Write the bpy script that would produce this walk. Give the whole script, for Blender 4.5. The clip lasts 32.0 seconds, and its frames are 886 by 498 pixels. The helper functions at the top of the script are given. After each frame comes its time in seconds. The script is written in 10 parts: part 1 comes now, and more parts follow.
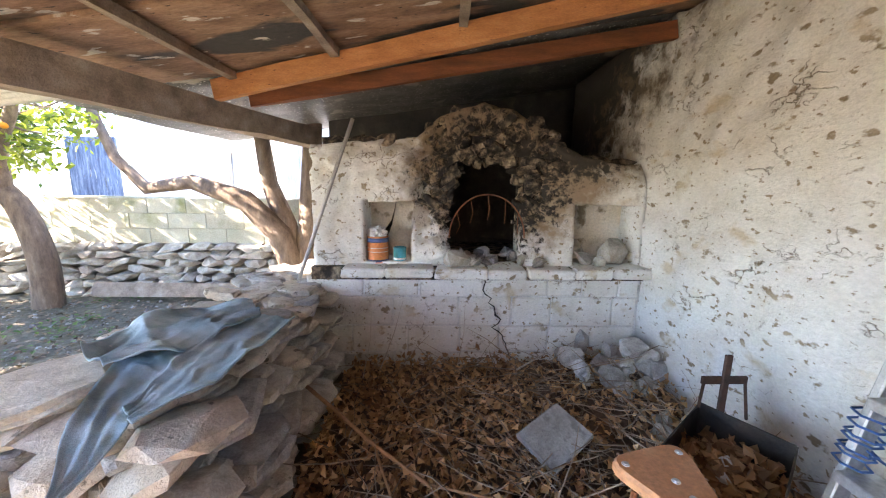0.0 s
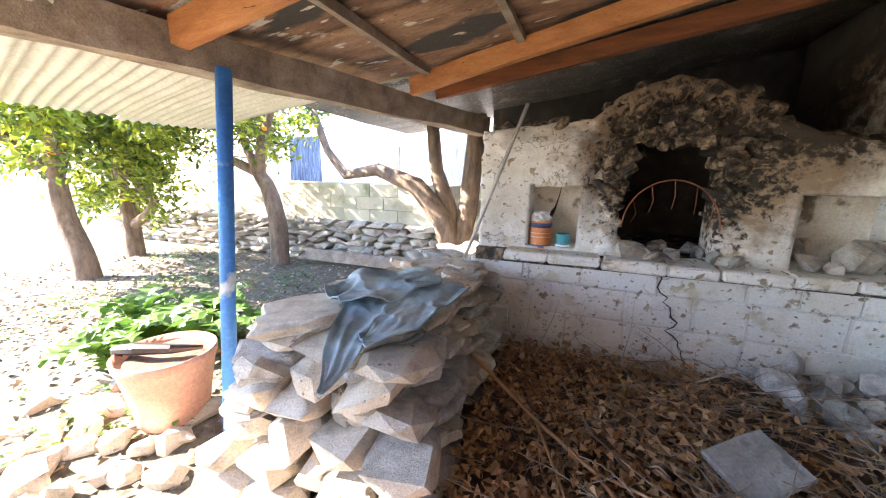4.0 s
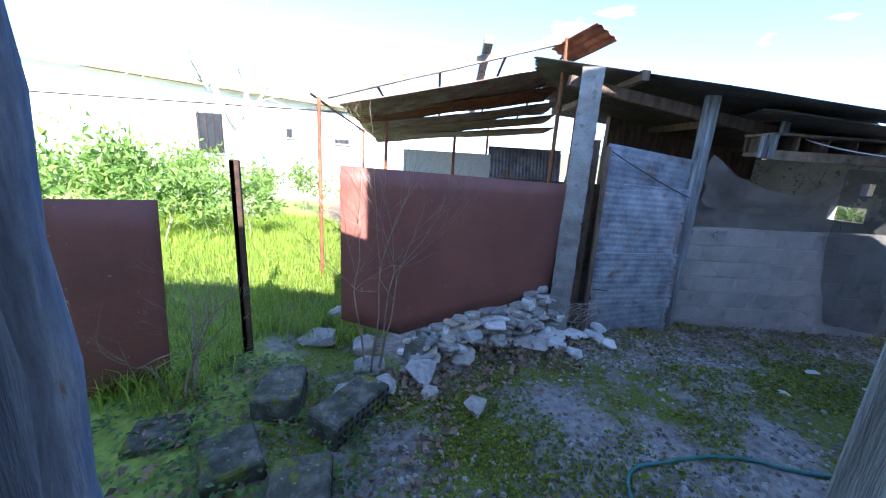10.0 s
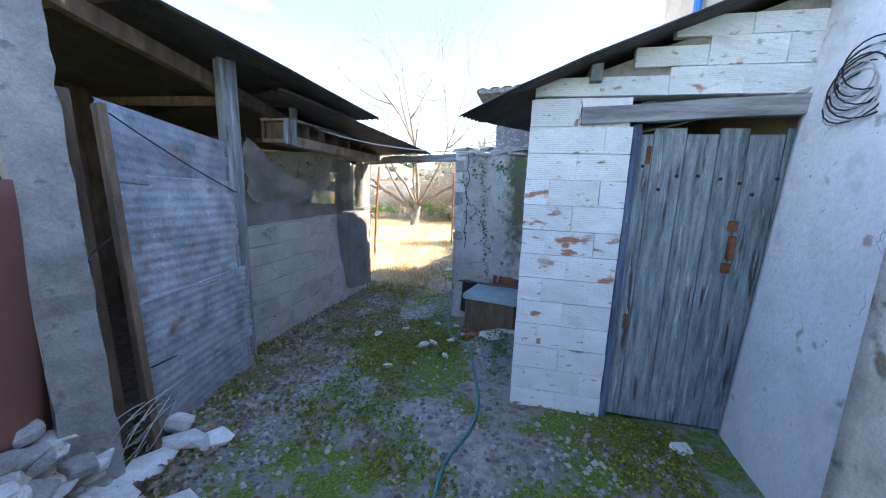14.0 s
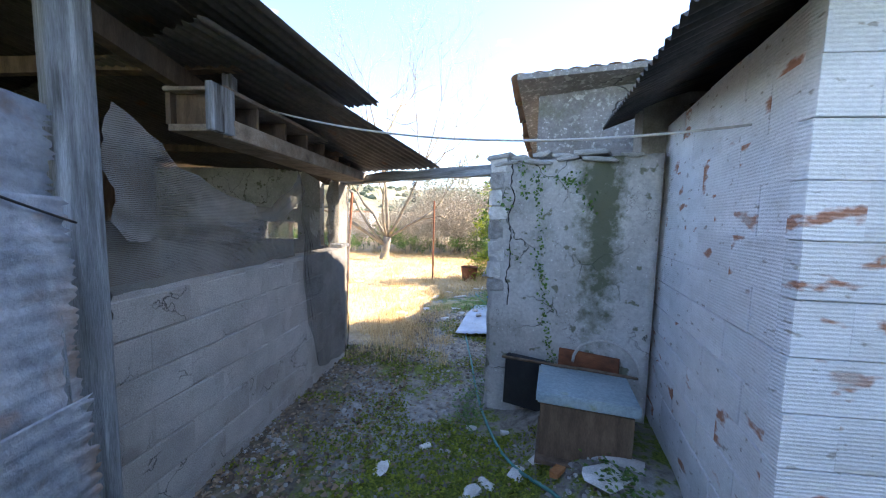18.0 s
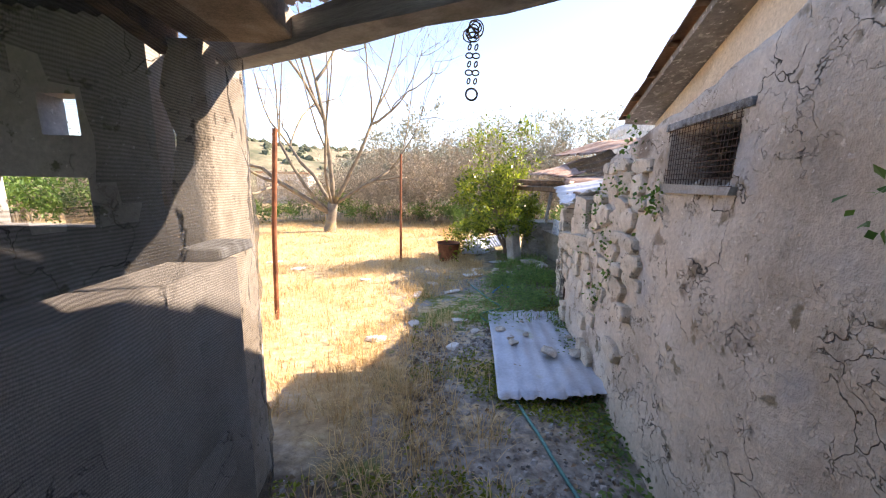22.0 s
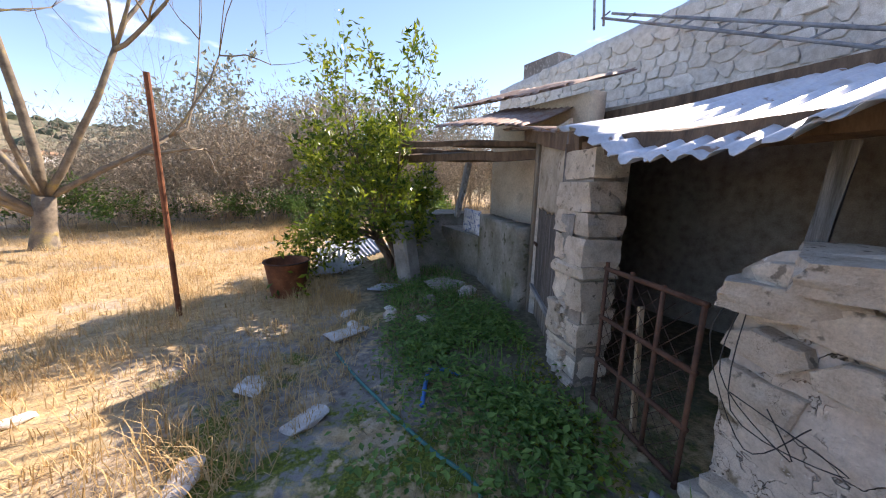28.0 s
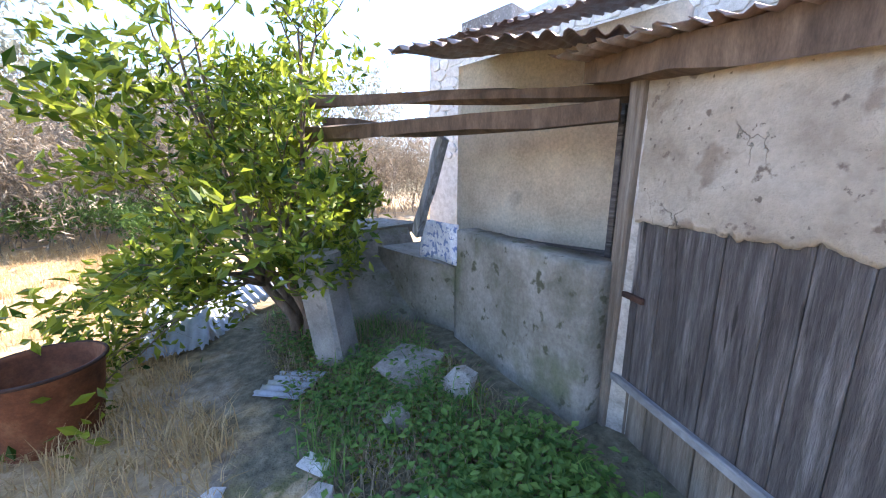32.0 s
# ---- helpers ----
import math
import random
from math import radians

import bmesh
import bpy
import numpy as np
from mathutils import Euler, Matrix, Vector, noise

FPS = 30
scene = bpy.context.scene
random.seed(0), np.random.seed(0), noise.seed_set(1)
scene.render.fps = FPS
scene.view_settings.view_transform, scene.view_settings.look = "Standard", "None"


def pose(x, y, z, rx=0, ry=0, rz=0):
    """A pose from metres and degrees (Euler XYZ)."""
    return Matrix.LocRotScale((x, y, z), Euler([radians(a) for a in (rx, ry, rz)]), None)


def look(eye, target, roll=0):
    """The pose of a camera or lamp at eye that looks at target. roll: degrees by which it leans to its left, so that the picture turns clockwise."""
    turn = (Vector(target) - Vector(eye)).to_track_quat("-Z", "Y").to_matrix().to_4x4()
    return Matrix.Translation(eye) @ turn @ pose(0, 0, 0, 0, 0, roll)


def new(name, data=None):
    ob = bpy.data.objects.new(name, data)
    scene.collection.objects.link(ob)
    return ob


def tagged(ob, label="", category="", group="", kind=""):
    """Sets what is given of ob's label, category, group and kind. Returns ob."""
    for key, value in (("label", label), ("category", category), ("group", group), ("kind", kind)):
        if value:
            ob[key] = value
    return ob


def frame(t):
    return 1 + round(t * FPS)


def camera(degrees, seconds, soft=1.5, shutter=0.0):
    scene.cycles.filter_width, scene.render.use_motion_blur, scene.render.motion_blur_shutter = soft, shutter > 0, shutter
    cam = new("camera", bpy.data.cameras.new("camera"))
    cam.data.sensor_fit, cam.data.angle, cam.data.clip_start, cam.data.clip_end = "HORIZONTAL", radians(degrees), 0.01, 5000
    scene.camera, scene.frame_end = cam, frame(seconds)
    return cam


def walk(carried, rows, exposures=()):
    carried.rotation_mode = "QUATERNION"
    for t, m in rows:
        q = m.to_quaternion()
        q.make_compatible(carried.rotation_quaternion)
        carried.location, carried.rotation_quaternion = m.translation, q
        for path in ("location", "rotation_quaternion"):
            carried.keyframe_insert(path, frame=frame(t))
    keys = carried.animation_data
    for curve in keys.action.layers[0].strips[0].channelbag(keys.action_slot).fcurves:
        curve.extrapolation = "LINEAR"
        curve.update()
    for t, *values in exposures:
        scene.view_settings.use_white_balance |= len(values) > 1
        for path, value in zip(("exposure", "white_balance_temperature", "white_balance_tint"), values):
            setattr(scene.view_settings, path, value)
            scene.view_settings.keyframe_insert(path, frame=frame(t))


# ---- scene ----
cam = camera(102.8, 32.0, 1.15)
PATH = [
    (0, (0.011, -0.026, 1.484), (0.072, 1.943, 1.137), 0.8),
    (0.5, (0.02, -0.097, 1.497), (-0.061, 1.863, 1.11), 0.8),
    (1, (-0.01, -0.122, 1.505), (-0.247, 1.824, 1.104), 0.7),
    (1.5, (-0.067, -0.137, 1.49), (-0.446, 1.786, 1.092), 0.7),
    (2, (-0.127, -0.16, 1.474), (-0.661, 1.727, 1.082), 0.7),
    (2.5, (-0.186, -0.192, 1.473), (-0.883, 1.641, 1.083), 0.6),
    (4.5, (-0.152, -0.082, 1.413), (-0.812, 1.762, 1.005), 1.8),
    (5, (-0.094, -0.042, 1.422), (-0.412, 1.886, 0.994), 2.0),
    (5.5, (-0.022, 0.001, 1.408), (0.015, 1.948, 0.955), 1.9),
    (6, (0.042, 0.02, 1.402), (0.416, 1.926, 0.926), 2.1),
    (6.5, (0.122, 0.041, 1.401), (0.782, 1.866, 0.921), 2.0),
    (7, (0.21, 0.05, 1.393), (1.138, 1.758, 0.922), 2.4),
    (7.5, (0.328, 0.042, 1.393), (1.542, 1.559, 0.921), 2.2),
    (8, (0.514, 0.033, 1.377), (2.004, 1.281, 0.905), 2.5),
    (8.5, (0.76, 0.016, 1.361), (2.476, 0.936, 0.902), 2.9),
    (9, (1.032, -0.025, 1.482), (2.873, 0.562, 0.967), 3.6),
    (9.5, (1.371, -0.026, 1.49), (3.295, 0.204, 0.994), 3.7),
    (10, (1.64, -0.045, 1.528), (3.581, -0.119, 1.053), 3.6),
    (10.5, (1.956, -0.07, 1.501), (3.866, -0.445, 1.04), 3.5),
    (11, (2.313, -0.109, 1.493), (4.15, -0.762, 1.048), 3.4),
    (11.5, (2.676, -0.144, 1.465), (4.385, -1.086, 1.026), 3.7),
    (12, (2.889, -0.236, 1.443), (4.403, -1.474, 1.026), 3.7),
    (12.5, (3.125, -0.438, 1.422), (4.403, -1.922, 1.018), 3.2),
    (13, (3.216, -0.546, 1.43), (4.197, -2.248, 1.055), 3.0),
    (13.5, (3.212, -0.446, 1.441), (3.886, -2.294, 1.081), 2.6),
    (14, (3.194, -0.305, 1.42), (3.612, -2.23, 1.071), 2.1),
    (14.5, (3.181, -0.189, 1.466), (3.459, -2.139, 1.115), 1.5),
    (16.5, (3.448, -0.74, 1.461), (3.68, -2.719, 1.281), 1.5),
    (17, (3.687, -1.098, 1.411), (3.913, -3.078, 1.233), 1.7),
    (17.5, (3.928, -1.448, 1.399), (4.148, -3.429, 1.226), 1.6),
    (18, (4.144, -1.821, 1.352), (4.354, -3.802, 1.18), 1.5),
    (18.5, (4.348, -2.218, 1.292), (4.558, -4.198, 1.105), 1.3),
    (19, (4.572, -2.467, 1.282), (4.774, -4.444, 1.057), 1.8),
    (19.5, (4.705, -2.876, 1.258), (4.887, -4.851, 1.002), 1.5),
    (20, (4.851, -3.251, 1.25), (4.983, -5.226, 0.959), 1.6),
    (20.5, (4.983, -3.596, 1.267), (5.022, -5.573, 0.967), 1.6),
    (21, (5.026, -3.953, 1.25), (4.975, -5.927, 0.931), 1.2),
    (21.5, (5.017, -4.293, 1.262), (4.94, -6.266, 0.945), 1.1),
    (22, (5.068, -4.612, 1.262), (4.966, -6.575, 0.896), 1.3),
    (22.5, (5.098, -4.892, 1.242), (4.99, -6.854, 0.869), 1.1),
    (23, (5.07, -5.21, 1.201), (4.965, -7.168, 0.807), 1.0),
    (23.5, (5.099, -5.468, 1.176), (4.992, -7.425, 0.775), 1.2),
    (24, (5.192, -5.705, 1.18), (5.001, -7.655, 0.781), 1.3),
    (24.5, (5.237, -5.926, 1.148), (4.924, -7.858, 0.735), 1.2),
    (25, (5.268, -6.219, 1.117), (4.843, -8.13, 0.706), 1.1),
    (25.5, (5.255, -6.505, 1.085), (4.729, -8.39, 0.671), 1.1),
    (27.5, (4.847, -7.97, 0.986), (4.036, -9.754, 0.582), 1.4),
    (28, (4.763, -8.306, 0.931), (3.853, -10.042, 0.533), 1.1),
    (28.5, (4.656, -8.647, 0.889), (3.661, -10.339, 0.508), 1.1),
    (29, (4.589, -8.963, 0.879), (3.524, -10.613, 0.499), 1.0),
    (29.5, (4.549, -9.22, 0.836), (3.399, -10.813, 0.463), 1.0),
    (30, (4.404, -9.503, 0.818), (3.201, -11.055, 0.44), 0.7),
    (30.5, (4.312, -9.733, 0.83), (3.075, -11.26, 0.461), 0.6),
    (31, (4.316, -10.023, 0.829), (3.03, -11.511, 0.466), 0.6),
    (31.5, (4.213, -10.225, 0.879), (2.906, -11.684, 0.476), 0.2),
    (32, (4.09, -10.424, 0.853), (2.736, -11.841, 0.456), 0.2),
]
EXPOSURES = [(0.0, 3.82, 6850, 20), (2.5, 3.72, 6850, 20), (4.5, 3.72, 6850, 20), (6.0, 3.78, 6880, 21), (7.0, 3.90, 6120, 21), (8.0, 3.35, 5800, 15), (9.0, 2.68, 5180, 15), (10.0, 2.30, 5690, 15), (11.0, 2.10, 6520, 15), (12.0, 2.88, 6620, 15), (14.0, 2.65, 6520, 15),
             (16.5, 2.60, 6620, 15), (18.0, 2.65, 6830, 15), (20.0, 3.10, 7760, 22), (21.0, 2.80, 7760, 22), (22.5, 1.70, 7660, 22), (24.0, 1.08, 7140, 22), (25.5, 1.10, 6830, 22), (28.0, 1.28, 7100, 21), (29.5, 2.40, 7130, 20), (32.0, 2.46, 6380, 20)]
walk(cam, [(t, look(eye, target, roll)) for t, eye, target, roll in PATH], EXPOSURES)

# ---- world, sun, exposure ----
SUN_AZ = math.atan2(-0.955, -0.295)      # clockwise from +y
SUN_EL = radians(35)
world = bpy.data.worlds.new("sky")
scene.world = world
world.use_nodes = True
wn, wl = world.node_tree.nodes, world.node_tree.links
wn.clear()
w_out, w_bg = wn.new("ShaderNodeOutputWorld"), wn.new("ShaderNodeBackground")
w_sky, w_co = wn.new("ShaderNodeTexSky"), wn.new("ShaderNodeTexCoord")
w_sky.sky_type, w_sky.sun_disc = "NISHITA", False
w_sky.sun_elevation, w_sky.sun_rotation = SUN_EL, SUN_AZ % (2 * math.pi)
w_sky.air_density, w_sky.dust_density, w_sky.ozone_density = 1.0, 0.05, 3.0
w_sky.altitude = 1500
w_map, w_noise = wn.new("ShaderNodeMapping"), wn.new("ShaderNodeTexNoise")
w_map.inputs["Scale"].default_value = (2.2, 2.2, 7.0)
w_noise.inputs["Scale"].default_value, w_noise.inputs["Detail"].default_value = 1.6, 7
w_ramp, w_mix = wn.new("ShaderNodeValToRGB"), wn.new("ShaderNodeMixRGB")
w_ramp.color_ramp.elements[0].position, w_ramp.color_ramp.elements[1].position = 0.64, 0.86
w_mix.inputs["Color2"].default_value = (9.0, 9.3, 9.6, 1)
w_bg.inputs["Strength"].default_value = 0.13
wl.new(w_co.outputs["Generated"], w_map.inputs["Vector"])
wl.new(w_map.outputs["Vector"], w_noise.inputs["Vector"])
wl.new(w_noise.outputs["Fac"], w_ramp.inputs["Fac"])
wl.new(w_ramp.outputs["Color"], w_mix.inputs["Fac"])
wl.new(w_sky.outputs["Color"], w_mix.inputs["Color1"])
wl.new(w_mix.outputs["Color"], w_bg.inputs["Color"])
wl.new(w_bg.outputs["Background"], w_out.inputs["Surface"])
sun_data = bpy.data.lights.new("sun", "SUN")
sun_data.energy, sun_data.angle, sun_data.color = 4.6, radians(0.53), (1.0, 0.93, 0.82)
sun = new("sun", sun_data)
sun_dir = Vector((math.sin(SUN_AZ) * math.cos(SUN_EL), math.cos(SUN_AZ) * math.cos(SUN_EL), math.sin(SUN_EL)))
sun.matrix_world = look(sun_dir * 60, (0, 0, 0))

# ---- materials ----
def mat(name, cols, scale=3.0, fine=45.0, rough=0.88, bump=0.35, metal=0.0, stretch=(1, 1, 1), spots=(), vary=0.25, piece=0.0, detail=6, grain=0.5, cracks=(), ribs=0.0):
    """A surface with colour ramp cols [(pos, rgb)], broad patches, fine grain, spots [(scale, low, high, rgb)], relief."""
    m = bpy.data.materials.new(name)
    m.use_nodes = True
    n, l = m.node_tree.nodes, m.node_tree.links
    b = n["Principled BSDF"]
    b.inputs["Roughness"].default_value, b.inputs["Metallic"].default_value = rough, metal
    co, mp, info = n.new("ShaderNodeTexCoord"), n.new("ShaderNodeMapping"), n.new("ShaderNodeObjectInfo")
    mp.inputs["Scale"].default_value = stretch
    mul = n.new("ShaderNodeVectorMath")
    mul.operation = "MULTIPLY_ADD"
    rnd = n.new("ShaderNodeCombineXYZ")
    for k in range(3):
        l.new(info.outputs["Random"], rnd.inputs[k])
    mul.inputs[1].default_value = (17.0, 31.0, 23.0)
    l.new(rnd.outputs[0], mul.inputs[0])
    src = co.outputs["Object"]
    if name.startswith(("stone", "char", "moss_stone")):
        # scaled stones keep their grain at true size
        src = n.new("ShaderNodeNewGeometry").outputs["Position"]
        mp.inputs["Scale"].default_value = [2.4 * k for k in stretch]
    l.new(src, mul.inputs[2])
    l.new(mul.outputs[0] if piece else src, mp.inputs["Vector"])
    broad, grn = n.new("ShaderNodeTexNoise"), n.new("ShaderNodeTexNoise")
    broad.inputs["Scale"].default_value, broad.inputs["Detail"].default_value = scale, detail
    broad.inputs["Roughness"].default_value = 0.62
    grn.inputs["Scale"].default_value, grn.inputs["Detail"].default_value = fine, 4
    grn.inputs["Roughness"].default_value = 0.7
    l.new(mp.outputs[0], broad.inputs["Vector"])
    l.new(mp.outputs[0], grn.inputs["Vector"])
    ramp = n.new("ShaderNodeValToRGB")
    els = ramp.color_ramp.elements
    while len(els) < len(cols):
        els.new(0.5)
    for e, (p, c) in zip(els, cols):
        e.position, e.color = p, (*c, 1)
    l.new(broad.outputs["Fac"], ramp.inputs["Fac"])
    last = ramp.outputs["Color"]
    for s_scale, lo, hi, rgb in spots:
        sn, sr, sx = n.new("ShaderNodeTexNoise"), n.new("ShaderNodeMapRange"), n.new("ShaderNodeMixRGB")
        sn.inputs["Scale"].default_value, sn.inputs["Detail"].default_value = s_scale, 5
        l.new(mp.outputs[0], sn.inputs["Vector"])
        sr.inputs["From Min"].default_value, sr.inputs["From Max"].default_value = lo, hi
        l.new(sn.outputs["Fac"], sr.inputs["Value"])
        l.new(sr.outputs[0], sx.inputs["Fac"])
        l.new(last, sx.inputs["Color1"])
        sx.inputs["Color2"].default_value = (*rgb, 1)
        last = sx.outputs["Color"]
    extra = []
    for c_scale, c_width, c_lo, c_rgb in cracks:
        wv, wm, vo = n.new("ShaderNodeTexNoise"), n.new("ShaderNodeMixRGB"), n.new("ShaderNodeTexVoronoi")
        wv.inputs["Scale"].default_value, wv.inputs["Detail"].default_value = c_scale * 1.7, 5
        wm.blend_type = "ADD"
        wm.inputs["Fac"].default_value = 0.42
        l.new(mp.outputs[0], wv.inputs["Vector"])
        l.new(mp.outputs[0], wm.inputs["Color1"])
        l.new(wv.outputs["Color"], wm.inputs["Color2"])
        vo.feature = "DISTANCE_TO_EDGE"
        vo.inputs["Scale"].default_value = c_scale
        l.new(wm.outputs[0], vo.inputs["Vector"])
        cr, mk, mn_, mm_, cx = n.new("ShaderNodeMapRange"), n.new("ShaderNodeMapRange"), n.new("ShaderNodeTexNoise"), n.new("ShaderNodeMath"), n.new("ShaderNodeMixRGB")
        cr.inputs["From Min"].default_value, cr.inputs["From Max"].default_value = 0.0, c_width
        cr.inputs["To Min"].default_value, cr.inputs["To Max"].default_value = 1.0, 0.0
        l.new(vo.outputs["Distance"], cr.inputs["Value"])
        mn_.inputs["Scale"].default_value = c_scale * 0.8
        l.new(mp.outputs[0], mn_.inputs["Vector"])
        mk.inputs["From Min"].default_value, mk.inputs["From Max"].default_value = c_lo, c_lo + 0.08
        l.new(mn_.outputs["Fac"], mk.inputs["Value"])
        mm_.operation = "MULTIPLY"
        l.new(cr.outputs[0], mm_.inputs[0])
        l.new(mk.outputs[0], mm_.inputs[1])
        l.new(mm_.outputs[0], cx.inputs["Fac"])
        l.new(last, cx.inputs["Color1"])
        cx.inputs["Color2"].default_value = (*c_rgb, 1)
        last = cx.outputs["Color"]
        extra.append((mm_.outputs[0], -1.2))
    if ribs:
        wv = n.new("ShaderNodeTexWave")
        wv.bands_direction = "Z"
        wv.inputs["Scale"].default_value, wv.inputs["Distortion"].default_value = 24.0, 0.6
        l.new(co.outputs["Object"], wv.inputs["Vector"])
        extra.append((wv.outputs["Fac"], ribs))
    hv, vr = n.new("ShaderNodeHueSaturation"), n.new("ShaderNodeMapRange")
    vr.inputs["From Min"].default_value, vr.inputs["From Max"].default_value = 0.25, 0.75
    vr.inputs["To Min"].default_value, vr.inputs["To Max"].default_value = 1 - vary, 1 + vary
    l.new(grn.outputs["Fac"], vr.inputs["Value"])
    val = vr.outputs[0]
    if piece:
        pr, pm = n.new("ShaderNodeMapRange"), n.new("ShaderNodeMath")
        pr.inputs["To Min"].default_value, pr.inputs["To Max"].default_value = 1 - piece, 1 + piece
        l.new(info.outputs["Random"], pr.inputs["Value"])
        pm.operation = "MULTIPLY"
        l.new(val, pm.inputs[0])
        l.new(pr.outputs[0], pm.inputs[1])
        val = pm.outputs[0]
    l.new(val, hv.inputs["Value"])
    l.new(last, hv.inputs["Color"])
    l.new(hv.outputs["Color"], b.inputs["Base Color"])
    if bump:
        add, bp = n.new("ShaderNodeMath"), n.new("ShaderNodeBump")
        add.operation = "MULTIPLY_ADD"
        add.inputs[1].default_value = grain
        l.new(grn.outputs["Fac"], add.inputs[0])
        l.new(broad.outputs["Fac"], add.inputs[2])
        bp.inputs["Strength"].default_value, bp.inputs["Distance"].default_value = bump, 0.02
        hgt = add.outputs[0]
        for sock, k in extra:
            ea = n.new("ShaderNodeMath")
            ea.operation = "MULTIPLY_ADD"
            ea.inputs[1].default_value = k
            l.new(sock, ea.inputs[0])
            l.new(hgt, ea.inputs[2])
            hgt = ea.outputs[0]
        l.new(hgt, bp.inputs["Height"])
        l.new(bp.outputs[0], b.inputs["Normal"])
    return m


def stain(m, rgb, weights, lo, hi, ball=None, rough_noise=(3.0, 0.5)):
    """Lay a stain of colour rgb over a material, where a sum of place and noise passes from lo to hi."""
    n, l = m.node_tree.nodes, m.node_tree.links
    b = n["Principled BSDF"]
    old = b.inputs["Base Color"].links[0].from_socket
    co, dot, ns, ad, rg, mx = (n.new(k) for k in ("ShaderNodeTexCoord", "ShaderNodeVectorMath", "ShaderNodeTexNoise", "ShaderNodeMath", "ShaderNodeMapRange", "ShaderNodeMixRGB"))
    ns.inputs["Scale"].default_value, ns.inputs["Detail"].default_value, ns.inputs["Roughness"].default_value = rough_noise[0], 9, 0.68
    l.new(co.outputs["Object"], ns.inputs["Vector"])
    if ball is None:
        dot.operation = "DOT_PRODUCT"
        dot.inputs[1].default_value = weights
        l.new(co.outputs["Object"], dot.inputs[0])
        place = dot.outputs["Value"]
    else:
        mp = n.new("ShaderNodeMapping")
        mp.inputs["Location"].default_value = tuple(-c * w for c, w in zip(ball, weights))
        mp.inputs["Scale"].default_value = weights
        l.new(co.outputs["Object"], mp.inputs["Vector"])
        dot.operation = "LENGTH"
        l.new(mp.outputs[0], dot.inputs[0])
        place = dot.outputs["Value"]
    ad.operation = "MULTIPLY_ADD"
    ad.inputs[1].default_value = rough_noise[1]
    l.new(ns.outputs["Fac"], ad.inputs[0])
    l.new(place, ad.inputs[2])
    rg.inputs["From Min"].default_value, rg.inputs["From Max"].default_value = lo, hi
    l.new(ad.outputs[0], rg.inputs["Value"])
    l.new(rg.outputs[0], mx.inputs["Fac"])
    l.new(old, mx.inputs["Color1"])
    mx.inputs["Color2"].default_value = (*rgb, 1)
    l.new(mx.outputs["Color"], b.inputs["Base Color"])


def leaf_mat(name, c1, c2, rough=0.45, through_light=0.35):
    """Leaves: colour varies from leaf to leaf, some light comes through."""
    m = bpy.data.materials.new(name)
    m.use_nodes = True
    n, l = m.node_tree.nodes, m.node_tree.links
    b, out = n["Principled BSDF"], n["Material Output"]
    g, ramp = n.new("ShaderNodeNewGeometry"), n.new("ShaderNodeValToRGB")
    ramp.color_ramp.elements[0].color, ramp.color_ramp.elements[1].color = (*c1, 1), (*c2, 1)
    l.new(g.outputs["Random Per Island"], ramp.inputs["Fac"])
    l.new(ramp.outputs[0], b.inputs["Base Color"])
    b.inputs["Roughness"].default_value = rough
    tr, mx = n.new("ShaderNodeBsdfTranslucent"), n.new("ShaderNodeMixShader")
    mx.inputs[0].default_value = through_light
    l.new(ramp.outputs[0], tr.inputs["Color"])
    l.new(b.outputs[0], mx.inputs[1])
    l.new(tr.outputs[0], mx.inputs[2])
    l.new(mx.outputs[0], out.inputs["Surface"])
    return m


M = {}
M["whitewash"] = mat("whitewash", [(0.25, (0.46, 0.39, 0.3)), (0.4, (0.65, 0.61, 0.54)), (0.6, (0.75, 0.73, 0.69)), (0.8, (0.69, 0.68, 0.67))], 2.2, 60, 0.92, 0.7, stretch=(1, 0.75, 1.25),
                     spots=[(26, 0.62, 0.68, (0.3, 0.23, 0.15)), (11, 0.63, 0.68, (0.26, 0.2, 0.13)), (5.5, 0.6, 0.72, (0.56, 0.47, 0.34))], vary=0.14, detail=9, cracks=((4.5, 0.03, 0.56, (0.3, 0.24, 0.17)),))
M["whitewash_smooth"] = mat("whitewash_smooth", [(0.25, (0.68, 0.66, 0.62)), (0.5, (0.84, 0.83, 0.82)), (0.75, (0.8, 0.8, 0.8))], 1.6, 30, 0.92, 0.9, spots=[(7, 0.65, 0.72, (0.45, 0.4, 0.33)), (3, 0.62, 0.75, (0.6, 0.59, 0.58)), (30, 0.68, 0.73, (0.4, 0.36, 0.3))], vary=0.12, detail=9, cracks=((3.0, 0.01, 0.6, (0.4, 0.36, 0.3)),))
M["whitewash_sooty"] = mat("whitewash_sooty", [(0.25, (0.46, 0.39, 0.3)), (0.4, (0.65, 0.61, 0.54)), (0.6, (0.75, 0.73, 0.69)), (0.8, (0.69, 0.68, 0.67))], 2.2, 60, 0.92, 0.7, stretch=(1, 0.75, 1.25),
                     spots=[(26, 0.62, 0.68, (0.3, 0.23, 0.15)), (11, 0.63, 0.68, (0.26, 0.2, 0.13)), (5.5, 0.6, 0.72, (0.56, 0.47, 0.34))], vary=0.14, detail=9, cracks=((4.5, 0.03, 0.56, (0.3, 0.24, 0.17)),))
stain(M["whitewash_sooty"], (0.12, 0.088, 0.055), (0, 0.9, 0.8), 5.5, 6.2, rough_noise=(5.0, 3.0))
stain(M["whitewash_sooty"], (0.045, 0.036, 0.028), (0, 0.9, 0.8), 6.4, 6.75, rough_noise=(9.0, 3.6))
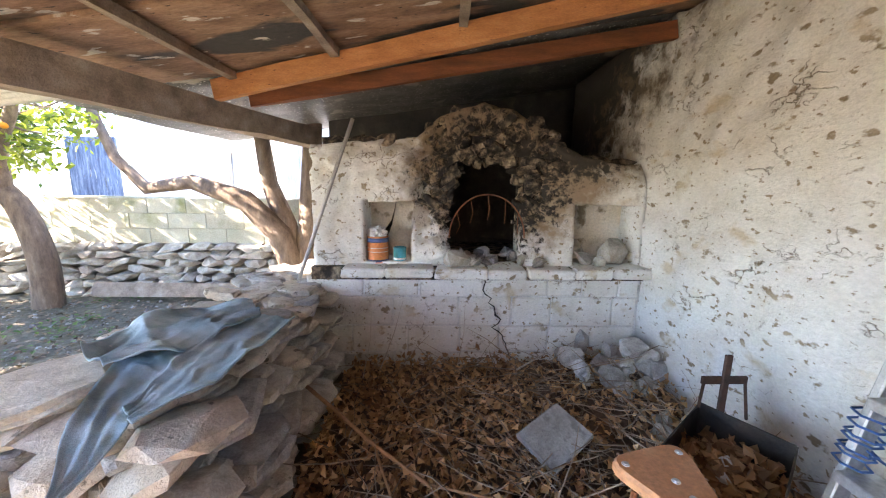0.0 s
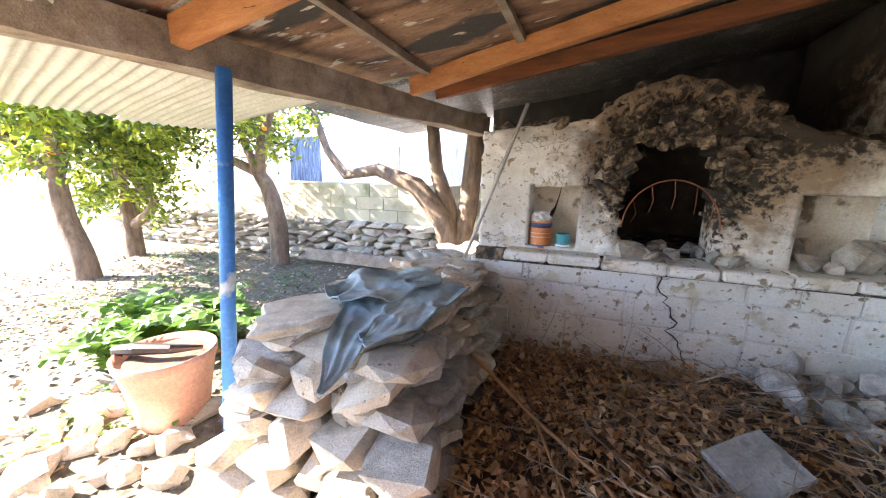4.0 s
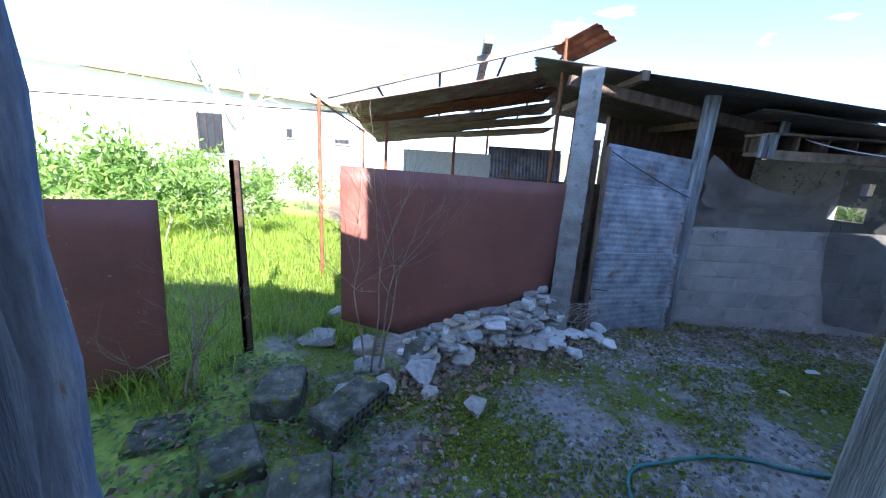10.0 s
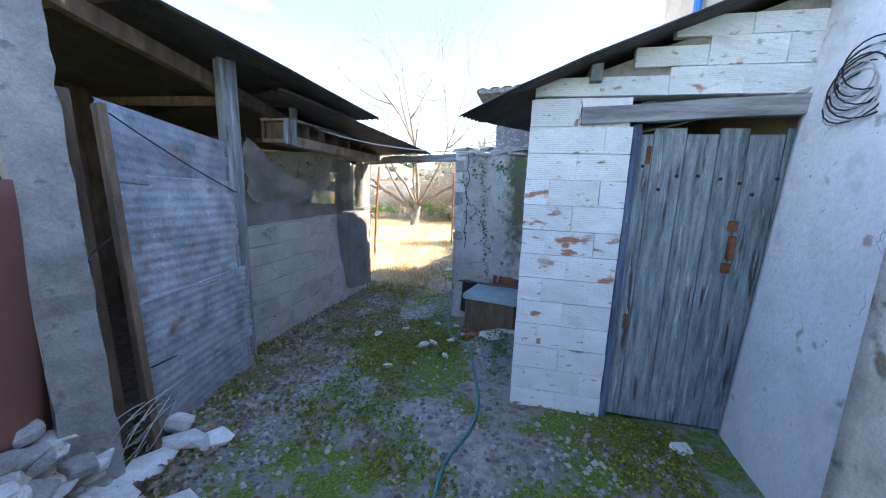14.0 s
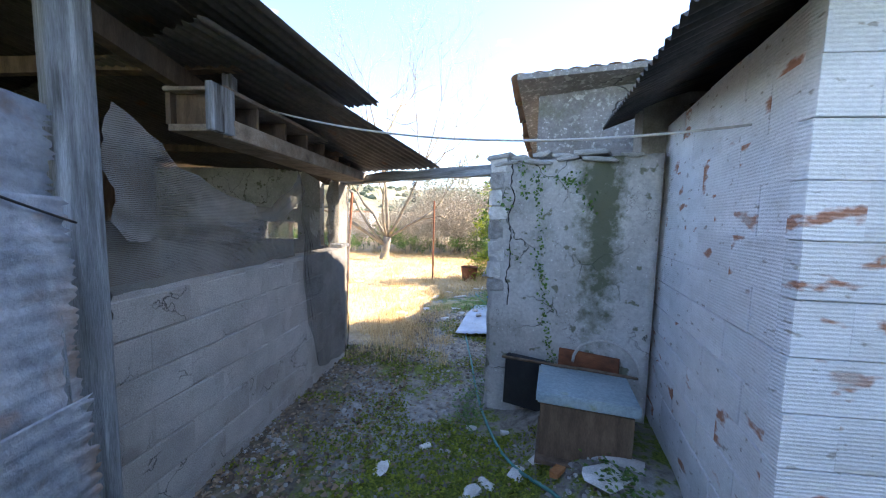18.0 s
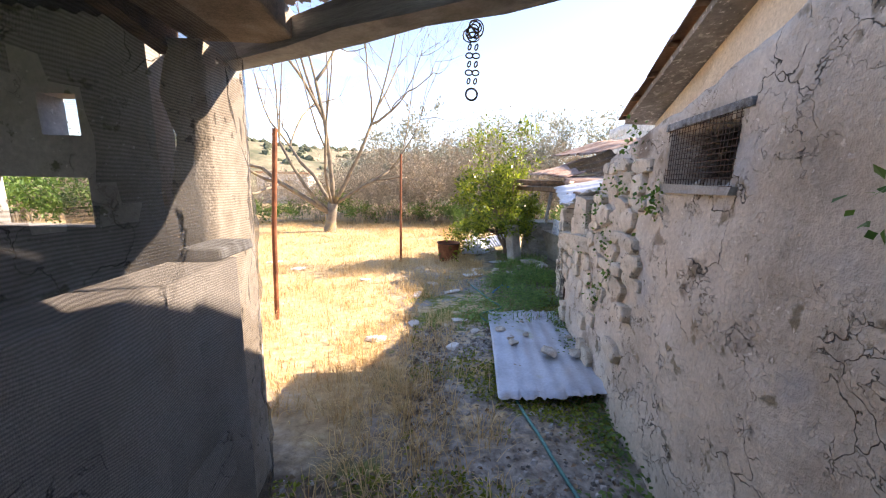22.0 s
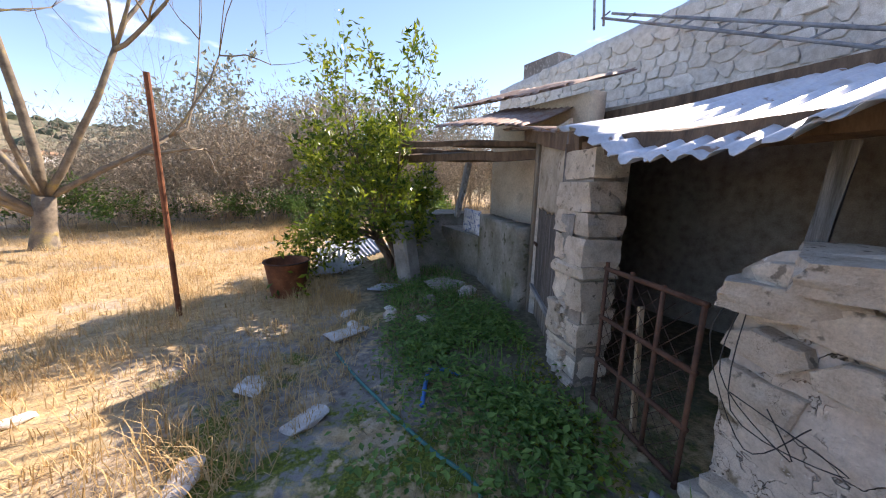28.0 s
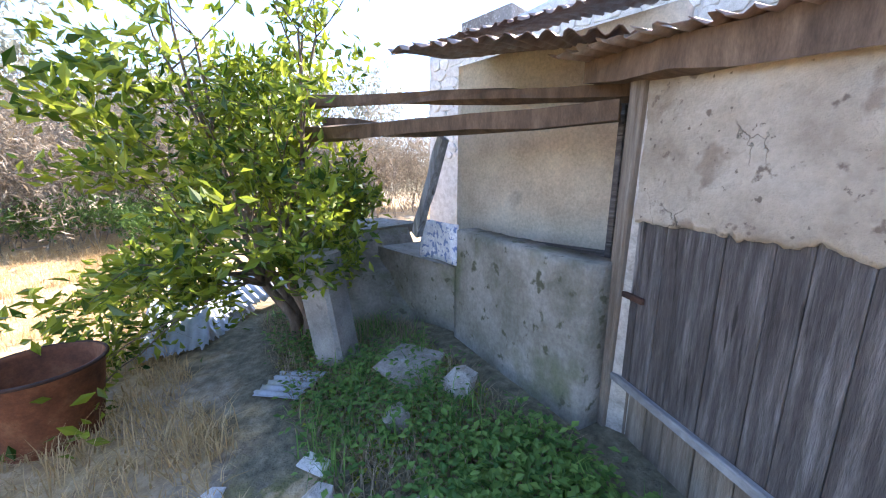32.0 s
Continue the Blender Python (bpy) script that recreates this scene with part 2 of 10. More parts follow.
M["oven_skin"] = mat("oven_skin", [(0.25, (0.46, 0.39, 0.3)), (0.4, (0.65, 0.61, 0.54)), (0.6, (0.75, 0.73, 0.69)), (0.8, (0.69, 0.68, 0.67))], 2.2, 60, 0.92, 0.7, stretch=(1, 0.75, 1.25),
                     spots=[(26, 0.62, 0.68, (0.3, 0.23, 0.15)), (11, 0.63, 0.68, (0.26, 0.2, 0.13)), (5.5, 0.6, 0.72, (0.56, 0.47, 0.34))], vary=0.14, detail=9, cracks=((4.5, 0.03, 0.56, (0.3, 0.24, 0.17)),))
stain(M["oven_skin"], (0.3, 0.22, 0.145), (1.15, 0.0, 1.4), 1.75, 1.35, (0.6, 0, 1.7), (6.0, 1.2))
stain(M["oven_skin"], (0.24, 0.17, 0.11), (0.25, 0, 1.0), 2.35, 2.65, None, (7.0, 1.0))
stain(M["oven_skin"], (0.05, 0.04, 0.03), (1.6, 0, 3.2), 1.95, 1.6, (1.15, 0, 1.76), (17.0, 2.4))
stain(M["oven_skin"], (0.03, 0.024, 0.019), (1.5, 0.0, 1.5), 1.95, 1.7, (0.46, 0, 1.5), (15.0, 2.2))
M["plaster_old"] = mat("plaster_old", [(0.25, (0.3, 0.24, 0.17)), (0.45, (0.62, 0.55, 0.44)), (0.65, (0.76, 0.71, 0.62))], 3.0, 55, 0.93, 0.6,
                       spots=[(9, 0.56, 0.66, (0.25, 0.2, 0.14)), (3, 0.6, 0.7, (0.72, 0.7, 0.66))], vary=0.2)
M["white_brick"] = mat("white_brick", [(0.3, (0.72, 0.72, 0.71)), (0.6, (0.86, 0.86, 0.86))], 3.0, 70, 0.9, 0.5,
                       spots=[(3.5, 0.62, 0.66, (0.46, 0.22, 0.14)), (14, 0.64, 0.7, (0.45, 0.42, 0.38)), (2.5, 0.62, 0.75, (0.6, 0.57, 0.53))], vary=0.14, piece=0.05, stretch=(1, 1, 2.2), ribs=0.25)
M["lime_joint"] = mat("lime_joint", [(0.3, (0.3, 0.28, 0.25)), (0.42, (0.62, 0.6, 0.57)), (0.7, (0.74, 0.73, 0.7))], 5, 70, 0.95, 0.4)
M["mortar"] = mat("mortar", [(0.3, (0.2, 0.17, 0.14)), (0.7, (0.42, 0.38, 0.33))], 6, 70, 0.95, 0.5)
# Oven soot; also the black put where openings and holes are only shaded.
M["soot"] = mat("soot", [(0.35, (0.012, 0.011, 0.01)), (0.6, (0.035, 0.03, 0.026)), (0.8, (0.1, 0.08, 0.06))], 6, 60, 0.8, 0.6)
M["char_stone"] = mat("char_stone", [(0.4, (0.018, 0.015, 0.013)), (0.5, (0.08, 0.06, 0.042)), (0.62, (0.28, 0.21, 0.14)), (0.78, (0.5, 0.44, 0.36))], 6, 40, 0.95, 0.8, piece=0.3)
M["felt_black"] = mat("felt_black", [(0.35, (0.05, 0.049, 0.048)), (0.55, (0.12, 0.115, 0.11)), (0.75, (0.22, 0.21, 0.2))], 4, 80, 0.5, 0.4, spots=[(45, 0.63, 0.67, (0.6, 0.58, 0.55)), (3.0, 0.64, 0.68, (0.3, 0.28, 0.25))])
M["stone"] = mat("stone", [(0.25, (0.24, 0.21, 0.17)), (0.5, (0.45, 0.41, 0.35)), (0.75, (0.6, 0.57, 0.52))], 5, 45, 0.92, 0.7, piece=0.22)
M["stone_slate"] = mat("stone_slate", [(0.25, (0.24, 0.22, 0.2)), (0.5, (0.42, 0.4, 0.37)), (0.75, (0.58, 0.56, 0.53))], 6, 45, 0.9, 0.9, piece=0.3, vary=0.3, detail=9)
M["stone_pale"] = mat("stone_pale", [(0.25, (0.34, 0.29, 0.22)), (0.5, (0.58, 0.51, 0.42)), (0.75, (0.7, 0.64, 0.54))], 4, 45, 0.92, 0.6, piece=0.15)
M["stone_white"] = mat("stone_white", [(0.25, (0.5, 0.47, 0.42)), (0.6, (0.76, 0.74, 0.7))], 5, 50, 0.92, 0.5, piece=0.12)
M["stone_lime"] = mat("stone_lime", [(0.25, (0.36, 0.3, 0.23)), (0.45, (0.56, 0.48, 0.38)), (0.7, (0.68, 0.61, 0.51))], 4, 42, 0.93, 0.8, piece=0.12, vary=0.22, detail=9, spots=[(9, 0.62, 0.68, (0.22, 0.19, 0.15))], cracks=((7, 0.02, 0.58, (0.15, 0.12, 0.09)),))
M["rubble_plaster"] = mat("rubble_plaster", [(0.25, (0.27, 0.25, 0.22)), (0.42, (0.42, 0.4, 0.37)), (0.6, (0.55, 0.53, 0.5)), (0.8, (0.62, 0.61, 0.58))], 1.8, 38, 0.94, 0.7,
                          spots=[(2.2, 0.6, 0.72, (0.3, 0.29, 0.25)), (9, 0.64, 0.68, (0.2, 0.2, 0.14)), (40, 0.66, 0.7, (0.66, 0.65, 0.62))], vary=0.2, detail=9, cracks=((2.3, 0.012, 0.46, (0.1, 0.1, 0.06)), (6, 0.02, 0.56, (0.2, 0.18, 0.15))))
M["lime_render"] = mat("lime_render", [(0.25, (0.3, 0.25, 0.2)), (0.42, (0.48, 0.42, 0.35)), (0.6, (0.6, 0.53, 0.45)), (0.8, (0.64, 0.6, 0.54))], 2.0, 38, 0.94, 1.1,
                       spots=[(1.6, 0.58, 0.66, (0.42, 0.41, 0.4)), (1.1, 0.62, 0.68, (0.22, 0.17, 0.13)), (4.5, 0.63, 0.7, (0.28, 0.22, 0.17)), (9, 0.62, 0.68, (0.24, 0.2, 0.14)), (40, 0.66, 0.7, (0.68, 0.63, 0.56))], vary=0.2, detail=9, cracks=((2.8, 0.008, 0.46, (0.1, 0.08, 0.06)), (6, 0.013, 0.5, (0.22, 0.175, 0.13))))
M["concrete"] = mat("concrete", [(0.3, (0.2, 0.19, 0.17)), (0.7, (0.4, 0.38, 0.35))], 4, 70, 0.93, 0.5, spots=[(12, 0.62, 0.68, (0.2, 0.19, 0.17))])
M["block"] = mat("block", [(0.3, (0.34, 0.31, 0.28)), (0.7, (0.5, 0.47, 0.43))], 3, 150, 0.95, 0.9, piece=0.08, vary=0.34, spots=[(1.6, 0.6, 0.7, (0.3, 0.26, 0.22))], cracks=((3.0, 0.012, 0.55, (0.1, 0.09, 0.08)),))
M["block_moss"] = mat("block_moss", [(0.3, (0.36, 0.35, 0.25)), (0.55, (0.5, 0.48, 0.37)), (0.75, (0.33, 0.34, 0.17))], 1.5, 70, 0.95, 0.4, piece=0.08, spots=[(2.5, 0.6, 0.75, (0.2, 0.22, 0.1))])
M["wood_grey"] = mat("wood_grey", [(0.3, (0.15, 0.15, 0.145)), (0.45, (0.23, 0.24, 0.245)), (0.55, (0.3, 0.315, 0.325)), (0.7, (0.44, 0.46, 0.475))], 2.2, 22, 0.85, 0.9, stretch=(14, 14, 0.8), piece=0.12, vary=0.35, detail=10, spots=[(1.4, 0.6, 0.68, (0.09, 0.08, 0.075)), (2.2, 0.62, 0.7, (0.5, 0.53, 0.55))])
M["wood_grey_x"] = mat("wood_grey_x", [(0.3, (0.15, 0.145, 0.14)), (0.45, (0.27, 0.265, 0.26)), (0.6, (0.4, 0.4, 0.39))], 2.2, 22, 0.85, 0.7, stretch=(0.8, 0.8, 9), vary=0.3, detail=9)
M["wood_pale"] = mat("wood_pale", [(0.3, (0.25, 0.17, 0.1)), (0.5, (0.46, 0.34, 0.22)), (0.7, (0.58, 0.46, 0.32))], 4, 30, 0.85, 0.6, stretch=(4, 4, 1))
M["bush"] = leaf_mat("bush", (0.09, 0.18, 0.03), (0.28, 0.42, 0.09), 0.55, 0.4)
M["thicket_leaf"] = leaf_mat("thicket_leaf", (0.2, 0.165, 0.12), (0.48, 0.41, 0.31), 0.8, 0.2)
M["wood_teal"] = mat("wood_teal", [(0.3, (0.1, 0.12, 0.125)), (0.45, (0.19, 0.225, 0.235)), (0.58, (0.29, 0.335, 0.345)), (0.75, (0.44, 0.47, 0.47))], 2.4, 24, 0.85, 1.0, stretch=(12, 12, 1.2), piece=0.14, vary=0.4, detail=10, spots=[(1.6, 0.6, 0.68, (0.07, 0.065, 0.06)), (2.6, 0.64, 0.7, (0.46, 0.5, 0.5))])
M["wood_blue"] = mat("wood_blue", [(0.3, (0.05, 0.072, 0.125)), (0.45, (0.1, 0.14, 0.225)), (0.55, (0.165, 0.22, 0.32)), (0.72, (0.3, 0.36, 0.45))], 2.2, 22, 0.8, 0.8, stretch=(9, 9, 0.9), piece=0.1, vary=0.3, detail=10, spots=[(1.5, 0.6, 0.7, (0.07, 0.075, 0.09)), (3, 0.64, 0.7, (0.45, 0.49, 0.54)), (5, 0.68, 0.71, (0.16, 0.09, 0.06))])
M["wood_beam"] = mat("wood_beam", [(0.3, (0.16, 0.12, 0.09)), (0.55, (0.33, 0.26, 0.2)), (0.75, (0.46, 0.4, 0.33))], 2.5, 40, 0.85, 0.45, stretch=(3, 3, 3), piece=0.15)
M["wood_orange"] = mat("wood_orange", [(0.3, (0.36, 0.13, 0.045)), (0.55, (0.52, 0.22, 0.08)), (0.75, (0.6, 0.3, 0.13))], 2.0, 35, 0.7, 0.25, stretch=(1, 8, 8), spots=[(10, 0.68, 0.72, (0.16, 0.06, 0.03))])
M["wood_red"] = mat("wood_red", [(0.3, (0.13, 0.045, 0.02)), (0.6, (0.28, 0.09, 0.035)), (0.8, (0.34, 0.15, 0.07))], 2.0, 35, 0.75, 0.25, stretch=(1, 8, 8))
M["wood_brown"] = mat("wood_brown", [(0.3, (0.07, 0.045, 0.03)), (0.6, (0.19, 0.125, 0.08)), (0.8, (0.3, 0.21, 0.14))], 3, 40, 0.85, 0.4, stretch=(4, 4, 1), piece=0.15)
M["plywood"] = mat("plywood", [(0.3, (0.13, 0.07, 0.045)), (0.5, (0.3, 0.18, 0.115)), (0.7, (0.42, 0.28, 0.19))], 3.0, 30, 0.9, 0.7, stretch=(1, 3, 1), vary=0.3, detail=9, spots=[(0.9, 0.53, 0.57, (0.06, 0.058, 0.056)), (5, 0.64, 0.67, (0.62, 0.57, 0.5)), (14, 0.66, 0.7, (0.06, 0.045, 0.035))])
M["galv"] = mat("galv", [(0.3, (0.15, 0.165, 0.19)), (0.45, (0.27, 0.295, 0.33)), (0.6, (0.4, 0.425, 0.46)), (0.75, (0.52, 0.54, 0.56))], 4.5, 40, 0.6, 0.6, metal=0.3, piece=0.2, spots=[(2.4, 0.58, 0.72, (0.3, 0.21, 0.16)), (5, 0.62, 0.75, (0.22, 0.12, 0.07)), (9, 0.62, 0.72, (0.34, 0.36, 0.38))], vary=0.16, detail=9)
# Paler galvanised copy: the sun's glare on the lean-to roof is in its colour.
M["galv_glare"] = mat("galv_glare", [(0.3, (0.5, 0.53, 0.57)), (0.6, (0.7, 0.72, 0.75)), (0.8, (0.76, 0.77, 0.78))], 2.5, 40, 0.4, 0.15, metal=0.25, spots=[(3, 0.62, 0.72, (0.45, 0.42, 0.38)), (9, 0.66, 0.7, (0.3, 0.2, 0.14))], vary=0.1)
M["galv_dark"] = mat("galv_dark", [(0.3, (0.05, 0.045, 0.04)), (0.6, (0.12, 0.1, 0.09)), (0.8, (0.2, 0.14, 0.1))], 2.5, 40, 0.65, 0.12, metal=0.4, spots=[(4, 0.6, 0.72, (0.16, 0.07, 0.03))])
M["rust"] = mat("rust", [(0.3, (0.11, 0.04, 0.02)), (0.55, (0.27, 0.1, 0.045)), (0.8, (0.4, 0.19, 0.09))], 6, 60, 0.85, 0.35, metal=0.2)
M["rust_dark"] = mat("rust_dark", [(0.3, (0.03, 0.018, 0.014)), (0.7, (0.12, 0.06, 0.04))], 8, 60, 0.85, 0.35, metal=0.2)
M["red_panel"] = mat("red_panel", [(0.3, (0.19, 0.07, 0.05)), (0.7, (0.27, 0.1, 0.072))], 1.6, 60, 0.6, 0.08, spots=[(2, 0.68, 0.8, (0.4, 0.2, 0.15)), (40, 0.7, 0.74, (0.45, 0.3, 0.25))], vary=0.06)
M["iron"] = mat("iron", [(0.3, (0.02, 0.017, 0.015)), (0.7, (0.07, 0.055, 0.045))], 9, 70, 0.7, 0.3, metal=0.5)
M["alu"] = mat("alu", [(0.3, (0.45, 0.45, 0.45)), (0.7, (0.66, 0.66, 0.65))], 5, 60, 0.45, 0.1, metal=0.7, spots=[(8, 0.62, 0.7, (0.3, 0.28, 0.24))])
M["blue_paint"] = mat("blue_paint", [(0.3, (0.02, 0.15, 0.5)), (0.7, (0.06, 0.27, 0.68))], 3, 50, 0.55, 0.1, spots=[(5, 0.62, 0.68, (0.45, 0.52, 0.6)), (11, 0.68, 0.7, (0.25, 0.15, 0.1))])
M["terracotta"] = mat("terracotta", [(0.3, (0.55, 0.27, 0.18)), (0.7, (0.68, 0.4, 0.3))], 3, 60, 0.8, 0.15, spots=[(4, 0.62, 0.72, (0.66, 0.55, 0.47))])
M["tile_roof"] = mat("tile_roof", [(0.3, (0.36, 0.18, 0.1)), (0.6, (0.52, 0.32, 0.2)), (0.8, (0.5, 0.43, 0.34))], 4, 50, 0.9, 0.3, piece=0.2)
M["sand_render"] = mat("sand_render", [(0.3, (0.48, 0.38, 0.27)), (0.6, (0.64, 0.54, 0.41)), (0.8, (0.68, 0.62, 0.52))], 2, 50, 0.93, 0.4, spots=[(3, 0.62, 0.75, (0.36, 0.3, 0.23))])
M["grey_render"] = mat("grey_render", [(0.3, (0.17, 0.155, 0.145)), (0.6, (0.29, 0.27, 0.255))], 2.5, 30, 0.95, 1.0, spots=[(16, 0.58, 0.64, (0.45, 0.43, 0.4)), (30, 0.62, 0.68, (0.5, 0.48, 0.46)), (2.2, 0.6, 0.7, (0.2, 0.19, 0.15))], vary=0.3, cracks=((1.6, 0.01, 0.55, (0.08, 0.075, 0.07)),))
M["house_white"] = mat("house_white", [(0.3, (0.7, 0.68, 0.64)), (0.7, (0.82, 0.81, 0.78))], 0.8, 30, 0.9, 0.15)
M["bark"] = mat("bark", [(0.3, (0.1, 0.07, 0.05)), (0.6, (0.22, 0.16, 0.115)), (0.8, (0.32, 0.26, 0.2))], 8, 60, 0.92, 0.8, stretch=(2, 2, 0.6))
M["bark_pale"] = mat("bark_pale", [(0.3, (0.1, 0.08, 0.06)), (0.55, (0.22, 0.18, 0.13)), (0.72, (0.36, 0.28, 0.1))], 4, 50, 0.92, 0.6)
M["denim"] = mat("denim", [(0.3, (0.2, 0.29, 0.33)), (0.5, (0.35, 0.47, 0.52)), (0.65, (0.48, 0.58, 0.62)), (0.8, (0.6, 0.67, 0.69))], 6, 300, 0.95, 0.5, vary=0.35, detail=9, spots=[(40, 0.66, 0.7, (0.4, 0.46, 0.5))])
M["black_plastic"] = mat("black_plastic", [(0.3, (0.012, 0.012, 0.014)), (0.7, (0.03, 0.03, 0.033))], 5, 60, 0.45, 0.05)
M["hive_lid"] = mat("hive_lid", [(0.3, (0.24, 0.33, 0.37)), (0.6, (0.36, 0.45, 0.48)), (0.8, (0.42, 0.46, 0.36))], 3, 50, 0.6, 0.15, metal=0.2, spots=[(3, 0.6, 0.7, (0.3, 0.34, 0.12))])
M["hose"] = mat("hose", [(0.3, (0.03, 0.16, 0.15)), (0.7, (0.07, 0.27, 0.25))], 9, 60, 0.5, 0.1)
M["dry_leaf"] = leaf_mat("dry_leaf", (0.22, 0.11, 0.05), (0.68, 0.42, 0.21), 0.8, 0.2)
M["straw"] = leaf_mat("straw", (0.44, 0.29, 0.12), (0.76, 0.56, 0.29), 0.75, 0.3)
M["grass"] = leaf_mat("grass", (0.16, 0.25, 0.025), (0.42, 0.54, 0.08), 0.6, 0.45)
M["weed"] = leaf_mat("weed", (0.05, 0.115, 0.025), (0.16, 0.26, 0.05), 0.5, 0.35)
M["citrus"] = leaf_mat("citrus", (0.03, 0.085, 0.01), (0.36, 0.42, 0.04), 0.32, 0.4)
M["twig"] = mat("twig", [(0.3, (0.17, 0.115, 0.075)), (0.7, (0.42, 0.33, 0.24))], 5, 50, 0.9, 0.3)
M["thicket"] = mat("thicket", [(0.3, (0.18, 0.15, 0.11)), (0.6, (0.35, 0.3, 0.235)), (0.8, (0.45, 0.4, 0.32))], 2, 20, 0.95, 0)
M["canopy"] = mat("canopy", [(0.3, (0.5, 0.49, 0.46)), (0.7, (0.68, 0.67, 0.64))], 2, 40, 0.6, 0.1)
M["ash"] = mat("ash", [(0.3, (0.16, 0.15, 0.14)), (0.7, (0.38, 0.36, 0.34))], 8, 60, 0.95, 0.4, piece=0.2)
M["branch_orange"] = mat("branch_orange", [(0.3, (0.28, 0.14, 0.06)), (0.7, (0.46, 0.27, 0.13))], 6, 60, 0.85, 0.2)
M["twig_pale"] = mat("twig_pale", [(0.3, (0.4, 0.34, 0.27)), (0.7, (0.58, 0.52, 0.44))], 6, 60, 0.9, 0.2)
M["pipe_grey"] = mat("pipe_grey", [(0.3, (0.42, 0.39, 0.36)), (0.7, (0.56, 0.53, 0.5))], 6, 60, 0.5, 0.05)
M["orange_skin"] = mat("orange_skin", [(0.3, (0.7, 0.25, 0.02)), (0.7, (0.8, 0.34, 0.03))], 6, 90, 0.5, 0.2)
M["net"] = bpy.data.materials.new("net")


def make_net(m, dark, pale, dense=0.2):
    """A woven shade net: threads with gaps that let light through."""
    m.use_nodes = True
    n, l = m.node_tree.nodes, m.node_tree.links
    b, out = n["Principled BSDF"], n["Material Output"]
    b.inputs["Roughness"].default_value = 0.9
    co, wa, wb = n.new("ShaderNodeTexCoord"), n.new("ShaderNodeTexWave"), n.new("ShaderNodeTexWave")
    ns, ramp = n.new("ShaderNodeTexNoise"), n.new("ShaderNodeValToRGB")
    ns.inputs["Scale"].default_value, ns.inputs["Detail"].default_value = 2.5, 7
    ramp.color_ramp.elements[0].position, ramp.color_ramp.elements[1].position = 0.3, 0.7
    ramp.color_ramp.elements[0].color, ramp.color_ramp.elements[1].color = (*dark, 1), (*pale, 1)
    l.new(co.outputs["Object"], ns.inputs["Vector"])
    l.new(ns.outputs["Fac"], ramp.inputs["Fac"])
    l.new(ramp.outputs["Color"], b.inputs["Base Color"])
    wa.bands_direction, wb.bands_direction = "Y", "Z"
    wa.inputs["Scale"].default_value, wb.inputs["Scale"].default_value = 90.0, 36.0
    total = None
    for w, k in ((wa, 0.1), (wb, 0.26)):
        w.inputs["Distortion"].default_value, w.inputs["Detail Scale"].default_value = 2.0, 0.6
        l.new(co.outputs["Object"], w.inputs["Vector"])
        ad = n.new("ShaderNodeMath")
        ad.operation = "MULTIPLY_ADD"
        ad.inputs[1].default_value, ad.inputs[2].default_value = k, dense
        l.new(w.outputs["Fac"], ad.inputs[0])
        if total is not None:
            l.new(total, ad.inputs[2])
        total = ad.outputs[0]
    vary = n.new("ShaderNodeMath")
    vary.operation, vary.use_clamp = "MULTIPLY_ADD", True
    vary.inputs[1].default_value = 0.26
    l.new(ns.outputs["Fac"], vary.inputs[0])
    l.new(total, vary.inputs[2])
    l.new(vary.outputs[0], b.inputs["Alpha"])


make_net(M["net"], (0.03, 0.028, 0.026), (0.09, 0.085, 0.08), 0.14)
# Paler copy of the net, with the strips' sky light painted into its colour.
M["net_skylit"] = bpy.data.materials.new("net_skylit")
make_net(M["net_skylit"], (0.14, 0.125, 0.11), (0.3, 0.275, 0.245), 0.36)


# ---- building tools ----
rng = random.Random(7)


def mesh_of(bm, name, smooth=False):
    me = bpy.data.meshes.new(name)
    bm.normal_update()
    bm.to_mesh(me)
    bm.free()
    if smooth:
        me.polygons.foreach_set("use_smooth", [True] * len(me.polygons))
    return me


def part(name, bm, material, parent=None, label="", smooth=False, m=None):
    """Link a bmesh (or a mesh) as one mesh object under a thing."""
    me = bm if isinstance(bm, bpy.types.Mesh) else mesh_of(bm, name, smooth)
    if material is not None and not me.materials:
        me.materials.append(material)
    ob = new(name, me)
    if parent is not None:
        ob.parent = parent
    if m is not None:
        ob.matrix_basis = m
    if label:
        ob["label"] = label
    return ob


def thing(name, label, category, group="", m=None, kind=""):
    ob = new(name)
    ob.empty_display_size = 0.1
    if m is not None:
        ob.matrix_basis = m
    return tagged(ob, label, category, group, kind)


def solid(name, bm, material, label, category, group="", smooth=False, m=None, kind=""):
    return tagged(part(name, bm, material, None, "", smooth, m), label, category, group, kind)


def box(bm, x0, x1, y0, y1, z0, z1, m=None, bevel=0.0, rough=0.0):
    res = bmesh.ops.create_cube(bm, size=1.0)
    vs = res["verts"]
    for v in vs:
        v.co = Vector((x0 + (v.co.x + 0.5) * (x1 - x0), y0 + (v.co.y + 0.5) * (y1 - y0), z0 + (v.co.z + 0.5) * (z1 - z0)))
        if rough:
            v.co += Vector((rng.uniform(-rough, rough), rng.uniform(-rough, rough), rng.uniform(-rough, rough)))
    if bevel:
        es = list({e for v in vs for e in v.link_edges})
        r2 = bmesh.ops.bevel(bm, geom=es, offset=bevel, segments=1, affect="EDGES")
        vs = list({v for f in r2["faces"] for v in f.verts} | {v for v in vs if v.is_valid})
    if m is not None:
        bmesh.ops.transform(bm, matrix=m, verts=vs)
    return vs


def boxes(*dims, bevel=0.0, rough=0.0, m=None):
    bm = bmesh.new()
    for d in dims:
        box(bm, *d, m=m, bevel=bevel, rough=rough)
    return bm


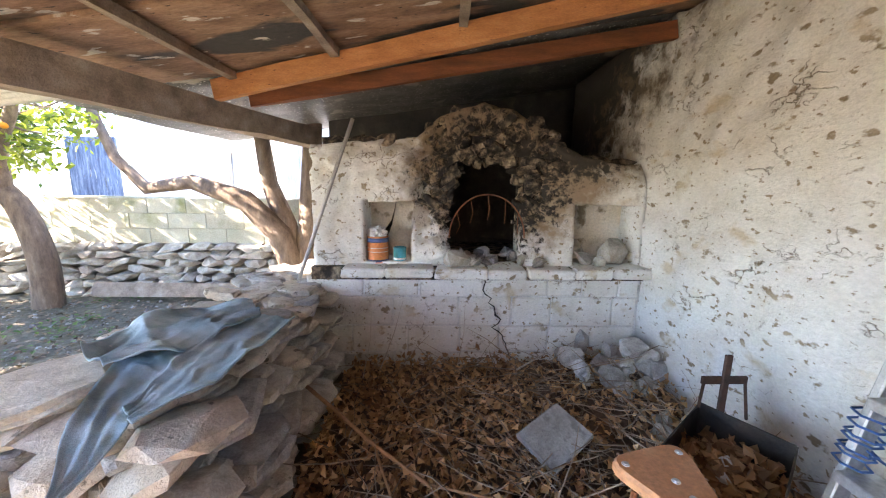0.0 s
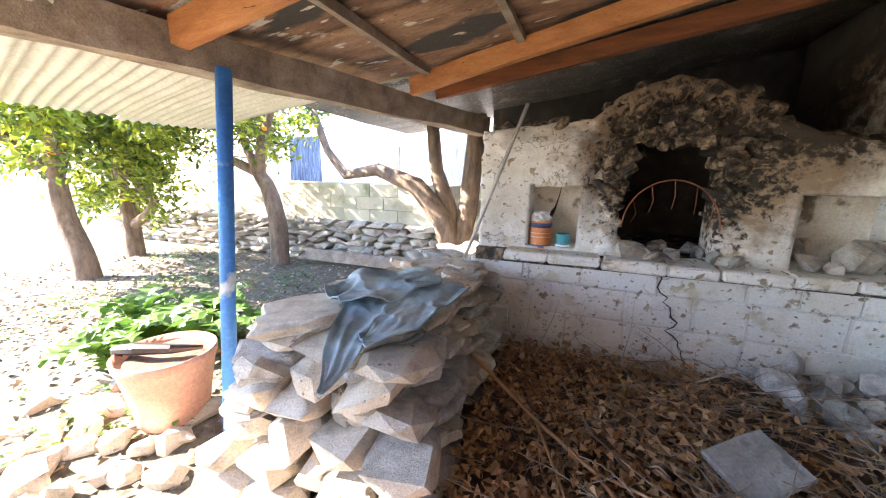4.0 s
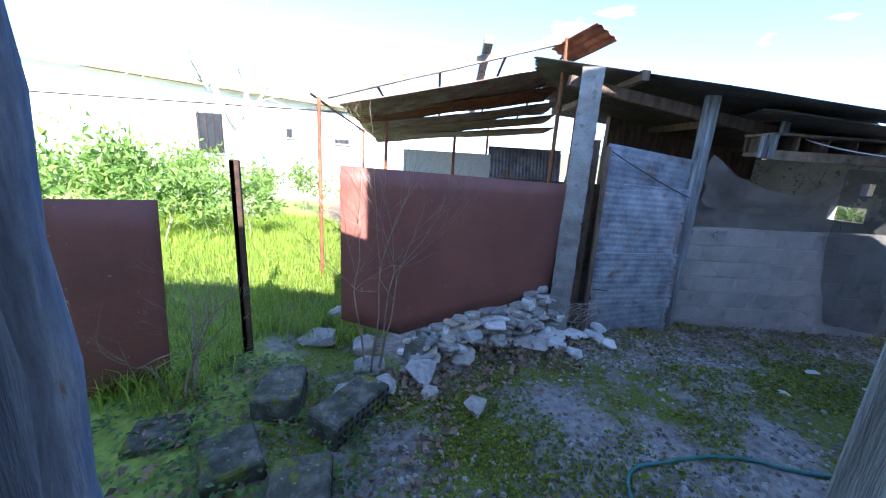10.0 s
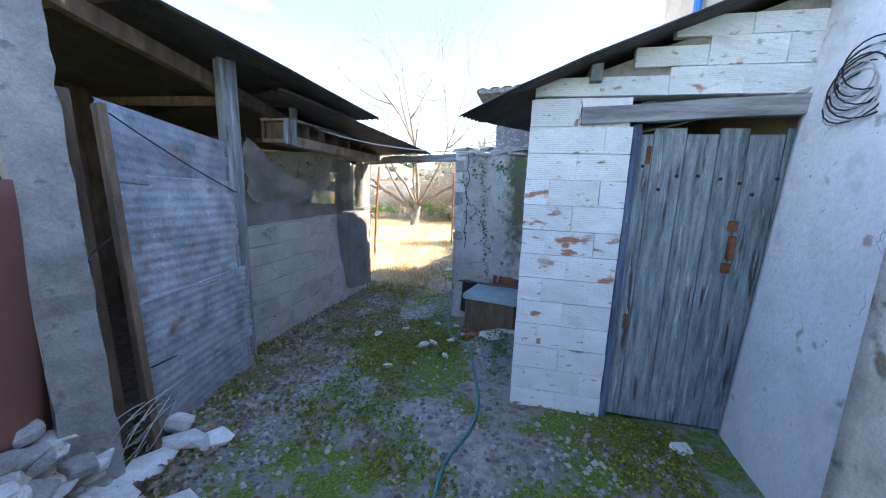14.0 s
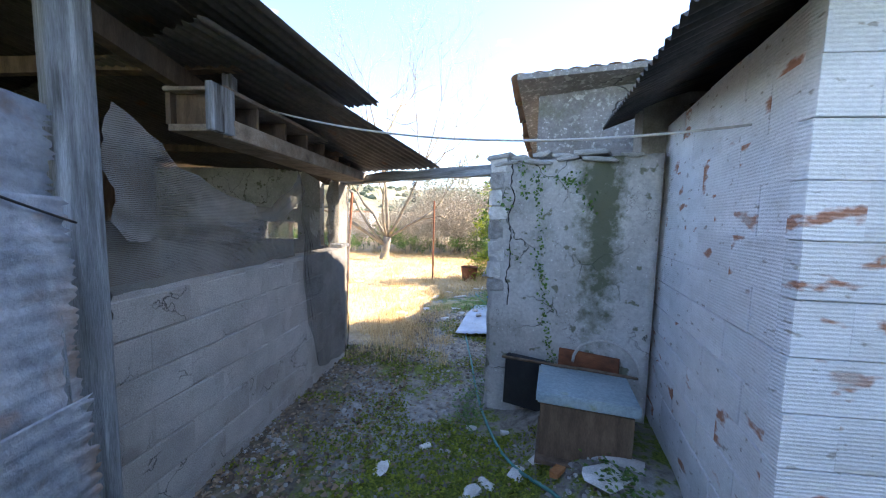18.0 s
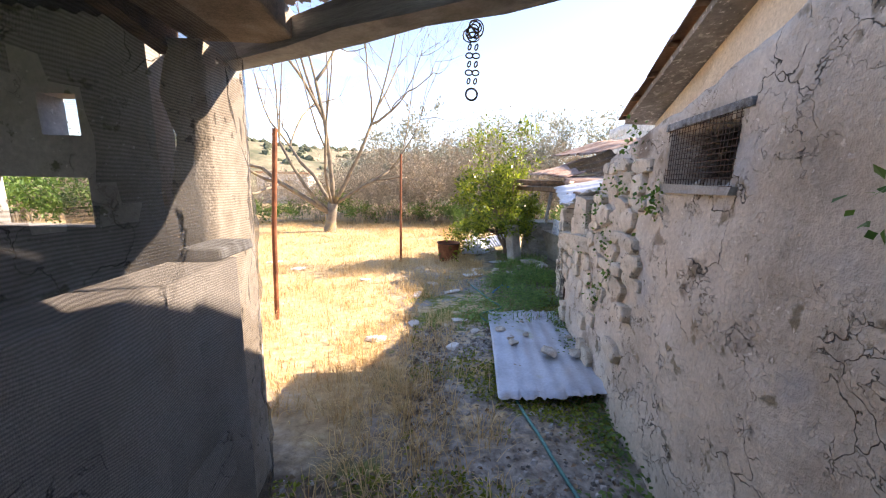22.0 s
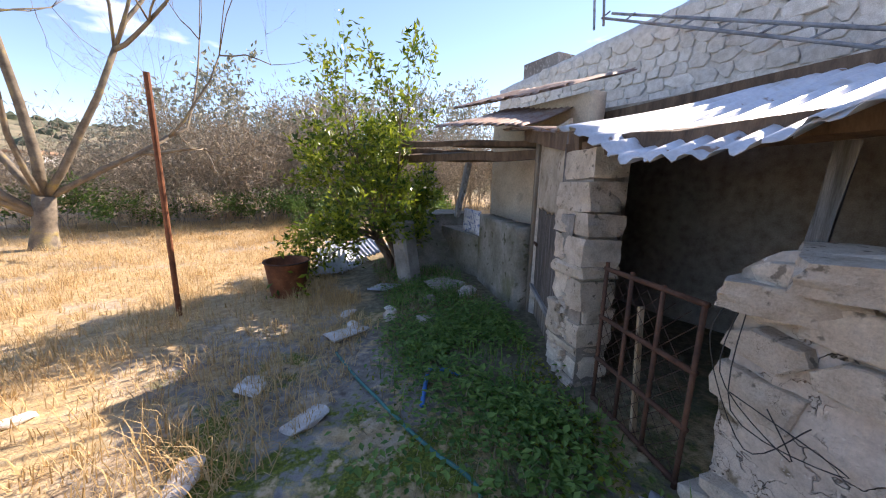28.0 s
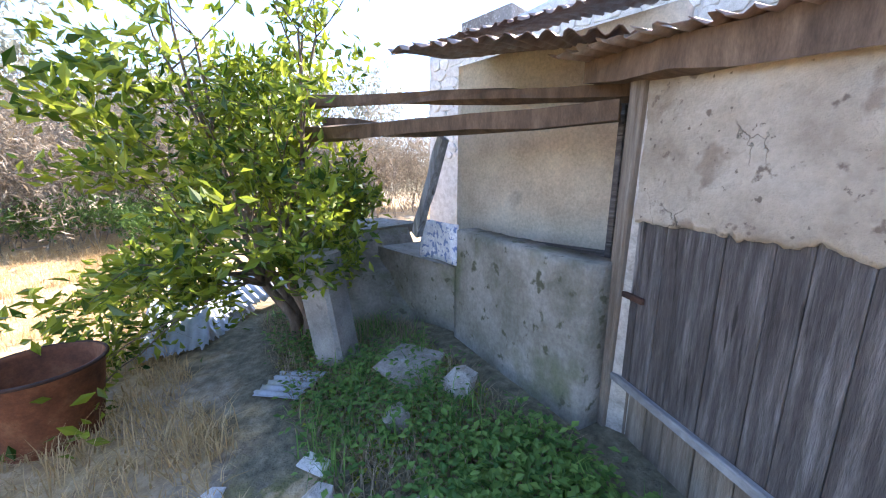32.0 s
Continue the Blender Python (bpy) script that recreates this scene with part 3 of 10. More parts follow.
def along(a, b):
    """The pose at a, whose +z runs to b."""
    a, b = Vector(a), Vector(b)
    return Matrix.Translation(a) @ (b - a).to_track_quat("Z", "Y").to_matrix().to_4x4()


def rod(bm, a, b, r0, r1=None, n=8, caps=True):
    a, b = Vector(a), Vector(b)
    r1 = r0 if r1 is None else r1
    m = along(a, b)
    length = (b - a).length
    r = bmesh.ops.create_cone(bm, cap_ends=caps, segments=n, radius1=r0, radius2=r1, depth=length)
    bmesh.ops.transform(bm, matrix=m @ Matrix.Translation((0, 0, length / 2)), verts=r["verts"])


def tube(bm, pts, radii, n=6):
    """A bent tube through pts, with a radius at each."""
    pts = [Vector(p) for p in pts]
    radii = [radii] * len(pts) if isinstance(radii, (int, float)) else radii
    rings, last = [], None
    for i, p in enumerate(pts):
        d = (pts[min(i + 1, len(pts) - 1)] - pts[max(i - 1, 0)]).normalized()
        u = d.orthogonal().normalized() if last is None else (last - d * last.dot(d)).normalized()
        last, w = u, d.cross(u)
        rings.append([bm.verts.new(p + (u * math.cos(2 * math.pi * k / n) + w * math.sin(2 * math.pi * k / n)) * radii[i]) for k in range(n)])
    for a, b in zip(rings, rings[1:]):
        for k in range(n):
            bm.faces.new((a[k], a[(k + 1) % n], b[(k + 1) % n], b[k]))
    bm.faces.new(rings[0][::-1])
    bm.faces.new(rings[-1])


def beam(name, a, b, w, h, material, label, category="beam", parent=None, group="", wob=0.006, roll=0.0, n=6):
    """A squared timber from a to b, w wide and h high, with slightly uneven edges."""
    bm = bmesh.new()
    a, b = Vector(a), Vector(b)
    d = (b - a).normalized()
    side = d.cross(Vector((0, 0, 1)))
    side = Vector((1, 0, 0)) if side.length < 0.05 else side.normalized()
    side = Matrix.Rotation(roll, 3, d) @ side
    top = side.cross(d).normalized()
    rings = []
    for i in range(n + 1):
        p = a + (b - a) * i / n
        rings.append([bm.verts.new(p + side * (sx * w / 2 + rng.uniform(-wob, wob)) + top * (sz * h / 2 + rng.uniform(-wob, wob))) for sx, sz in ((-1, -1), (1, -1), (1, 1), (-1, 1))])
    for p, q in zip(rings, rings[1:]):
        for k in range(4):
            bm.faces.new((p[k], p[(k + 1) % 4], q[(k + 1) % 4], q[k]))
    bm.faces.new(rings[0][::-1])
    bm.faces.new(rings[-1])
    bmesh.ops.recalc_face_normals(bm, faces=bm.faces)
    if parent is not None:
        return part(name, bm, material, parent, label)
    return solid(name, bm, material, label, category, group)


def lump(seed, n=16, flat=1.0, boxy=0.55):
    """An angular stone of about unit size: the hull of points near a rounded box."""
    r = random.Random(seed)
    bm = bmesh.new()
    for _ in range(n):
        v = Vector((r.gauss(0, 1), r.gauss(0, 1), r.gauss(0, 1))).normalized()
        k = max(abs(v.x), abs(v.y), abs(v.z))
        v = v * (1 - boxy) + v / k * boxy
        bm.verts.new(v * 0.5 * r.uniform(0.86, 1.05))
    res = bmesh.ops.convex_hull(bm, input=bm.verts)
    bmesh.ops.delete(bm, geom=[v for v in bm.verts if not v.link_faces], context="VERTS")
    me = bpy.data.meshes.new("stone")
    bm.normal_update()
    bm.to_mesh(me)
    bm.free()
    return me


def hewn(seed):
    """A squared stone of unit size with worn, uneven edges."""
    r = random.Random(seed)
    bm = bmesh.new()
    bmesh.ops.create_cube(bm, size=1.0)
    for v in bm.verts:
        v.co += Vector((r.uniform(-0.07, 0.07), r.uniform(-0.07, 0.07), r.uniform(-0.09, 0.09)))
    bmesh.ops.bevel(bm, geom=list(bm.edges), offset=0.075, segments=1, affect="EDGES")
    for v in bm.verts:
        v.co += Vector((r.uniform(-0.018, 0.018), r.uniform(-0.018, 0.018), r.uniform(-0.018, 0.018)))
    me = bpy.data.meshes.new("stone")
    bm.normal_update()
    bm.to_mesh(me)
    bm.free()
    return me


def faced(seed):
    """A rubble stone of unit size: an irregular polygon in x and z, with a rounded, uneven front at +y and -y."""
    r = random.Random(seed)
    n = r.randint(6, 9)
    bm = bmesh.new()
    ang = sorted((k + r.uniform(-0.3, 0.3)) * 2 * math.pi / n for k in range(n))
    rim = []
    for a in ang:
        c, s_ = math.cos(a), math.sin(a)
        k = 0.5 / max(abs(c), abs(s_)) * r.uniform(0.8, 1.0)
        k = 0.75 * k + 0.25 * 0.52
        rim.append((c * k, s_ * k))
    def ring(y, f):
        return [bm.verts.new((x * f + r.uniform(-0.012, 0.012), y + r.uniform(-0.02, 0.02), z * f + r.uniform(-0.012, 0.012))) for x, z in rim]
    rows = [ring(-0.5, 0.9), ring(-0.45, 0.99), ring(0.45, 0.99), ring(0.5, 0.9)]
    for a, b in zip(rows, rows[1:]):
        for k in range(n):
            bm.faces.new((a[k], a[(k + 1) % n], b[(k + 1) % n], b[k]))
    for row, y in ((rows[0], -0.53), (rows[3], 0.53)):
        c = bm.verts.new((r.uniform(-0.1, 0.1), y, r.uniform(-0.1, 0.1)))
        for k in range(n):
            bm.faces.new((row[k], row[(k + 1) % n], c))
    bmesh.ops.recalc_face_normals(bm, faces=bm.faces)
    me = bpy.data.meshes.new("stone")
    bm.normal_update()
    bm.to_mesh(me)
    bm.free()
    return me


def worn(seed):
    """A quarried stone of unit size: a cube with rounded arrises and an uneven face."""
    r = random.Random(seed)
    bm = bmesh.new()
    bmesh.ops.create_cube(bm, size=1.0)
    skew = [Vector((r.uniform(-0.06, 0.06), r.uniform(-0.05, 0.05), r.uniform(-0.08, 0.08))) for _ in range(8)]
    for v, k in zip(bm.verts, skew):
        v.co += k
    bmesh.ops.subdivide_edges(bm, edges=list(bm.edges), cuts=3, use_grid_fill=True)
    off = Vector((seed * 3.1, 0, 0))
    for v in bm.verts:
        q = v.co * 2
        k = (abs(q.x) ** 18 + abs(q.y) ** 18 + abs(q.z) ** 18) ** (1 / 18)
        v.co = v.co / max(1.0, k) * (1 + 0.09 * noise.noise(v.co * 2.2 + off) + 0.06 * noise.noise(v.co * 6 + off))
    return mesh_of(bm, "stone")


def flag(seed):
    """A flat field stone of unit size: an irregular outline in plan with broken edges."""
    r = random.Random(seed)
    n = r.randint(8, 12)
    bm = bmesh.new()
    rim = []
    for k in range(n):
        a = (k + r.uniform(-0.35, 0.35)) * 2 * math.pi / n
        c, q = math.cos(a), math.sin(a)
        f = (0.5 / max(abs(c), abs(q)) * 0.6 + 0.2) * r.uniform(0.82, 1.08)
        rim.append((c * f, q * f))
    rows = []
    for z, f in ((-0.5, 0.86), (-0.28, 0.98), (0.1, 1.02), (0.36, 0.96), (0.5, 0.84)):
        rows.append([bm.verts.new((x * f + r.uniform(-0.03, 0.03), y * f + r.uniform(-0.03, 0.03), z + r.uniform(-0.09, 0.09))) for x, y in rim])
    for a, b in zip(rows, rows[1:]):
        for k in range(n):
            bm.faces.new((a[k], a[(k + 1) % n], b[(k + 1) % n], b[k]))
    for row, z in ((rows[0], -0.55), (rows[-1], 0.55)):
        c = bm.verts.new((r.uniform(-0.15, 0.15), r.uniform(-0.15, 0.15), z))
        for k in range(n):
            bm.faces.new((row[k], row[(k + 1) % n], c))
    bmesh.ops.recalc_face_normals(bm, faces=bm.faces)
    return mesh_of(bm, "stone")


LUMPS = {}


def stone_mesh(kind, material):
    """One of a dozen shared stone meshes in a material."""
    k = (material.name, kind)
    if k not in LUMPS:
        me = flag(600 + kind) if kind >= 44 else worn(500 + kind) if kind >= 32 else faced(400 + kind) if kind >= 20 else hewn(300 + kind) if kind >= 12 else lump(100 + kind, 18 if kind % 2 else 24, boxy=0.5 + 0.35 * (kind % 3) / 2)
        me.materials.append(material)
        LUMPS[k] = me
    return LUMPS[k]


def stone(parent, place, size, turn, material, name="stone", kind=None, tilt=0.1):
    ob = new(name, stone_mesh(rng.randrange(12) if kind is None else kind, material))
    ob.parent = parent
    ob.matrix_basis = Matrix.LocRotScale(Vector(place), Euler((rng.uniform(-tilt, tilt), rng.uniform(-tilt, tilt), turn)), Vector(size))
    return ob


def corrugated(width, length, pitch=0.076, amp=0.009, thick=0.003, per=6, rows=6, warp=0.015, ragged=0.0, seed=1):
    """A corrugated sheet: ridges run along +y, width along x, centred, uneven."""
    r = random.Random(seed)
    bm = bmesh.new()
    nx = max(2, int(width / pitch * per))
    cut0, cut1 = [r.uniform(0, ragged) for _ in range(nx + 1)], [r.uniform(0, ragged) for _ in range(nx + 1)]

    def layer(dz):
        g = []
        for j in range(rows + 1):
            row = []
            for i in range(nx + 1):
                x = -width / 2 + width * i / nx
                y = -length / 2 + cut0[i] + (length - cut0[i] - cut1[i]) * j / rows
                z = amp * math.cos(2 * math.pi * x / pitch) + dz + warp * noise.noise(Vector((x * 1.1 + seed, y * 1.1, seed * 3.7)))
                row.append(bm.verts.new((x, y, z)))
            g.append(row)
        return g
    t, u = layer(thick), layer(0.0)
    for j in range(rows):
        for i in range(nx):
            bm.faces.new((t[j][i], t[j][i + 1], t[j + 1][i + 1], t[j + 1][i]))
            bm.faces.new((u[j][i], u[j + 1][i], u[j + 1][i + 1], u[j][i + 1]))
    for i in range(nx):
        bm.faces.new((t[0][i], u[0][i], u[0][i + 1], t[0][i + 1]))
        bm.faces.new((t[rows][i], t[rows][i + 1], u[rows][i + 1], u[rows][i]))
    for j in range(rows):
        bm.faces.new((t[j][0], t[j + 1][0], u[j + 1][0], u[j][0]))
        bm.faces.new((t[j][nx], u[j][nx], u[j + 1][nx], t[j + 1][nx]))
    return bm


def quad_pose(p, xaxis, yaxis):
    """The pose at p whose x and y axes run along the two given ways."""
    x, y = Vector(xaxis).normalized(), Vector(yaxis)
    z = x.cross(y).normalized()
    y = z.cross(x)
    m = Matrix((x, y, z)).transposed().to_4x4()
    m.translation = Vector(p)
    return m


def rough_wall(a, b, z0, z1, thick, step=0.06, relief=0.02, scale=3.0, tops=None, holes=(), seed=0, cap=True):
    """A wall from a to b (plan), its front to the right of a->b seen from above, uneven, with holes [(s0, s1, z0, z1)]; tops(s) gives its height."""
    a, b = Vector((*a, 0)), Vector((*b, 0))
    d = (b - a).normalized()
    nrm = Vector((d.y, -d.x, 0))
    length = (b - a).length
    ns, nz = max(2, round(length / step)), max(2, round((z1 - z0) / step))
    cuts = sorted({0.0, length, *[h for q in holes for h in q[:2]]})
    bm = bmesh.new()

    def hold(s, z):
        return any(h[0] < s < h[1] and h[2] < z < h[3] for h in holes)
    front, back = {}, {}
    for i in range(ns + 1):
        s = length * i / ns
        for q in holes:
            for e in q[:2]:
                if abs(s - e) < length / ns / 2:
                    s = e
        ztop = tops(s) if tops else z1
        for j in range(nz + 1):
            z = z0 + (ztop - z0) * j / nz
            for q in holes:
                for e in q[2:]:
                    if abs(z - e) < (ztop - z0) / nz / 2:
                        z = e
            p = a + d * s + Vector((0, 0, z))
            k = relief * (noise.noise(p * scale + Vector((seed, 0, 0))) + 0.6 * noise.noise(p * scale * 3.1) + 0.35 * noise.noise(p * scale * 8))
            front[i, j] = bm.verts.new(p + nrm * k + Vector((0, 0, (0.3 * k if j == nz else 0))))
            back[i, j] = bm.verts.new(p - nrm * thick)
    keep = set()
    for i in range(ns):
        for j in range(nz):
            c = (front[i, j].co + front[i + 1, j + 1].co) / 2
            if not hold((c - a).dot(d), c.z):
                keep.add((i, j))
    for i, j in keep:
        bm.faces.new((front[i, j], front[i + 1, j], front[i + 1, j + 1], front[i, j + 1]))
        bm.faces.new((back[i, j], back[i, j + 1], back[i + 1, j + 1], back[i + 1, j]))
        for di, dj, p, q in ((-1, 0, (i, j), (i, j + 1)), (1, 0, (i + 1, j + 1), (i + 1, j)), (0, -1, (i + 1, j), (i, j)), (0, 1, (i, j + 1), (i + 1, j + 1))):
            if (i + di, j + dj) not in keep:
                bm.faces.new((front[p], front[q], back[q], back[p]))
    bmesh.ops.delete(bm, geom=[v for v in bm.verts if not v.link_faces], context="VERTS")
    bmesh.ops.recalc_face_normals(bm, faces=bm.faces)
    return bm

# ---- ground ----
def smooth01(a, b, v):
    k = min(1.0, max(0.0, (v - a) / (b - a)))
    return k * k * (3 - 2 * k)


def height(x, y):
    """The height of the ground: the shelter and garden at 0, the yard lower, the field falling to the south."""
    yard = -0.28 - 0.037 * max(0.0, min(11.5, -2.5 - y))
    yard += 0.07 * max(0.0, min(2.0, 4.5 - x)) * smooth01(-6.0, -8.5, y)
    yard += 0.14 * smooth01(0.5, 1.6, y + 0.25 * (4.5 - x))
    yard += 0.24 * smooth01(3.95, 3.4, x) * smooth01(-3.2, -3.8, y) * smooth01(-6.0, -5.0, y)
    west = 1 - smooth01(1.82, 2.1, x)
    west *= smooth01(-1.2, -0.75, y)
    z = yard * (1 - west) + 0.0 * west
    far = math.hypot(x - 4, y + 6)
    z += 16 * smooth01(90, 300, -y + 0.3 * x) + 4 * smooth01(80, 250, far)
    near = 1 - smooth01(20, 40, far)
    return z + near * (0.018 * noise.noise(Vector((x * 1.7, y * 1.7, 0))) + 0.008 * noise.noise(Vector((x * 6, y * 6, 3))))


def axis_steps(lo, hi, step, reach):
    vals = [lo + step * i for i in range(int((hi - lo) / step) + 1)]
    k, s = vals[-1], step
    while k < reach:
        s *= 1.35
        k += s
        vals.append(k)
    k, s = lo, step
    while k > -reach:
        s *= 1.35
        k -= s
        vals.insert(0, k)
    return vals


def ground_material():
    m = bpy.data.materials.new("ground")
    m.use_nodes = True
    n, l = m.node_tree.nodes, m.node_tree.links
    b = n["Principled BSDF"]
    b.inputs["Roughness"].default_value = 0.95
    co, sep = n.new("ShaderNodeTexCoord"), n.new("ShaderNodeSeparateXYZ")
    l.new(co.outputs["Object"], sep.inputs[0])

    def nz(scale, detail=5, rough=0.6):
        t = n.new("ShaderNodeTexNoise")
        t.inputs["Scale"].default_value, t.inputs["Detail"].default_value, t.inputs["Roughness"].default_value = scale, detail, rough
        l.new(co.outputs["Object"], t.inputs["Vector"])
        return t.outputs["Fac"]

    def math_(op, a, c, d=None):
        t = n.new("ShaderNodeMath")
        t.operation = op
        for k, v in enumerate((a, c, d)):
            if v is None:
                continue
            if isinstance(v, (int, float)):
                t.inputs[k].default_value = v
            else:
                l.new(v, t.inputs[k])
        return t.outputs[0]

    def rng_(v, lo, hi):
        t = n.new("ShaderNodeMapRange")
        t.interpolation_type = "SMOOTHSTEP"
        t.inputs["From Min"].default_value, t.inputs["From Max"].default_value = lo, hi
        l.new(v, t.inputs["Value"])
        return t.outputs[0]

    def ramp(v, *cols):
        t = n.new("ShaderNodeValToRGB")
        els = t.color_ramp.elements
        while len(els) < len(cols):
            els.new(0.5)
        for e, (p, c) in zip(els, cols):
            e.position, e.color = p, (*c, 1)
        l.new(v, t.inputs["Fac"])
        return t.outputs["Color"]

    def mix(f, a, c):
        t = n.new("ShaderNodeMixRGB")
        l.new(f, t.inputs["Fac"])
        l.new(a, t.inputs["Color1"])
        l.new(c, t.inputs["Color2"])
        return t.outputs["Color"]
    big, mid, fine, tiny = nz(0.9), nz(3.0), nz(14), nz(60, 3)
    wob = math_("MULTIPLY_ADD", mid, 1.6, -0.8)
    xw, yw = math_("ADD", sep.outputs["X"], wob), math_("ADD", sep.outputs["Y"], wob)
    soil = ramp(fine, (0.3, (0.07, 0.05, 0.035)), (0.55, (0.17, 0.125, 0.085)), (0.75, (0.28, 0.23, 0.17)))
    garden = ramp(fine, (0.3, (0.07, 0.06, 0.04)), (0.55, (0.16, 0.14, 0.1)), (0.75, (0.28, 0.26, 0.2)))
    dirt = mix(rng_(nz(0.7, 6, 0.65), 0.5, 0.62), ramp(fine, (0.28, (0.11, 0.092, 0.075)), (0.48, (0.26, 0.235, 0.2)), (0.66, (0.4, 0.37, 0.33)), (0.78, (0.55, 0.53, 0.5))), ramp(fine, (0.3, (0.2, 0.19, 0.175)), (0.5, (0.33, 0.32, 0.3)), (0.75, (0.46, 0.45, 0.43))))
    moss = ramp(tiny, (0.3, (0.05, 0.07, 0.01)), (0.55, (0.15, 0.185, 0.02)), (0.78, (0.33, 0.34, 0.06)))
    straw = mix(rng_(nz(0.8, 6, 0.65), 0.52, 0.62), ramp(fine, (0.25, (0.3, 0.2, 0.1)), (0.5, (0.52, 0.37, 0.19)), (0.75, (0.68, 0.53, 0.32))), ramp(fine, (0.25, (0.3, 0.22, 0.14)), (0.5, (0.45, 0.36, 0.25)), (0.75, (0.58, 0.5, 0.39))))
    green = ramp(fine, (0.3, (0.16, 0.23, 0.03)), (0.7, (0.4, 0.5, 0.09)))
    yard = mix(rng_(xw, 5.0, 5.8), mix(rng_(math_("MULTIPLY_ADD", fine, 0.4, big), 0.69, 0.77), dirt, moss), soil)
    col = mix(math_("MAXIMUM", rng_(sep.outputs["X"], 1.7, 2.0), rng_(sep.outputs["Y"], -0.9, -1.3)), mix(rng_(xw, -1.6, -0.6), garden, soil), yard)
    south = mix(rng_(math_("MULTIPLY_ADD", fine, 0.5, mid), 0.74, 0.86), yard, straw)
    open_field = math_("MAXIMUM", rng_(xw, 5.1, 5.9), rng_(yw, -11.5, -13.0))
    field_mix = mix(open_field, south, straw)
    col = mix(rng_(yw, -6.2, -7.2), col, field_mix)
    # Earth beside the lean-to, painted darker for the shade lying there.
    shade_mask = math_("MULTIPLY", rng_(yw, -8.5, -9.8), rng_(xw, 4.0, 3.4))
    col = mix(math_("MULTIPLY", shade_mask, rng_(sep.outputs["Y"], -16.0, -14.0)), col, ramp(fine, (0.3, (0.09, 0.08, 0.05)), (0.5, (0.17, 0.155, 0.1)), (0.7, (0.28, 0.25, 0.17))))
    ne = math_("MULTIPLY", rng_(math_("MULTIPLY_ADD", sep.outputs["X"], -0.25, yw), -0.05, 0.45), rng_(sep.outputs["X"], 2.0, 2.3))
    col = mix(ne, col, green)
    far = ramp(mid, (0.3, (0.1, 0.11, 0.05)), (0.7, (0.28, 0.26, 0.14)))
    col = mix(rng_(yw, -30, -45), col, far)
    l.new(col, b.inputs["Base Color"])
    bp = n.new("ShaderNodeBump")
    bp.inputs["Strength"].default_value, bp.inputs["Distance"].default_value = 0.7, 0.03
    l.new(math_("MULTIPLY_ADD", tiny, 0.4, fine), bp.inputs["Height"])
    l.new(bp.outputs[0], b.inputs["Normal"])
    return m


def build_ground():
    xs, ys = axis_steps(-8, 13, 0.14, 600), axis_steps(-22, 7, 0.14, 600)
    verts = [(x, y, height(x, y)) for y in ys for x in xs]
    nx = len(xs)
    faces = [(j * nx + i, j * nx + i + 1, (j + 1) * nx + i + 1, (j + 1) * nx + i) for j in range(len(ys) - 1) for i in range(nx - 1)]
    me = bpy.data.meshes.new("ground")
    me.from_pydata(verts, [], faces)
    me.polygons.foreach_set("use_smooth", [True] * len(faces))
    me.materials.append(ground_material())
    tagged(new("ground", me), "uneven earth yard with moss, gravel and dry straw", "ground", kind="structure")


build_ground()

# ---- shelter with the oven: walls and roof ----
def wall(name, bm, material, label, smooth=True):
    return tagged(part(name, bm, material, None, "", smooth), label, "wall", kind="structure")


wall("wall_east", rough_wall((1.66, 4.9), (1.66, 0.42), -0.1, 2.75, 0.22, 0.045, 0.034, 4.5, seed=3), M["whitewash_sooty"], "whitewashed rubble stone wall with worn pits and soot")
wall("wall_north", rough_wall((1.66, 4.6), (-1.2, 4.6), -0.1, 2.7, 0.3, 0.12, 0.02, 4.5, seed=4), M["soot"], "sooty rubble wall behind the oven")
wall("wall_east_south", rough_wall((1.64, -0.72), (1.64, -1.9), -0.3, 2.6, 0.25, 0.08, 0.02, seed=5), M["plaster_old"], "old plastered wall beside the doorway")


def roof_z(x):
    return 2.16 + 0.15 * (x + 1.4)


def oven_roof():
    top = thing("ceiling", "sagging plywood and felt roof on timber rafters", "ceiling", kind="structure")
    # South end beyond y -0.85: unseen, lengthened to keep sun off the yard.
    for k, (y0, y1, mm) in enumerate(((-1.3, 0.55, "plywood"), (0.56, 1.6, "plywood"), (1.61, 2.45, "plywood"), (2.46, 4.7, "felt_black"))):
        bm = bmesh.new()
        vs = box(bm, -2.5, 1.66 if k < 3 else 1.6, y0, y1, 0, 0.02)
        bmesh.ops.subdivide_edges(bm, edges=bm.edges, cuts=9, use_grid_fill=True)
        for v in bm.verts:
            v.co.z += roof_z(v.co.x) + 0.012 * k % 0.02 + 0.02 * noise.noise(Vector((v.co.x * 1.3, v.co.y * 1.3, k)))
        part("roof_sheet", bm, M[mm], top, "black soot-covered roofing felt" if k == 3 else "brown peeling plywood sheet", True)
    bm = bmesh.new()
    box(bm, -2.6, 1.95, -1.4, 4.8, 0.05, 0.07)
    for v in bm.verts:
        v.co.z += roof_z(v.co.x)
    part("roof_cover", bm, M["galv_dark"], top)


oven_roof()
beam("main_beam", (-1.12, 3.55, 1.93), (-2.45, -0.6, 1.98), 0.13, 0.17, M["wood_beam"], "weathered grey-brown timber beam carrying the shelter roof", wob=0.012, n=12)
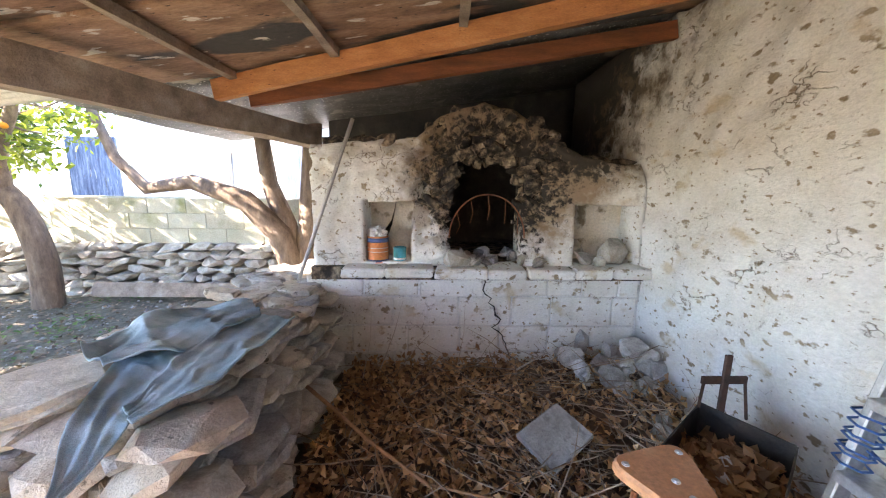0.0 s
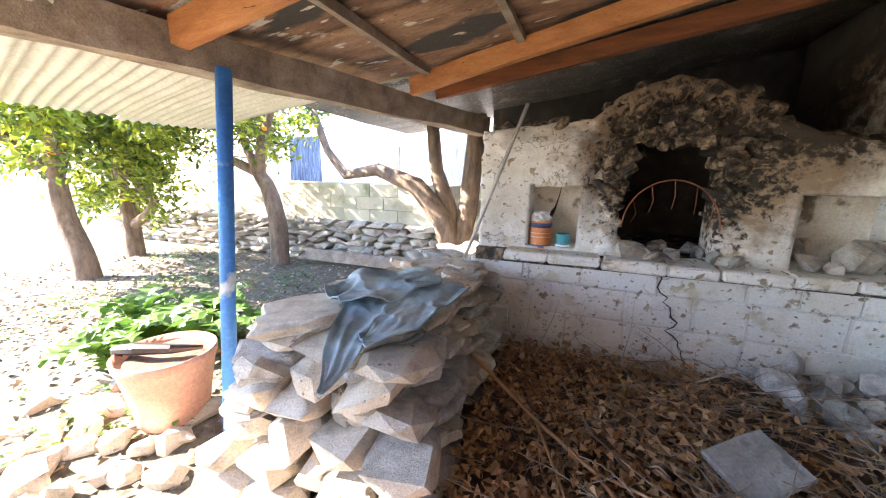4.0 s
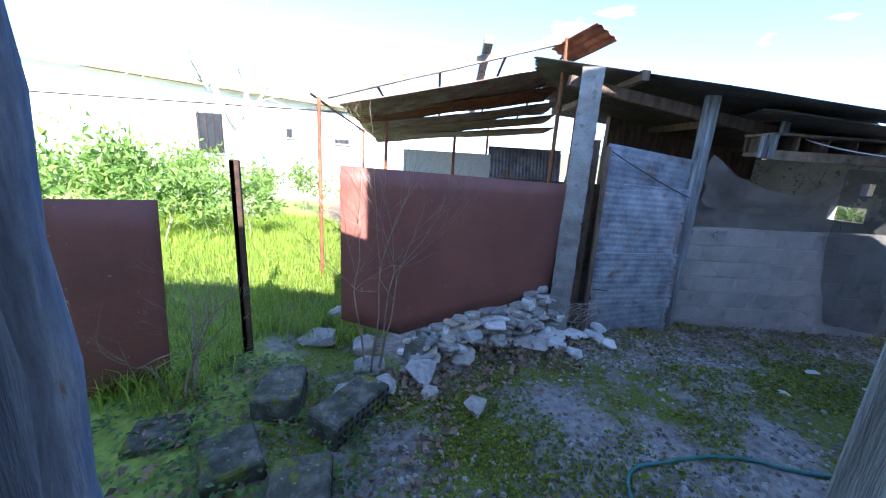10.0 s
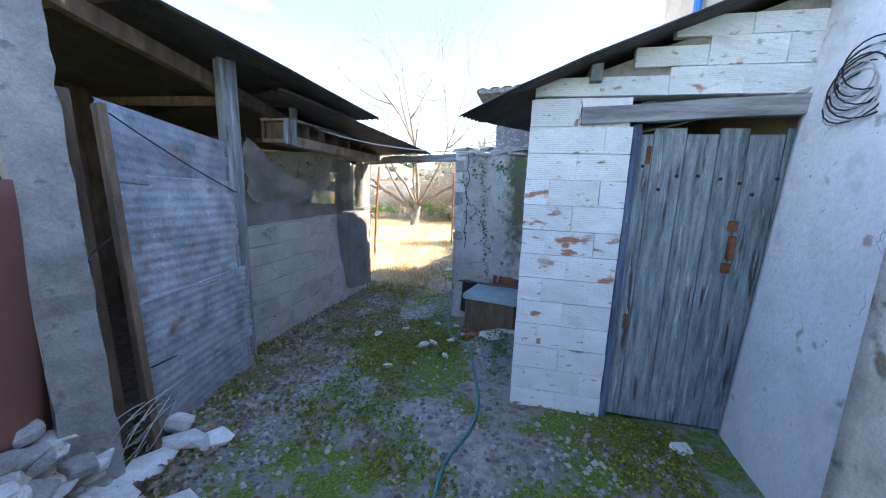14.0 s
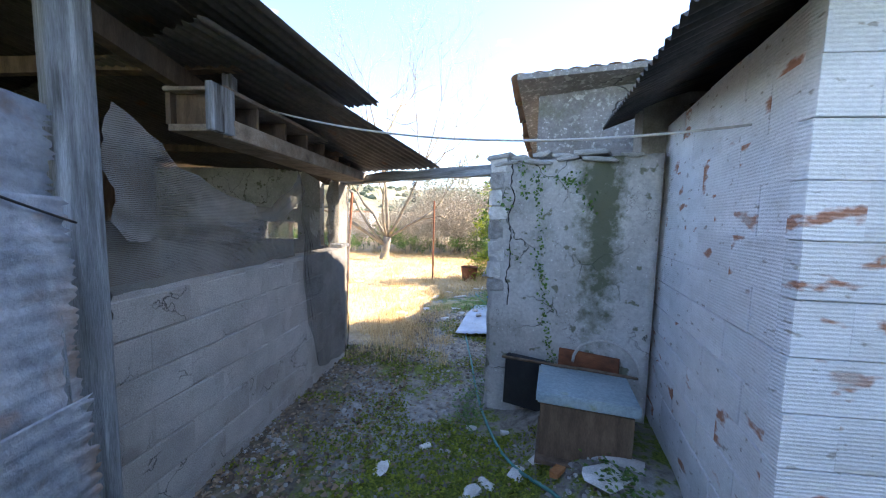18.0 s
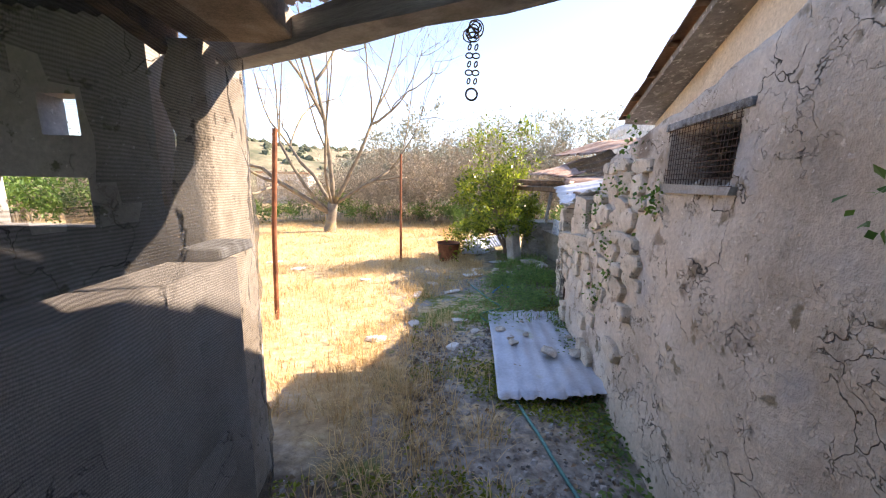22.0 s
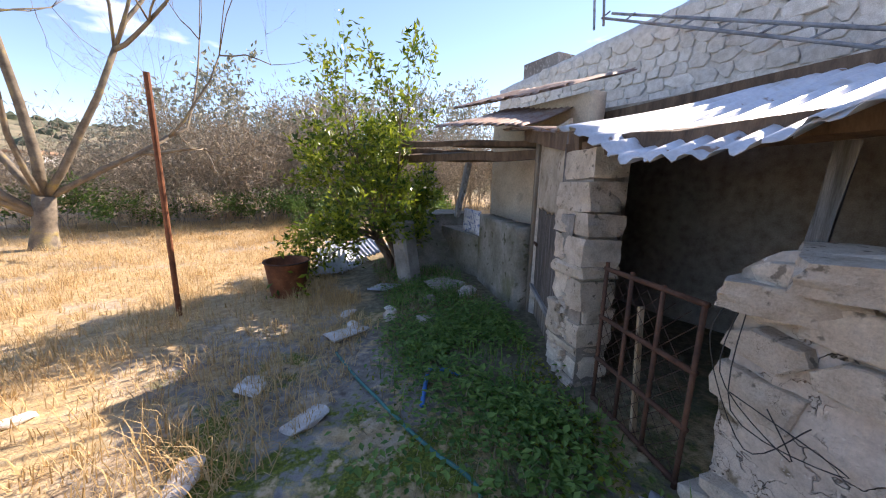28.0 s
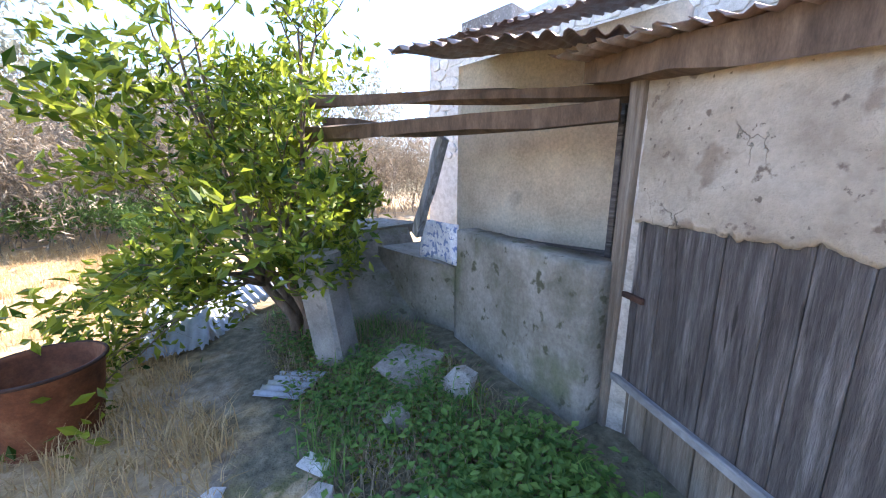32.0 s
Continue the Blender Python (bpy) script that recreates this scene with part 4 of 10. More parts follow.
for k, (y0, y1, mm, w, h) in enumerate(((2.46, 1.8, "wood_orange", 0.06, 0.12), (2.74, 2.52, "wood_red", 0.055, 0.11), (1.05, 0.95, "wood_orange", 0.06, 0.12), (0.0, 0.0, "wood_orange", 0.06, 0.12), (-0.6, -0.6, "wood_red", 0.06, 0.12))):
    x0 = -1.12 - 0.32 * (3.55 - y0) + 0.06
    beam("rafter", (x0, y0, roof_z(x0) - 0.08), (1.63, y1, roof_z(1.63) - 0.08), w, h, M[mm], "orange-stained timber rafter under the shelter roof" if mm == "wood_orange" else "dark red-stained timber rafter under the shelter roof", "rafter", group="shelter rafters")
for x, y0, y1 in ((-0.62, 0.9, 2.25), (0.12, 0.95, 2.1), (-1.3, 0.3, 2.4)):
    beam("batten", (x, y0, roof_z(x) - 0.02), (x + 0.05, y1, roof_z(x) - 0.02), 0.05, 0.045, M["wood_beam"], "grey timber batten between the rafters", "batten", group="roof battens")


# ---- garden west of the shelter ----
def block_wall():
    w = thing("garden_wall", "mossy concrete block wall on a dry stone footing", "wall", kind="structure")
    bm = boxes((-14, -1.3, 4.86, 5.0, -0.1, 1.3))
    part("core", bm, M["block_moss"], w)
    me = mesh_of(boxes((-0.245, 0.245, -0.1, 0.06, -0.099, 0.099), bevel=0.004), "block")
    me.materials.append(M["block_moss"])
    for c in range(3):
        for k in range(26):
            x = -1.5 - k * 0.495 - (0.25 if c % 2 else 0)
            ob = new("block", me)
            ob.parent, ob.location = w, (x, 4.84, 0.79 + c * 0.2)
    for c in range(7):
        x = -1.35
        while x > -9.5:
            ln = rng.uniform(0.16, 0.42)
            stone(w, (x - ln / 2, 4.72 + rng.uniform(-0.05, 0.05), 0.05 + c * 0.1), (ln * 1.05, 0.3, 0.115), rng.uniform(-0.1, 0.1), M["stone"])
            x -= ln
    return w


block_wall()

# ---- yard: white brick store room ----
def store_room():
    w = thing("store_room", "whitewashed hollow brick store room with a lean roof", "shed")
    # north wall with the door opening
    def top(x):
        return 2.06 + (3.18 - x) * 0.37
    bm = boxes((2.52, 3.1, -3.17, -3.02, -0.35, 2.05), (1.3, 3.1, -3.17, -3.02, 2.06, 2.14))
    part("wall_core", bm, M["whitewash_smooth"], w)
    bm = bmesh.new()
    vs = [bm.verts.new((x, y, z)) for y in (-3.17, -3.03) for x, z in ((1.3, 2.1), (3.08, 2.1), (1.3, 2.74))]
    bm.faces.new((vs[0], vs[2], vs[1])), bm.faces.new((vs[3], vs[4], vs[5]))
    for a, b in ((0, 1), (1, 2), (2, 0)):
        bm.faces.new((vs[a], vs[b], vs[b + 3], vs[a + 3]))
    bmesh.ops.recalc_face_normals(bm, faces=bm.faces)
    part("gable_core", bm, M["mortar"], w)
    rows = 12
    hgt = (1.86 + 0.33) / rows
    for c in range(rows):
        z = -0.33 + c * hgt
        x = 3.18
        first = True
        while x > 2.5:
            ln = min(0.34 if not (c % 2 and first) else 0.17, x - 2.5)
            if x - ln - 2.5 < 0.08:
                ln = x - 2.5
            brick(w, (x - ln, x, -3.06, -3.0), z, z + hgt)
            x -= ln
            first = False
    for c in range(5):
        z = 2.06 + c * 0.172
        x = 3.16 - (0.2 if c % 2 else 0)
        while x > 1.42:
            ln = 0.42
            if top(x) > z + 0.165:
                if not (z < 2.1 and x > 2.75):
                    brick(w, (max(1.36, x - ln), x, -3.06, -3.0), z, z + 0.17)
            elif top(x - ln) > z + 0.1:
                brick(w, (x - ln, x - 0.002, -3.06, -3.0), z, z + 0.12)
            x -= ln
    brick(w, (2.86, 3.18, -3.06, -3.0), 1.86, 2.04)
    # east wall, turned a little to the west
    turn = Matrix.Translation((3.18, -3.0, 0)) @ Matrix.Rotation(radians(-12.5), 4, "Z") @ Matrix.Translation((-3.18, 3.0, 0))
    part("wall_core", boxes((3.0, 3.166, -4.6, -3.13, -0.35, 2.0)), M["lime_joint"], w, "", False, turn)
    for c in range(13):
        z = -0.35 + c * 0.185
        y = -3.062 - (0.2 if c % 2 else 0)
        if c % 2:
            brick(w, (3.12, 3.18, -3.26, -3.062), z, z + 0.185, turn)
        while y > -4.5:
            brick(w, (3.12, 3.18, y - 0.4, y), z, z + 0.185, turn)
            y -= 0.4
    # lintel
    beam("lintel", (2.84, -3.02, 1.93), (1.36, -3.02, 2.0), 0.1, 0.11, M["wood_grey_x"], "weathered grey timber lintel", parent=w)
    # roof
    for k in range(3):
        a = (1.3 + 0.0, -2.85 - k * 0.72, 2.86)
        cx, cz = 2.45, 2.82 - 1.15 * 0.37 + 0.03
        bm = corrugated(0.78, 2.55, 0.076, 0.01, seed=20 + k)
        bm.transform(quad_pose((cx, -3.15 - k * 0.7, cz - 0.03 + 0.006 * (k % 2)), (0, 1, 0), (1, 0, -0.37)))
        for v in bm.verts:
            # the eave runs along the turned wall
            v.co.x += 0.22 * (v.co.y + 2.8)
            v.co.z += 0.0814 * (v.co.y + 2.8) * -1 - 0.05 * smooth01(3.0, 3.65, v.co.x) + 0.012 * noise.noise(v.co * 3)
        part("roof_sheet", bm, M["galv_dark"], w, "dark rusted corrugated sheet", True)
    beam("rafter", (1.3, -3.3, 2.66), (3.0, -3.3, 2.03), 0.06, 0.09, M["wood_brown"], "", parent=w)
    beam("rafter", (1.3, -4.4, 2.66), (2.8, -4.4, 2.1), 0.06, 0.09, M["wood_brown"], "", parent=w)
    beam("purlin_end", (2.78, -2.93, 2.19), (2.78, -3.6, 2.19), 0.07, 0.1, M["wood_grey"], "", parent=w)
    part("back_wall", boxes((1.2, 3.0, -4.75, -4.6, -0.35, 2.3), (1.15, 1.3, -4.75, -3.06, -0.35, 2.7)), M["mortar"], w)
    return w


BRICKS = {}


def brick(parent, xy, z0, z1, turn=None, name="brick"):
    x0, x1, y0, y1 = xy
    key = (round(x1 - x0, 2), round(y1 - y0, 2), round(z1 - z0, 2))
    if key not in BRICKS:
        j = 0.0009
        me = mesh_of(boxes((-key[0] / 2 + j, key[0] / 2 - j, -key[1] / 2, key[1] / 2, -key[2] / 2 + j, key[2] / 2 - j), bevel=0.0016), "brick")
        me.materials.append(M["white_brick"])
        BRICKS[key] = me
    ob = new(name, BRICKS[key])
    ob.parent = parent
    ob.location = ((x0 + x1) / 2 + rng.uniform(-0.003, 0.003), (y0 + y1) / 2 + rng.uniform(-0.004, 0.004), (z0 + z1) / 2)
    ob.rotation_euler = (rng.uniform(-0.008, 0.008), rng.uniform(-0.008, 0.008), rng.uniform(-0.008, 0.008))
    if turn is not None:
        ob.matrix_basis = turn @ ob.matrix_basis
    return ob


store_room()
bm = rough_wall((1.47, -1.85), (1.39, -3.02), -0.4, 3.2, 0.2, 0.04, 0.085, 4.0, seed=9)
for v in bm.verts:
    v.co.x += 0.06 - 0.05 * v.co.z
wall("wall_white_bend", bm, M["whitewash_smooth"], "lumpy whitewashed wall beside the store room")

# ---- rubble building along the passage ----
M["rubble_stained"] = mat("rubble_stained", [(0.25, (0.27, 0.25, 0.22)), (0.42, (0.42, 0.4, 0.37)), (0.6, (0.55, 0.53, 0.5)), (0.8, (0.62, 0.61, 0.58))], 1.8, 38, 0.94, 0.8,
                          spots=[(2.2, 0.6, 0.72, (0.3, 0.29, 0.25)), (9, 0.64, 0.68, (0.2, 0.2, 0.14)), (40, 0.66, 0.7, (0.66, 0.65, 0.62))], vary=0.2, detail=9, cracks=((2.0, 0.009, 0.47, (0.09, 0.09, 0.06)), (6, 0.012, 0.56, (0.22, 0.2, 0.17))))
stain(M["rubble_stained"], (0.13, 0.135, 0.085), (4.6, 0.0, 0.55), 1.7, 1.2, (3.25, 0, 1.6), (11.0, 1.8))
stain(M["rubble_stained"], (0.26, 0.25, 0.24), (-1.0, 0, 0.05), -2.45, -2.3, None, (4.0, 0.6))
NE, EE = (4.06, -4.97), (3.28, -8.95)
wall("wall_rubble_north", rough_wall((4.06, -4.97), (2.9, -4.46), -0.5, 1.84, 0.3, 0.05, 0.022, 3, seed=11), M["rubble_stained"], "cracked cement-rendered rubble wall with small ferns")


def rubble_top(s):
    pts = ((0, 1.85), (0.6, 1.88), (1.5, 1.68), (2.6, 1.46), (2.8, 1.38), (2.86, 1.05), (3.2, 0.82), (3.9, 0.72), (4.06, 0.55))
    for (a, za), (b, zb) in zip(pts, pts[1:]):
        if s <= b:
            return za + (zb - za) * (s - a) / (b - a)
    return 0.5


wall("wall_rubble_east", rough_wall((3.2954, -8.8715), (4.06, -4.97), -0.6, 1.9, 0.34, 0.05, 0.03, 3, tops=lambda s: rubble_top(3.976 - s), holes=[(2.41, 2.94, 1.28, 1.56)], seed=12), M["lime_render"], "rubble stone wall with crumbling lime render")

# ---- yard: animal shed on the east side ----
def shed_roof_z(y):
    return 2.62 + 0.165 * (y + 1.7)


def animal_shed():
    w = thing("animal_shed", "makeshift shed of concrete blocks, tin and netting", "shed")
    # concrete post at the corner, leaning
    bm = bmesh.new()
    box(bm, -0.11, 0.11, -0.11, 0.11, 0, 2.95)
    bmesh.ops.subdivide_edges(bm, edges=[e for e in bm.edges if abs(e.verts[0].co.z - e.verts[1].co.z) > 1], cuts=30)
    bmesh.ops.triangulate(bm, faces=[f for f in bm.faces if len(f.verts) > 4])
    for v in bm.verts:
        k = noise.noise(v.co * 9) * 0.022
        v.co.x += k
        v.co.y += noise.noise(v.co * 11 + Vector((5, 0, 0))) * 0.02
    part("corner_post", bm, M["concrete"], w, "rough broken-edged concrete post", False, along((5.37, -1.55, -0.34), (5.76, -1.7, 2.62)))
    part("dark_post", boxes((-0.05, 0.05, -0.05, 0.05, 0, 2.2), bevel=0.006), M["wood_brown"], w, "", False, along((5.46, -1.74, -0.32), (5.7, -1.82, 1.9)))
    # timber post
    part("post", boxes((-0.07, 0.07, -0.07, 0.07, 0, 2.85), bevel=0.008), M["wood_grey"], w, "weathered grey timber post", False, along((5.74, -3.08, -0.36), (5.82, -3.12, 2.45)))
    # block wall
    part("wall_core", boxes((5.792, 5.98, -5.98, -3.17, -0.6, 0.965)), M["block"], w, "", False, Matrix.Translation((0.0, 0.0, 0.0)))
    me = mesh_of(boxes((-0.05, 0.05, -0.243, 0.243, -0.096, 0.096), bevel=0.006), "block")
    me.materials.append(M["block"])
    for c in range(7):
        for k in range(7):
            y = -3.4 - k * 0.49 - (0.24 if c % 2 else 0)
            if y < -5.8:
                continue
            if c % 2 and k == 0:
                stub = new("block", me)
                stub.parent, stub.location, stub.scale = w, (5.83, -3.275, -0.36 + c * 0.2), (1, 0.5, 1)
            ob = new("block", me)
            ob.parent, ob.location = w, (5.83 + 0.02 * k / 6 + rng.uniform(-0.004, 0.004), y, -0.36 + c * 0.2)
            ob.rotation_euler = (rng.uniform(-0.012, 0.012), rng.uniform(-0.01, 0.01), -0.03)
    # side walls, and an unseen back wall added to keep the inside dark
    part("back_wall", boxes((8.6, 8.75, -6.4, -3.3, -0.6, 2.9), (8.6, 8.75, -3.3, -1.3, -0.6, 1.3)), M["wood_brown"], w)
    part("side_wall", boxes((6.2, 8.6, -6.4, -6.28, -0.6, 0.95), (7.05, 8.6, -6.4, -6.28, 0.95, 1.95), (6.25, 6.56, -6.4, -6.28, 0.95, 1.95), (6.56, 7.05, -6.4, -6.28, 0.95, 1.03), (6.56, 7.05, -6.4, -6.28, 1.6, 1.95), (6.72, 7.05, -6.4, -6.28, 1.25, 1.6), (6.56, 6.72, -6.4, -6.28, 1.25, 1.43)), M["rubble_plaster"], w)
    part("window_post", boxes((6.95, 7.01, -6.38, -6.31, 0.95, 1.62), bevel=0.005, m=Matrix.Translation((-0.18, 0, 0.0)) @ Matrix.Rotation(0.12, 4, "Y")), M["wood_grey"], w)
    part("corner_pier", rough_wall((6.11, -6.5), (6.07, -6.1), -0.6, 1.78, 0.14, 0.04, 0.04, 5, seed=33), M["stone_lime"], w, "rough pale rendered corner pier", True)
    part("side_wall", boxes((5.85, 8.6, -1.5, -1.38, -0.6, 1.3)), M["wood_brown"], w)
    # roof sheets fall to the south-west
    down = Vector((-0.36, -0.93, -0.155))
    across = Vector((0.93, -0.36, 0.0))
    down1, across1 = Vector((-0.28, -0.948, -0.152)), Vector((0.955, -0.29, 0.0))
    for i in range(5):
        p = Vector((5.45, -2.75, 2.46)) + across * (0.86 * i)
        bm = corrugated(0.9, 3.6, 0.076, 0.01, seed=40 + i, ragged=0.05, rows=8)
        part("roof_sheet", bm, M["galv_dark"], w, "dark rusted corrugated roof sheet", True, quad_pose(p + across * 0.45, across1, -down1))
        p2 = Vector((4.62, -5.7, 1.9)) + across * (0.86 * i)
        bm = corrugated(0.9, 2.5, 0.076, 0.01, seed=50 + i, ragged=0.04, rows=8)
        part("roof_sheet", bm, M["galv_dark"], w, "dark rusted corrugated roof sheet", True, quad_pose(p2 - down * 1.2 + across * 0.45, across, -down))
    for y in (-2.2, -3.9, -5.4):
        beam("rafter", (5.6, y, shed_roof_z(y) - 0.0), (8.6, y - 0.2, shed_roof_z(y) + 0.1), 0.08, 0.1, M["wood_brown"], "", parent=w)
    beam("rafter", (5.9, -1.5, 2.5), (6.1, -6.2, 1.8), 0.08, 0.12, M["wood_brown"], "", parent=w)
    return w


SHED = animal_shed()
beam("passage_beam", (6.3, -6.57, 1.82), (3.9, -5.16, 1.815), 0.11, 0.1, M["wood_grey_x"], "weathered round-edged timber beam across the passage", wob=0.014, n=10)


def tin_door():
    d = thing("tin_door", "patched corrugated tin door wired to its posts", "door")
    tl, tr, bl = Vector((5.5, -1.86, 1.8)), Vector((5.72, -3.02, 1.78)), Vector((5.32, -1.82, -0.3))
    xa, ya = (tr - tl), (tl - bl)
    zn = xa.cross(ya).normalized()
    wdt = xa.length
    for k, (u0, v0, v1, off, tilt, nm) in enumerate(((0, 0.78, 1.0, 0.03, -0.06, "top"), (0, 0.44, 0.82, 0.008, 0.0, "mid"), (0, 0.15, 0.46, -0.012, 0.03, "low"), (0, -0.02, 0.19, 0.03, 0.12, "foot"))):
        h = (v1 - v0) * ya.length
        c = bl + xa * 0.5 + ya * ((v0 + v1) / 2) - zn * off
        m = quad_pose(c, ya, -xa) @ Matrix.Rotation(tilt, 4, "Z")
        part("tin_sheet", corrugated(h, wdt * rng.uniform(0.96, 1.0), 0.066, 0.002, seed=60 + k, warp=0.06, ragged=0.05, rows=14), M["galv"], d, "weathered galvanised tin sheet", True, m)
    part("stile", boxes((-0.02, 0.02, -0.04, 0.04, 0, 2.1), bevel=0.004), M["wood_brown"], d, "", False, along(bl + zn * 0.03, tl + zn * 0.03))
    part("stile", boxes((-0.02, 0.02, -0.04, 0.04, 0, 1.6), bevel=0.004), M["wood_grey"], d, "", False, along(bl + xa * 0.93 - zn * 0.05 + ya * 0.02, bl + xa * 0.93 - zn * 0.05 + ya * 0.62))
    return d


tin_door()

# ---- red-brown sheet leaning on the rubble ----
def red_sheet():
    bm = boxes((0, 2.35, -0.004, 0.004, 0, 1.2))
    bmesh.ops.subdivide_edges(bm, edges=bm.edges, cuts=8, use_grid_fill=True)
    for v in bm.verts:
        k = v.co.x / 2.35
        low = -0.09 + 0.3 * max(0, 0.22 - k) / 0.22 + 0.24 * k
        high = 1.46 - 0.08 * k
        z = low + (high - low) * v.co.z / 1.2
        v.co = Vector((4.38 + 1.06 * k, 0.66 - 2.12 * k, z)) + Vector((0.89, 0.45, 0)) * (0.03 * math.sin(3 * k) + 0.02 * noise.noise(Vector((k * 3, z * 2, 1))) + v.co.y)
    solid("metal_sheet", bm, M["red_panel"], "large flat red-brown painted metal sheet standing on stones", "panel", smooth=True)


red_sheet()

# ---- houses to the west of the passage ----
def neighbour_house():
    h = thing("neighbour_house", "tall house of whitewashed stone and sandy render", "house")
    # Boxes past y -2.05: unseen upper storey added to shade the red sheet.
    part("wall", boxes((-1.2, 1.44, -6.3, -2.05, -0.5, 5.4), (1.15, 1.44, -2.05, -0.55, 2.95, 5.4), (-1.2, 1.15, -2.05, -1.5, 2.95, 5.4)), M["sand_render"], h, "sandy rendered house wall with an unseen upper storey added for shade")
    part("roof", boxes((-1.4, 1.6, -6.45, -1.6, 5.4, 5.55), (1.1, 1.5, -1.6, -0.5, 5.4, 5.55)), M["tile_roof"], h)
    bm = bmesh.new()
    rod(bm, (1.5, -5.0, 0.0), (1.5, -5.0, 5.3), 0.045)
    part("drain_pipe", bm, M["blue_paint"], h, "blue drain pipe")
    return h


neighbour_house()


def stone_house():
    h = thing("stone_house", "long house wall of whitewashed rubble stone", "house")
    part("wall", rough_wall((-0.5, -15.6), (-0.5, -10.3), -0.9, 3.4, 0.4, 0.16, 0.03, 2, tops=lambda s: 2.95 + 0.42 * s / 5.3), M["stone_white"], h, "", True)
    part("wall", boxes((-6, -0.52, -10.3, -7.45, -0.8, 3.5)), M["stone_white"], h)
    part("gable_wall", boxes((-6, -0.9, -15.6, -15.4, -0.9, 2.9)), M["stone_white"], h)
    part("roof_box", boxes((-2.2, -0.6, -14.9, -13.9, 2.9, 3.35)), M["grey_render"], h, "grey rendered roof box")
    z = 1.25
    while z < 3.3:
        hh = rng.uniform(0.11, 0.19)
        y = -15.4 - rng.uniform(0, 0.2)
        while y < -9.2:
            ln = rng.uniform(0.16, 0.42)
            zt = 2.86 + 0.42 * (y + 15.6) / 5.3
            if z < zt:
                stone(h, (-0.545 if y < -10.4 else -0.565, y + ln / 2, z + rng.uniform(-0.02, 0.02)), (ln * 1.04, 0.16, hh * 1.1), radians(90) + rng.uniform(-0.03, 0.03), M["stone_white"], kind=rng.randrange(20, 32), tilt=0.07)
            y += ln
        z += hh
    bm = bmesh.new()
    for k in (0, 0.18):
        rod(bm, (-0.2, -12.6 + k, 3.4), (-0.1, -9.2 + k, 1.95 + k * 0.5), 0.02)
        rod(bm, (-0.25, -12.6 - k, 3.3), (-0.3, -12.75 - k, 4.4), 0.02)
    for k in range(9):
        y = -12.6 + 3.4 * k / 8
        rod(bm, (-0.2 + 0.1 * k / 8, y, 3.4 - 1.45 * k / 8), (-0.15, y + 0.18, 3.42 - 1.4 * k / 8), 0.012)
    part("aerial_mast", bm, M["galv"], h, "toppled lattice aerial mast")
    return h


stone_house()


def tiled_room():
    """The small room behind the rubble wall; its roof falls to the south."""
    h = thing("tiled_room", "small rendered room with a sloping clay tile roof", "building")
    n0, s0 = Vector((3.6, -5.55, 0)), Vector((2.95, -8.0, 0))
    bm = bmesh.new()
    pts = [(3.62, -5.5, 2.6), (2.92, -8.0, 1.86), (1.46, -8.0, 1.86), (1.46, -5.0, 2.7)]
    lo = [bm.verts.new((x, y, -0.4)) for x, y, z in pts]
    hi = [bm.verts.new(p) for p in pts]
    for k in range(4):
        bm.faces.new((lo[k], lo[(k + 1) % 4], hi[(k + 1) % 4], hi[k]))
    bmesh.ops.recalc_face_normals(bm, faces=bm.faces)
    bmesh.ops.subdivide_edges(bm, edges=bm.edges, cuts=10, use_grid_fill=True)
    for f in bm.faces:
        f.material_index = 1 if f.calc_center_median().y > -5.6 and f.normal.y > 0.5 else 0
    me = mesh_of(bm, "wall")
    me.materials.append(M["sand_render"]), me.materials.append(M["grey_render"])
    part("wall", me, None, h, "sandy and grey rendered walls")
    # tiles
    down = (Vector((3.2, -8.05, 1.9)) - Vector((3.9, -5.3, 2.68))).normalized()
    west = Vector((-0.97, 0.2, 0.02))
    bm = bmesh.new()
    vs = [bm.verts.new(p) for p in ((3.86, -5.25, 2.64), (3.16, -8.1, 1.86), (1.46, -8.1, 1.86), (1.46, -4.9, 2.72))]
    top = bmesh.ops.extrude_face_region(bm, geom=[bm.faces.new(vs)])
    for v in top["geom"]:
        if isinstance(v, bmesh.types.BMVert):
            v.co.z += 0.05
    bmesh.ops.recalc_face_normals(bm, faces=bm.faces)
    part("roof_slab", bm, M["grey_render"], h)
    bm = bmesh.new()
    ring = [(0.085 * math.cos(math.pi * k / 6), 0.05 * math.sin(math.pi * k / 6)) for k in range(7)]
    lo = [bm.verts.new((a * 0.85, 0, b)) for a, b in ring]
    hi = [bm.verts.new((a, 0.42, b + 0.02)) for a, b in ring]
    for k in range(6):
        bm.faces.new((lo[k], lo[k + 1], hi[k + 1], hi[k]))
    bm.faces.new(lo)
    tile = mesh_of(bm, "tile", True)
    tile.materials.append(M["tile_roof"])
    for r in range(8):
        for c in range(7):
            p = Vector((3.84, -5.4, 2.66)) + down * (0.36 * (r + 1)) + west * (0.17 * c)
            ob = new("roof_tile", tile)
            ob.parent = h
            ob.matrix_basis = quad_pose(p, -west, -down) @ Matrix.Rotation(rng.uniform(-0.05, 0.05), 4, "Z")
    return h


tiled_room()


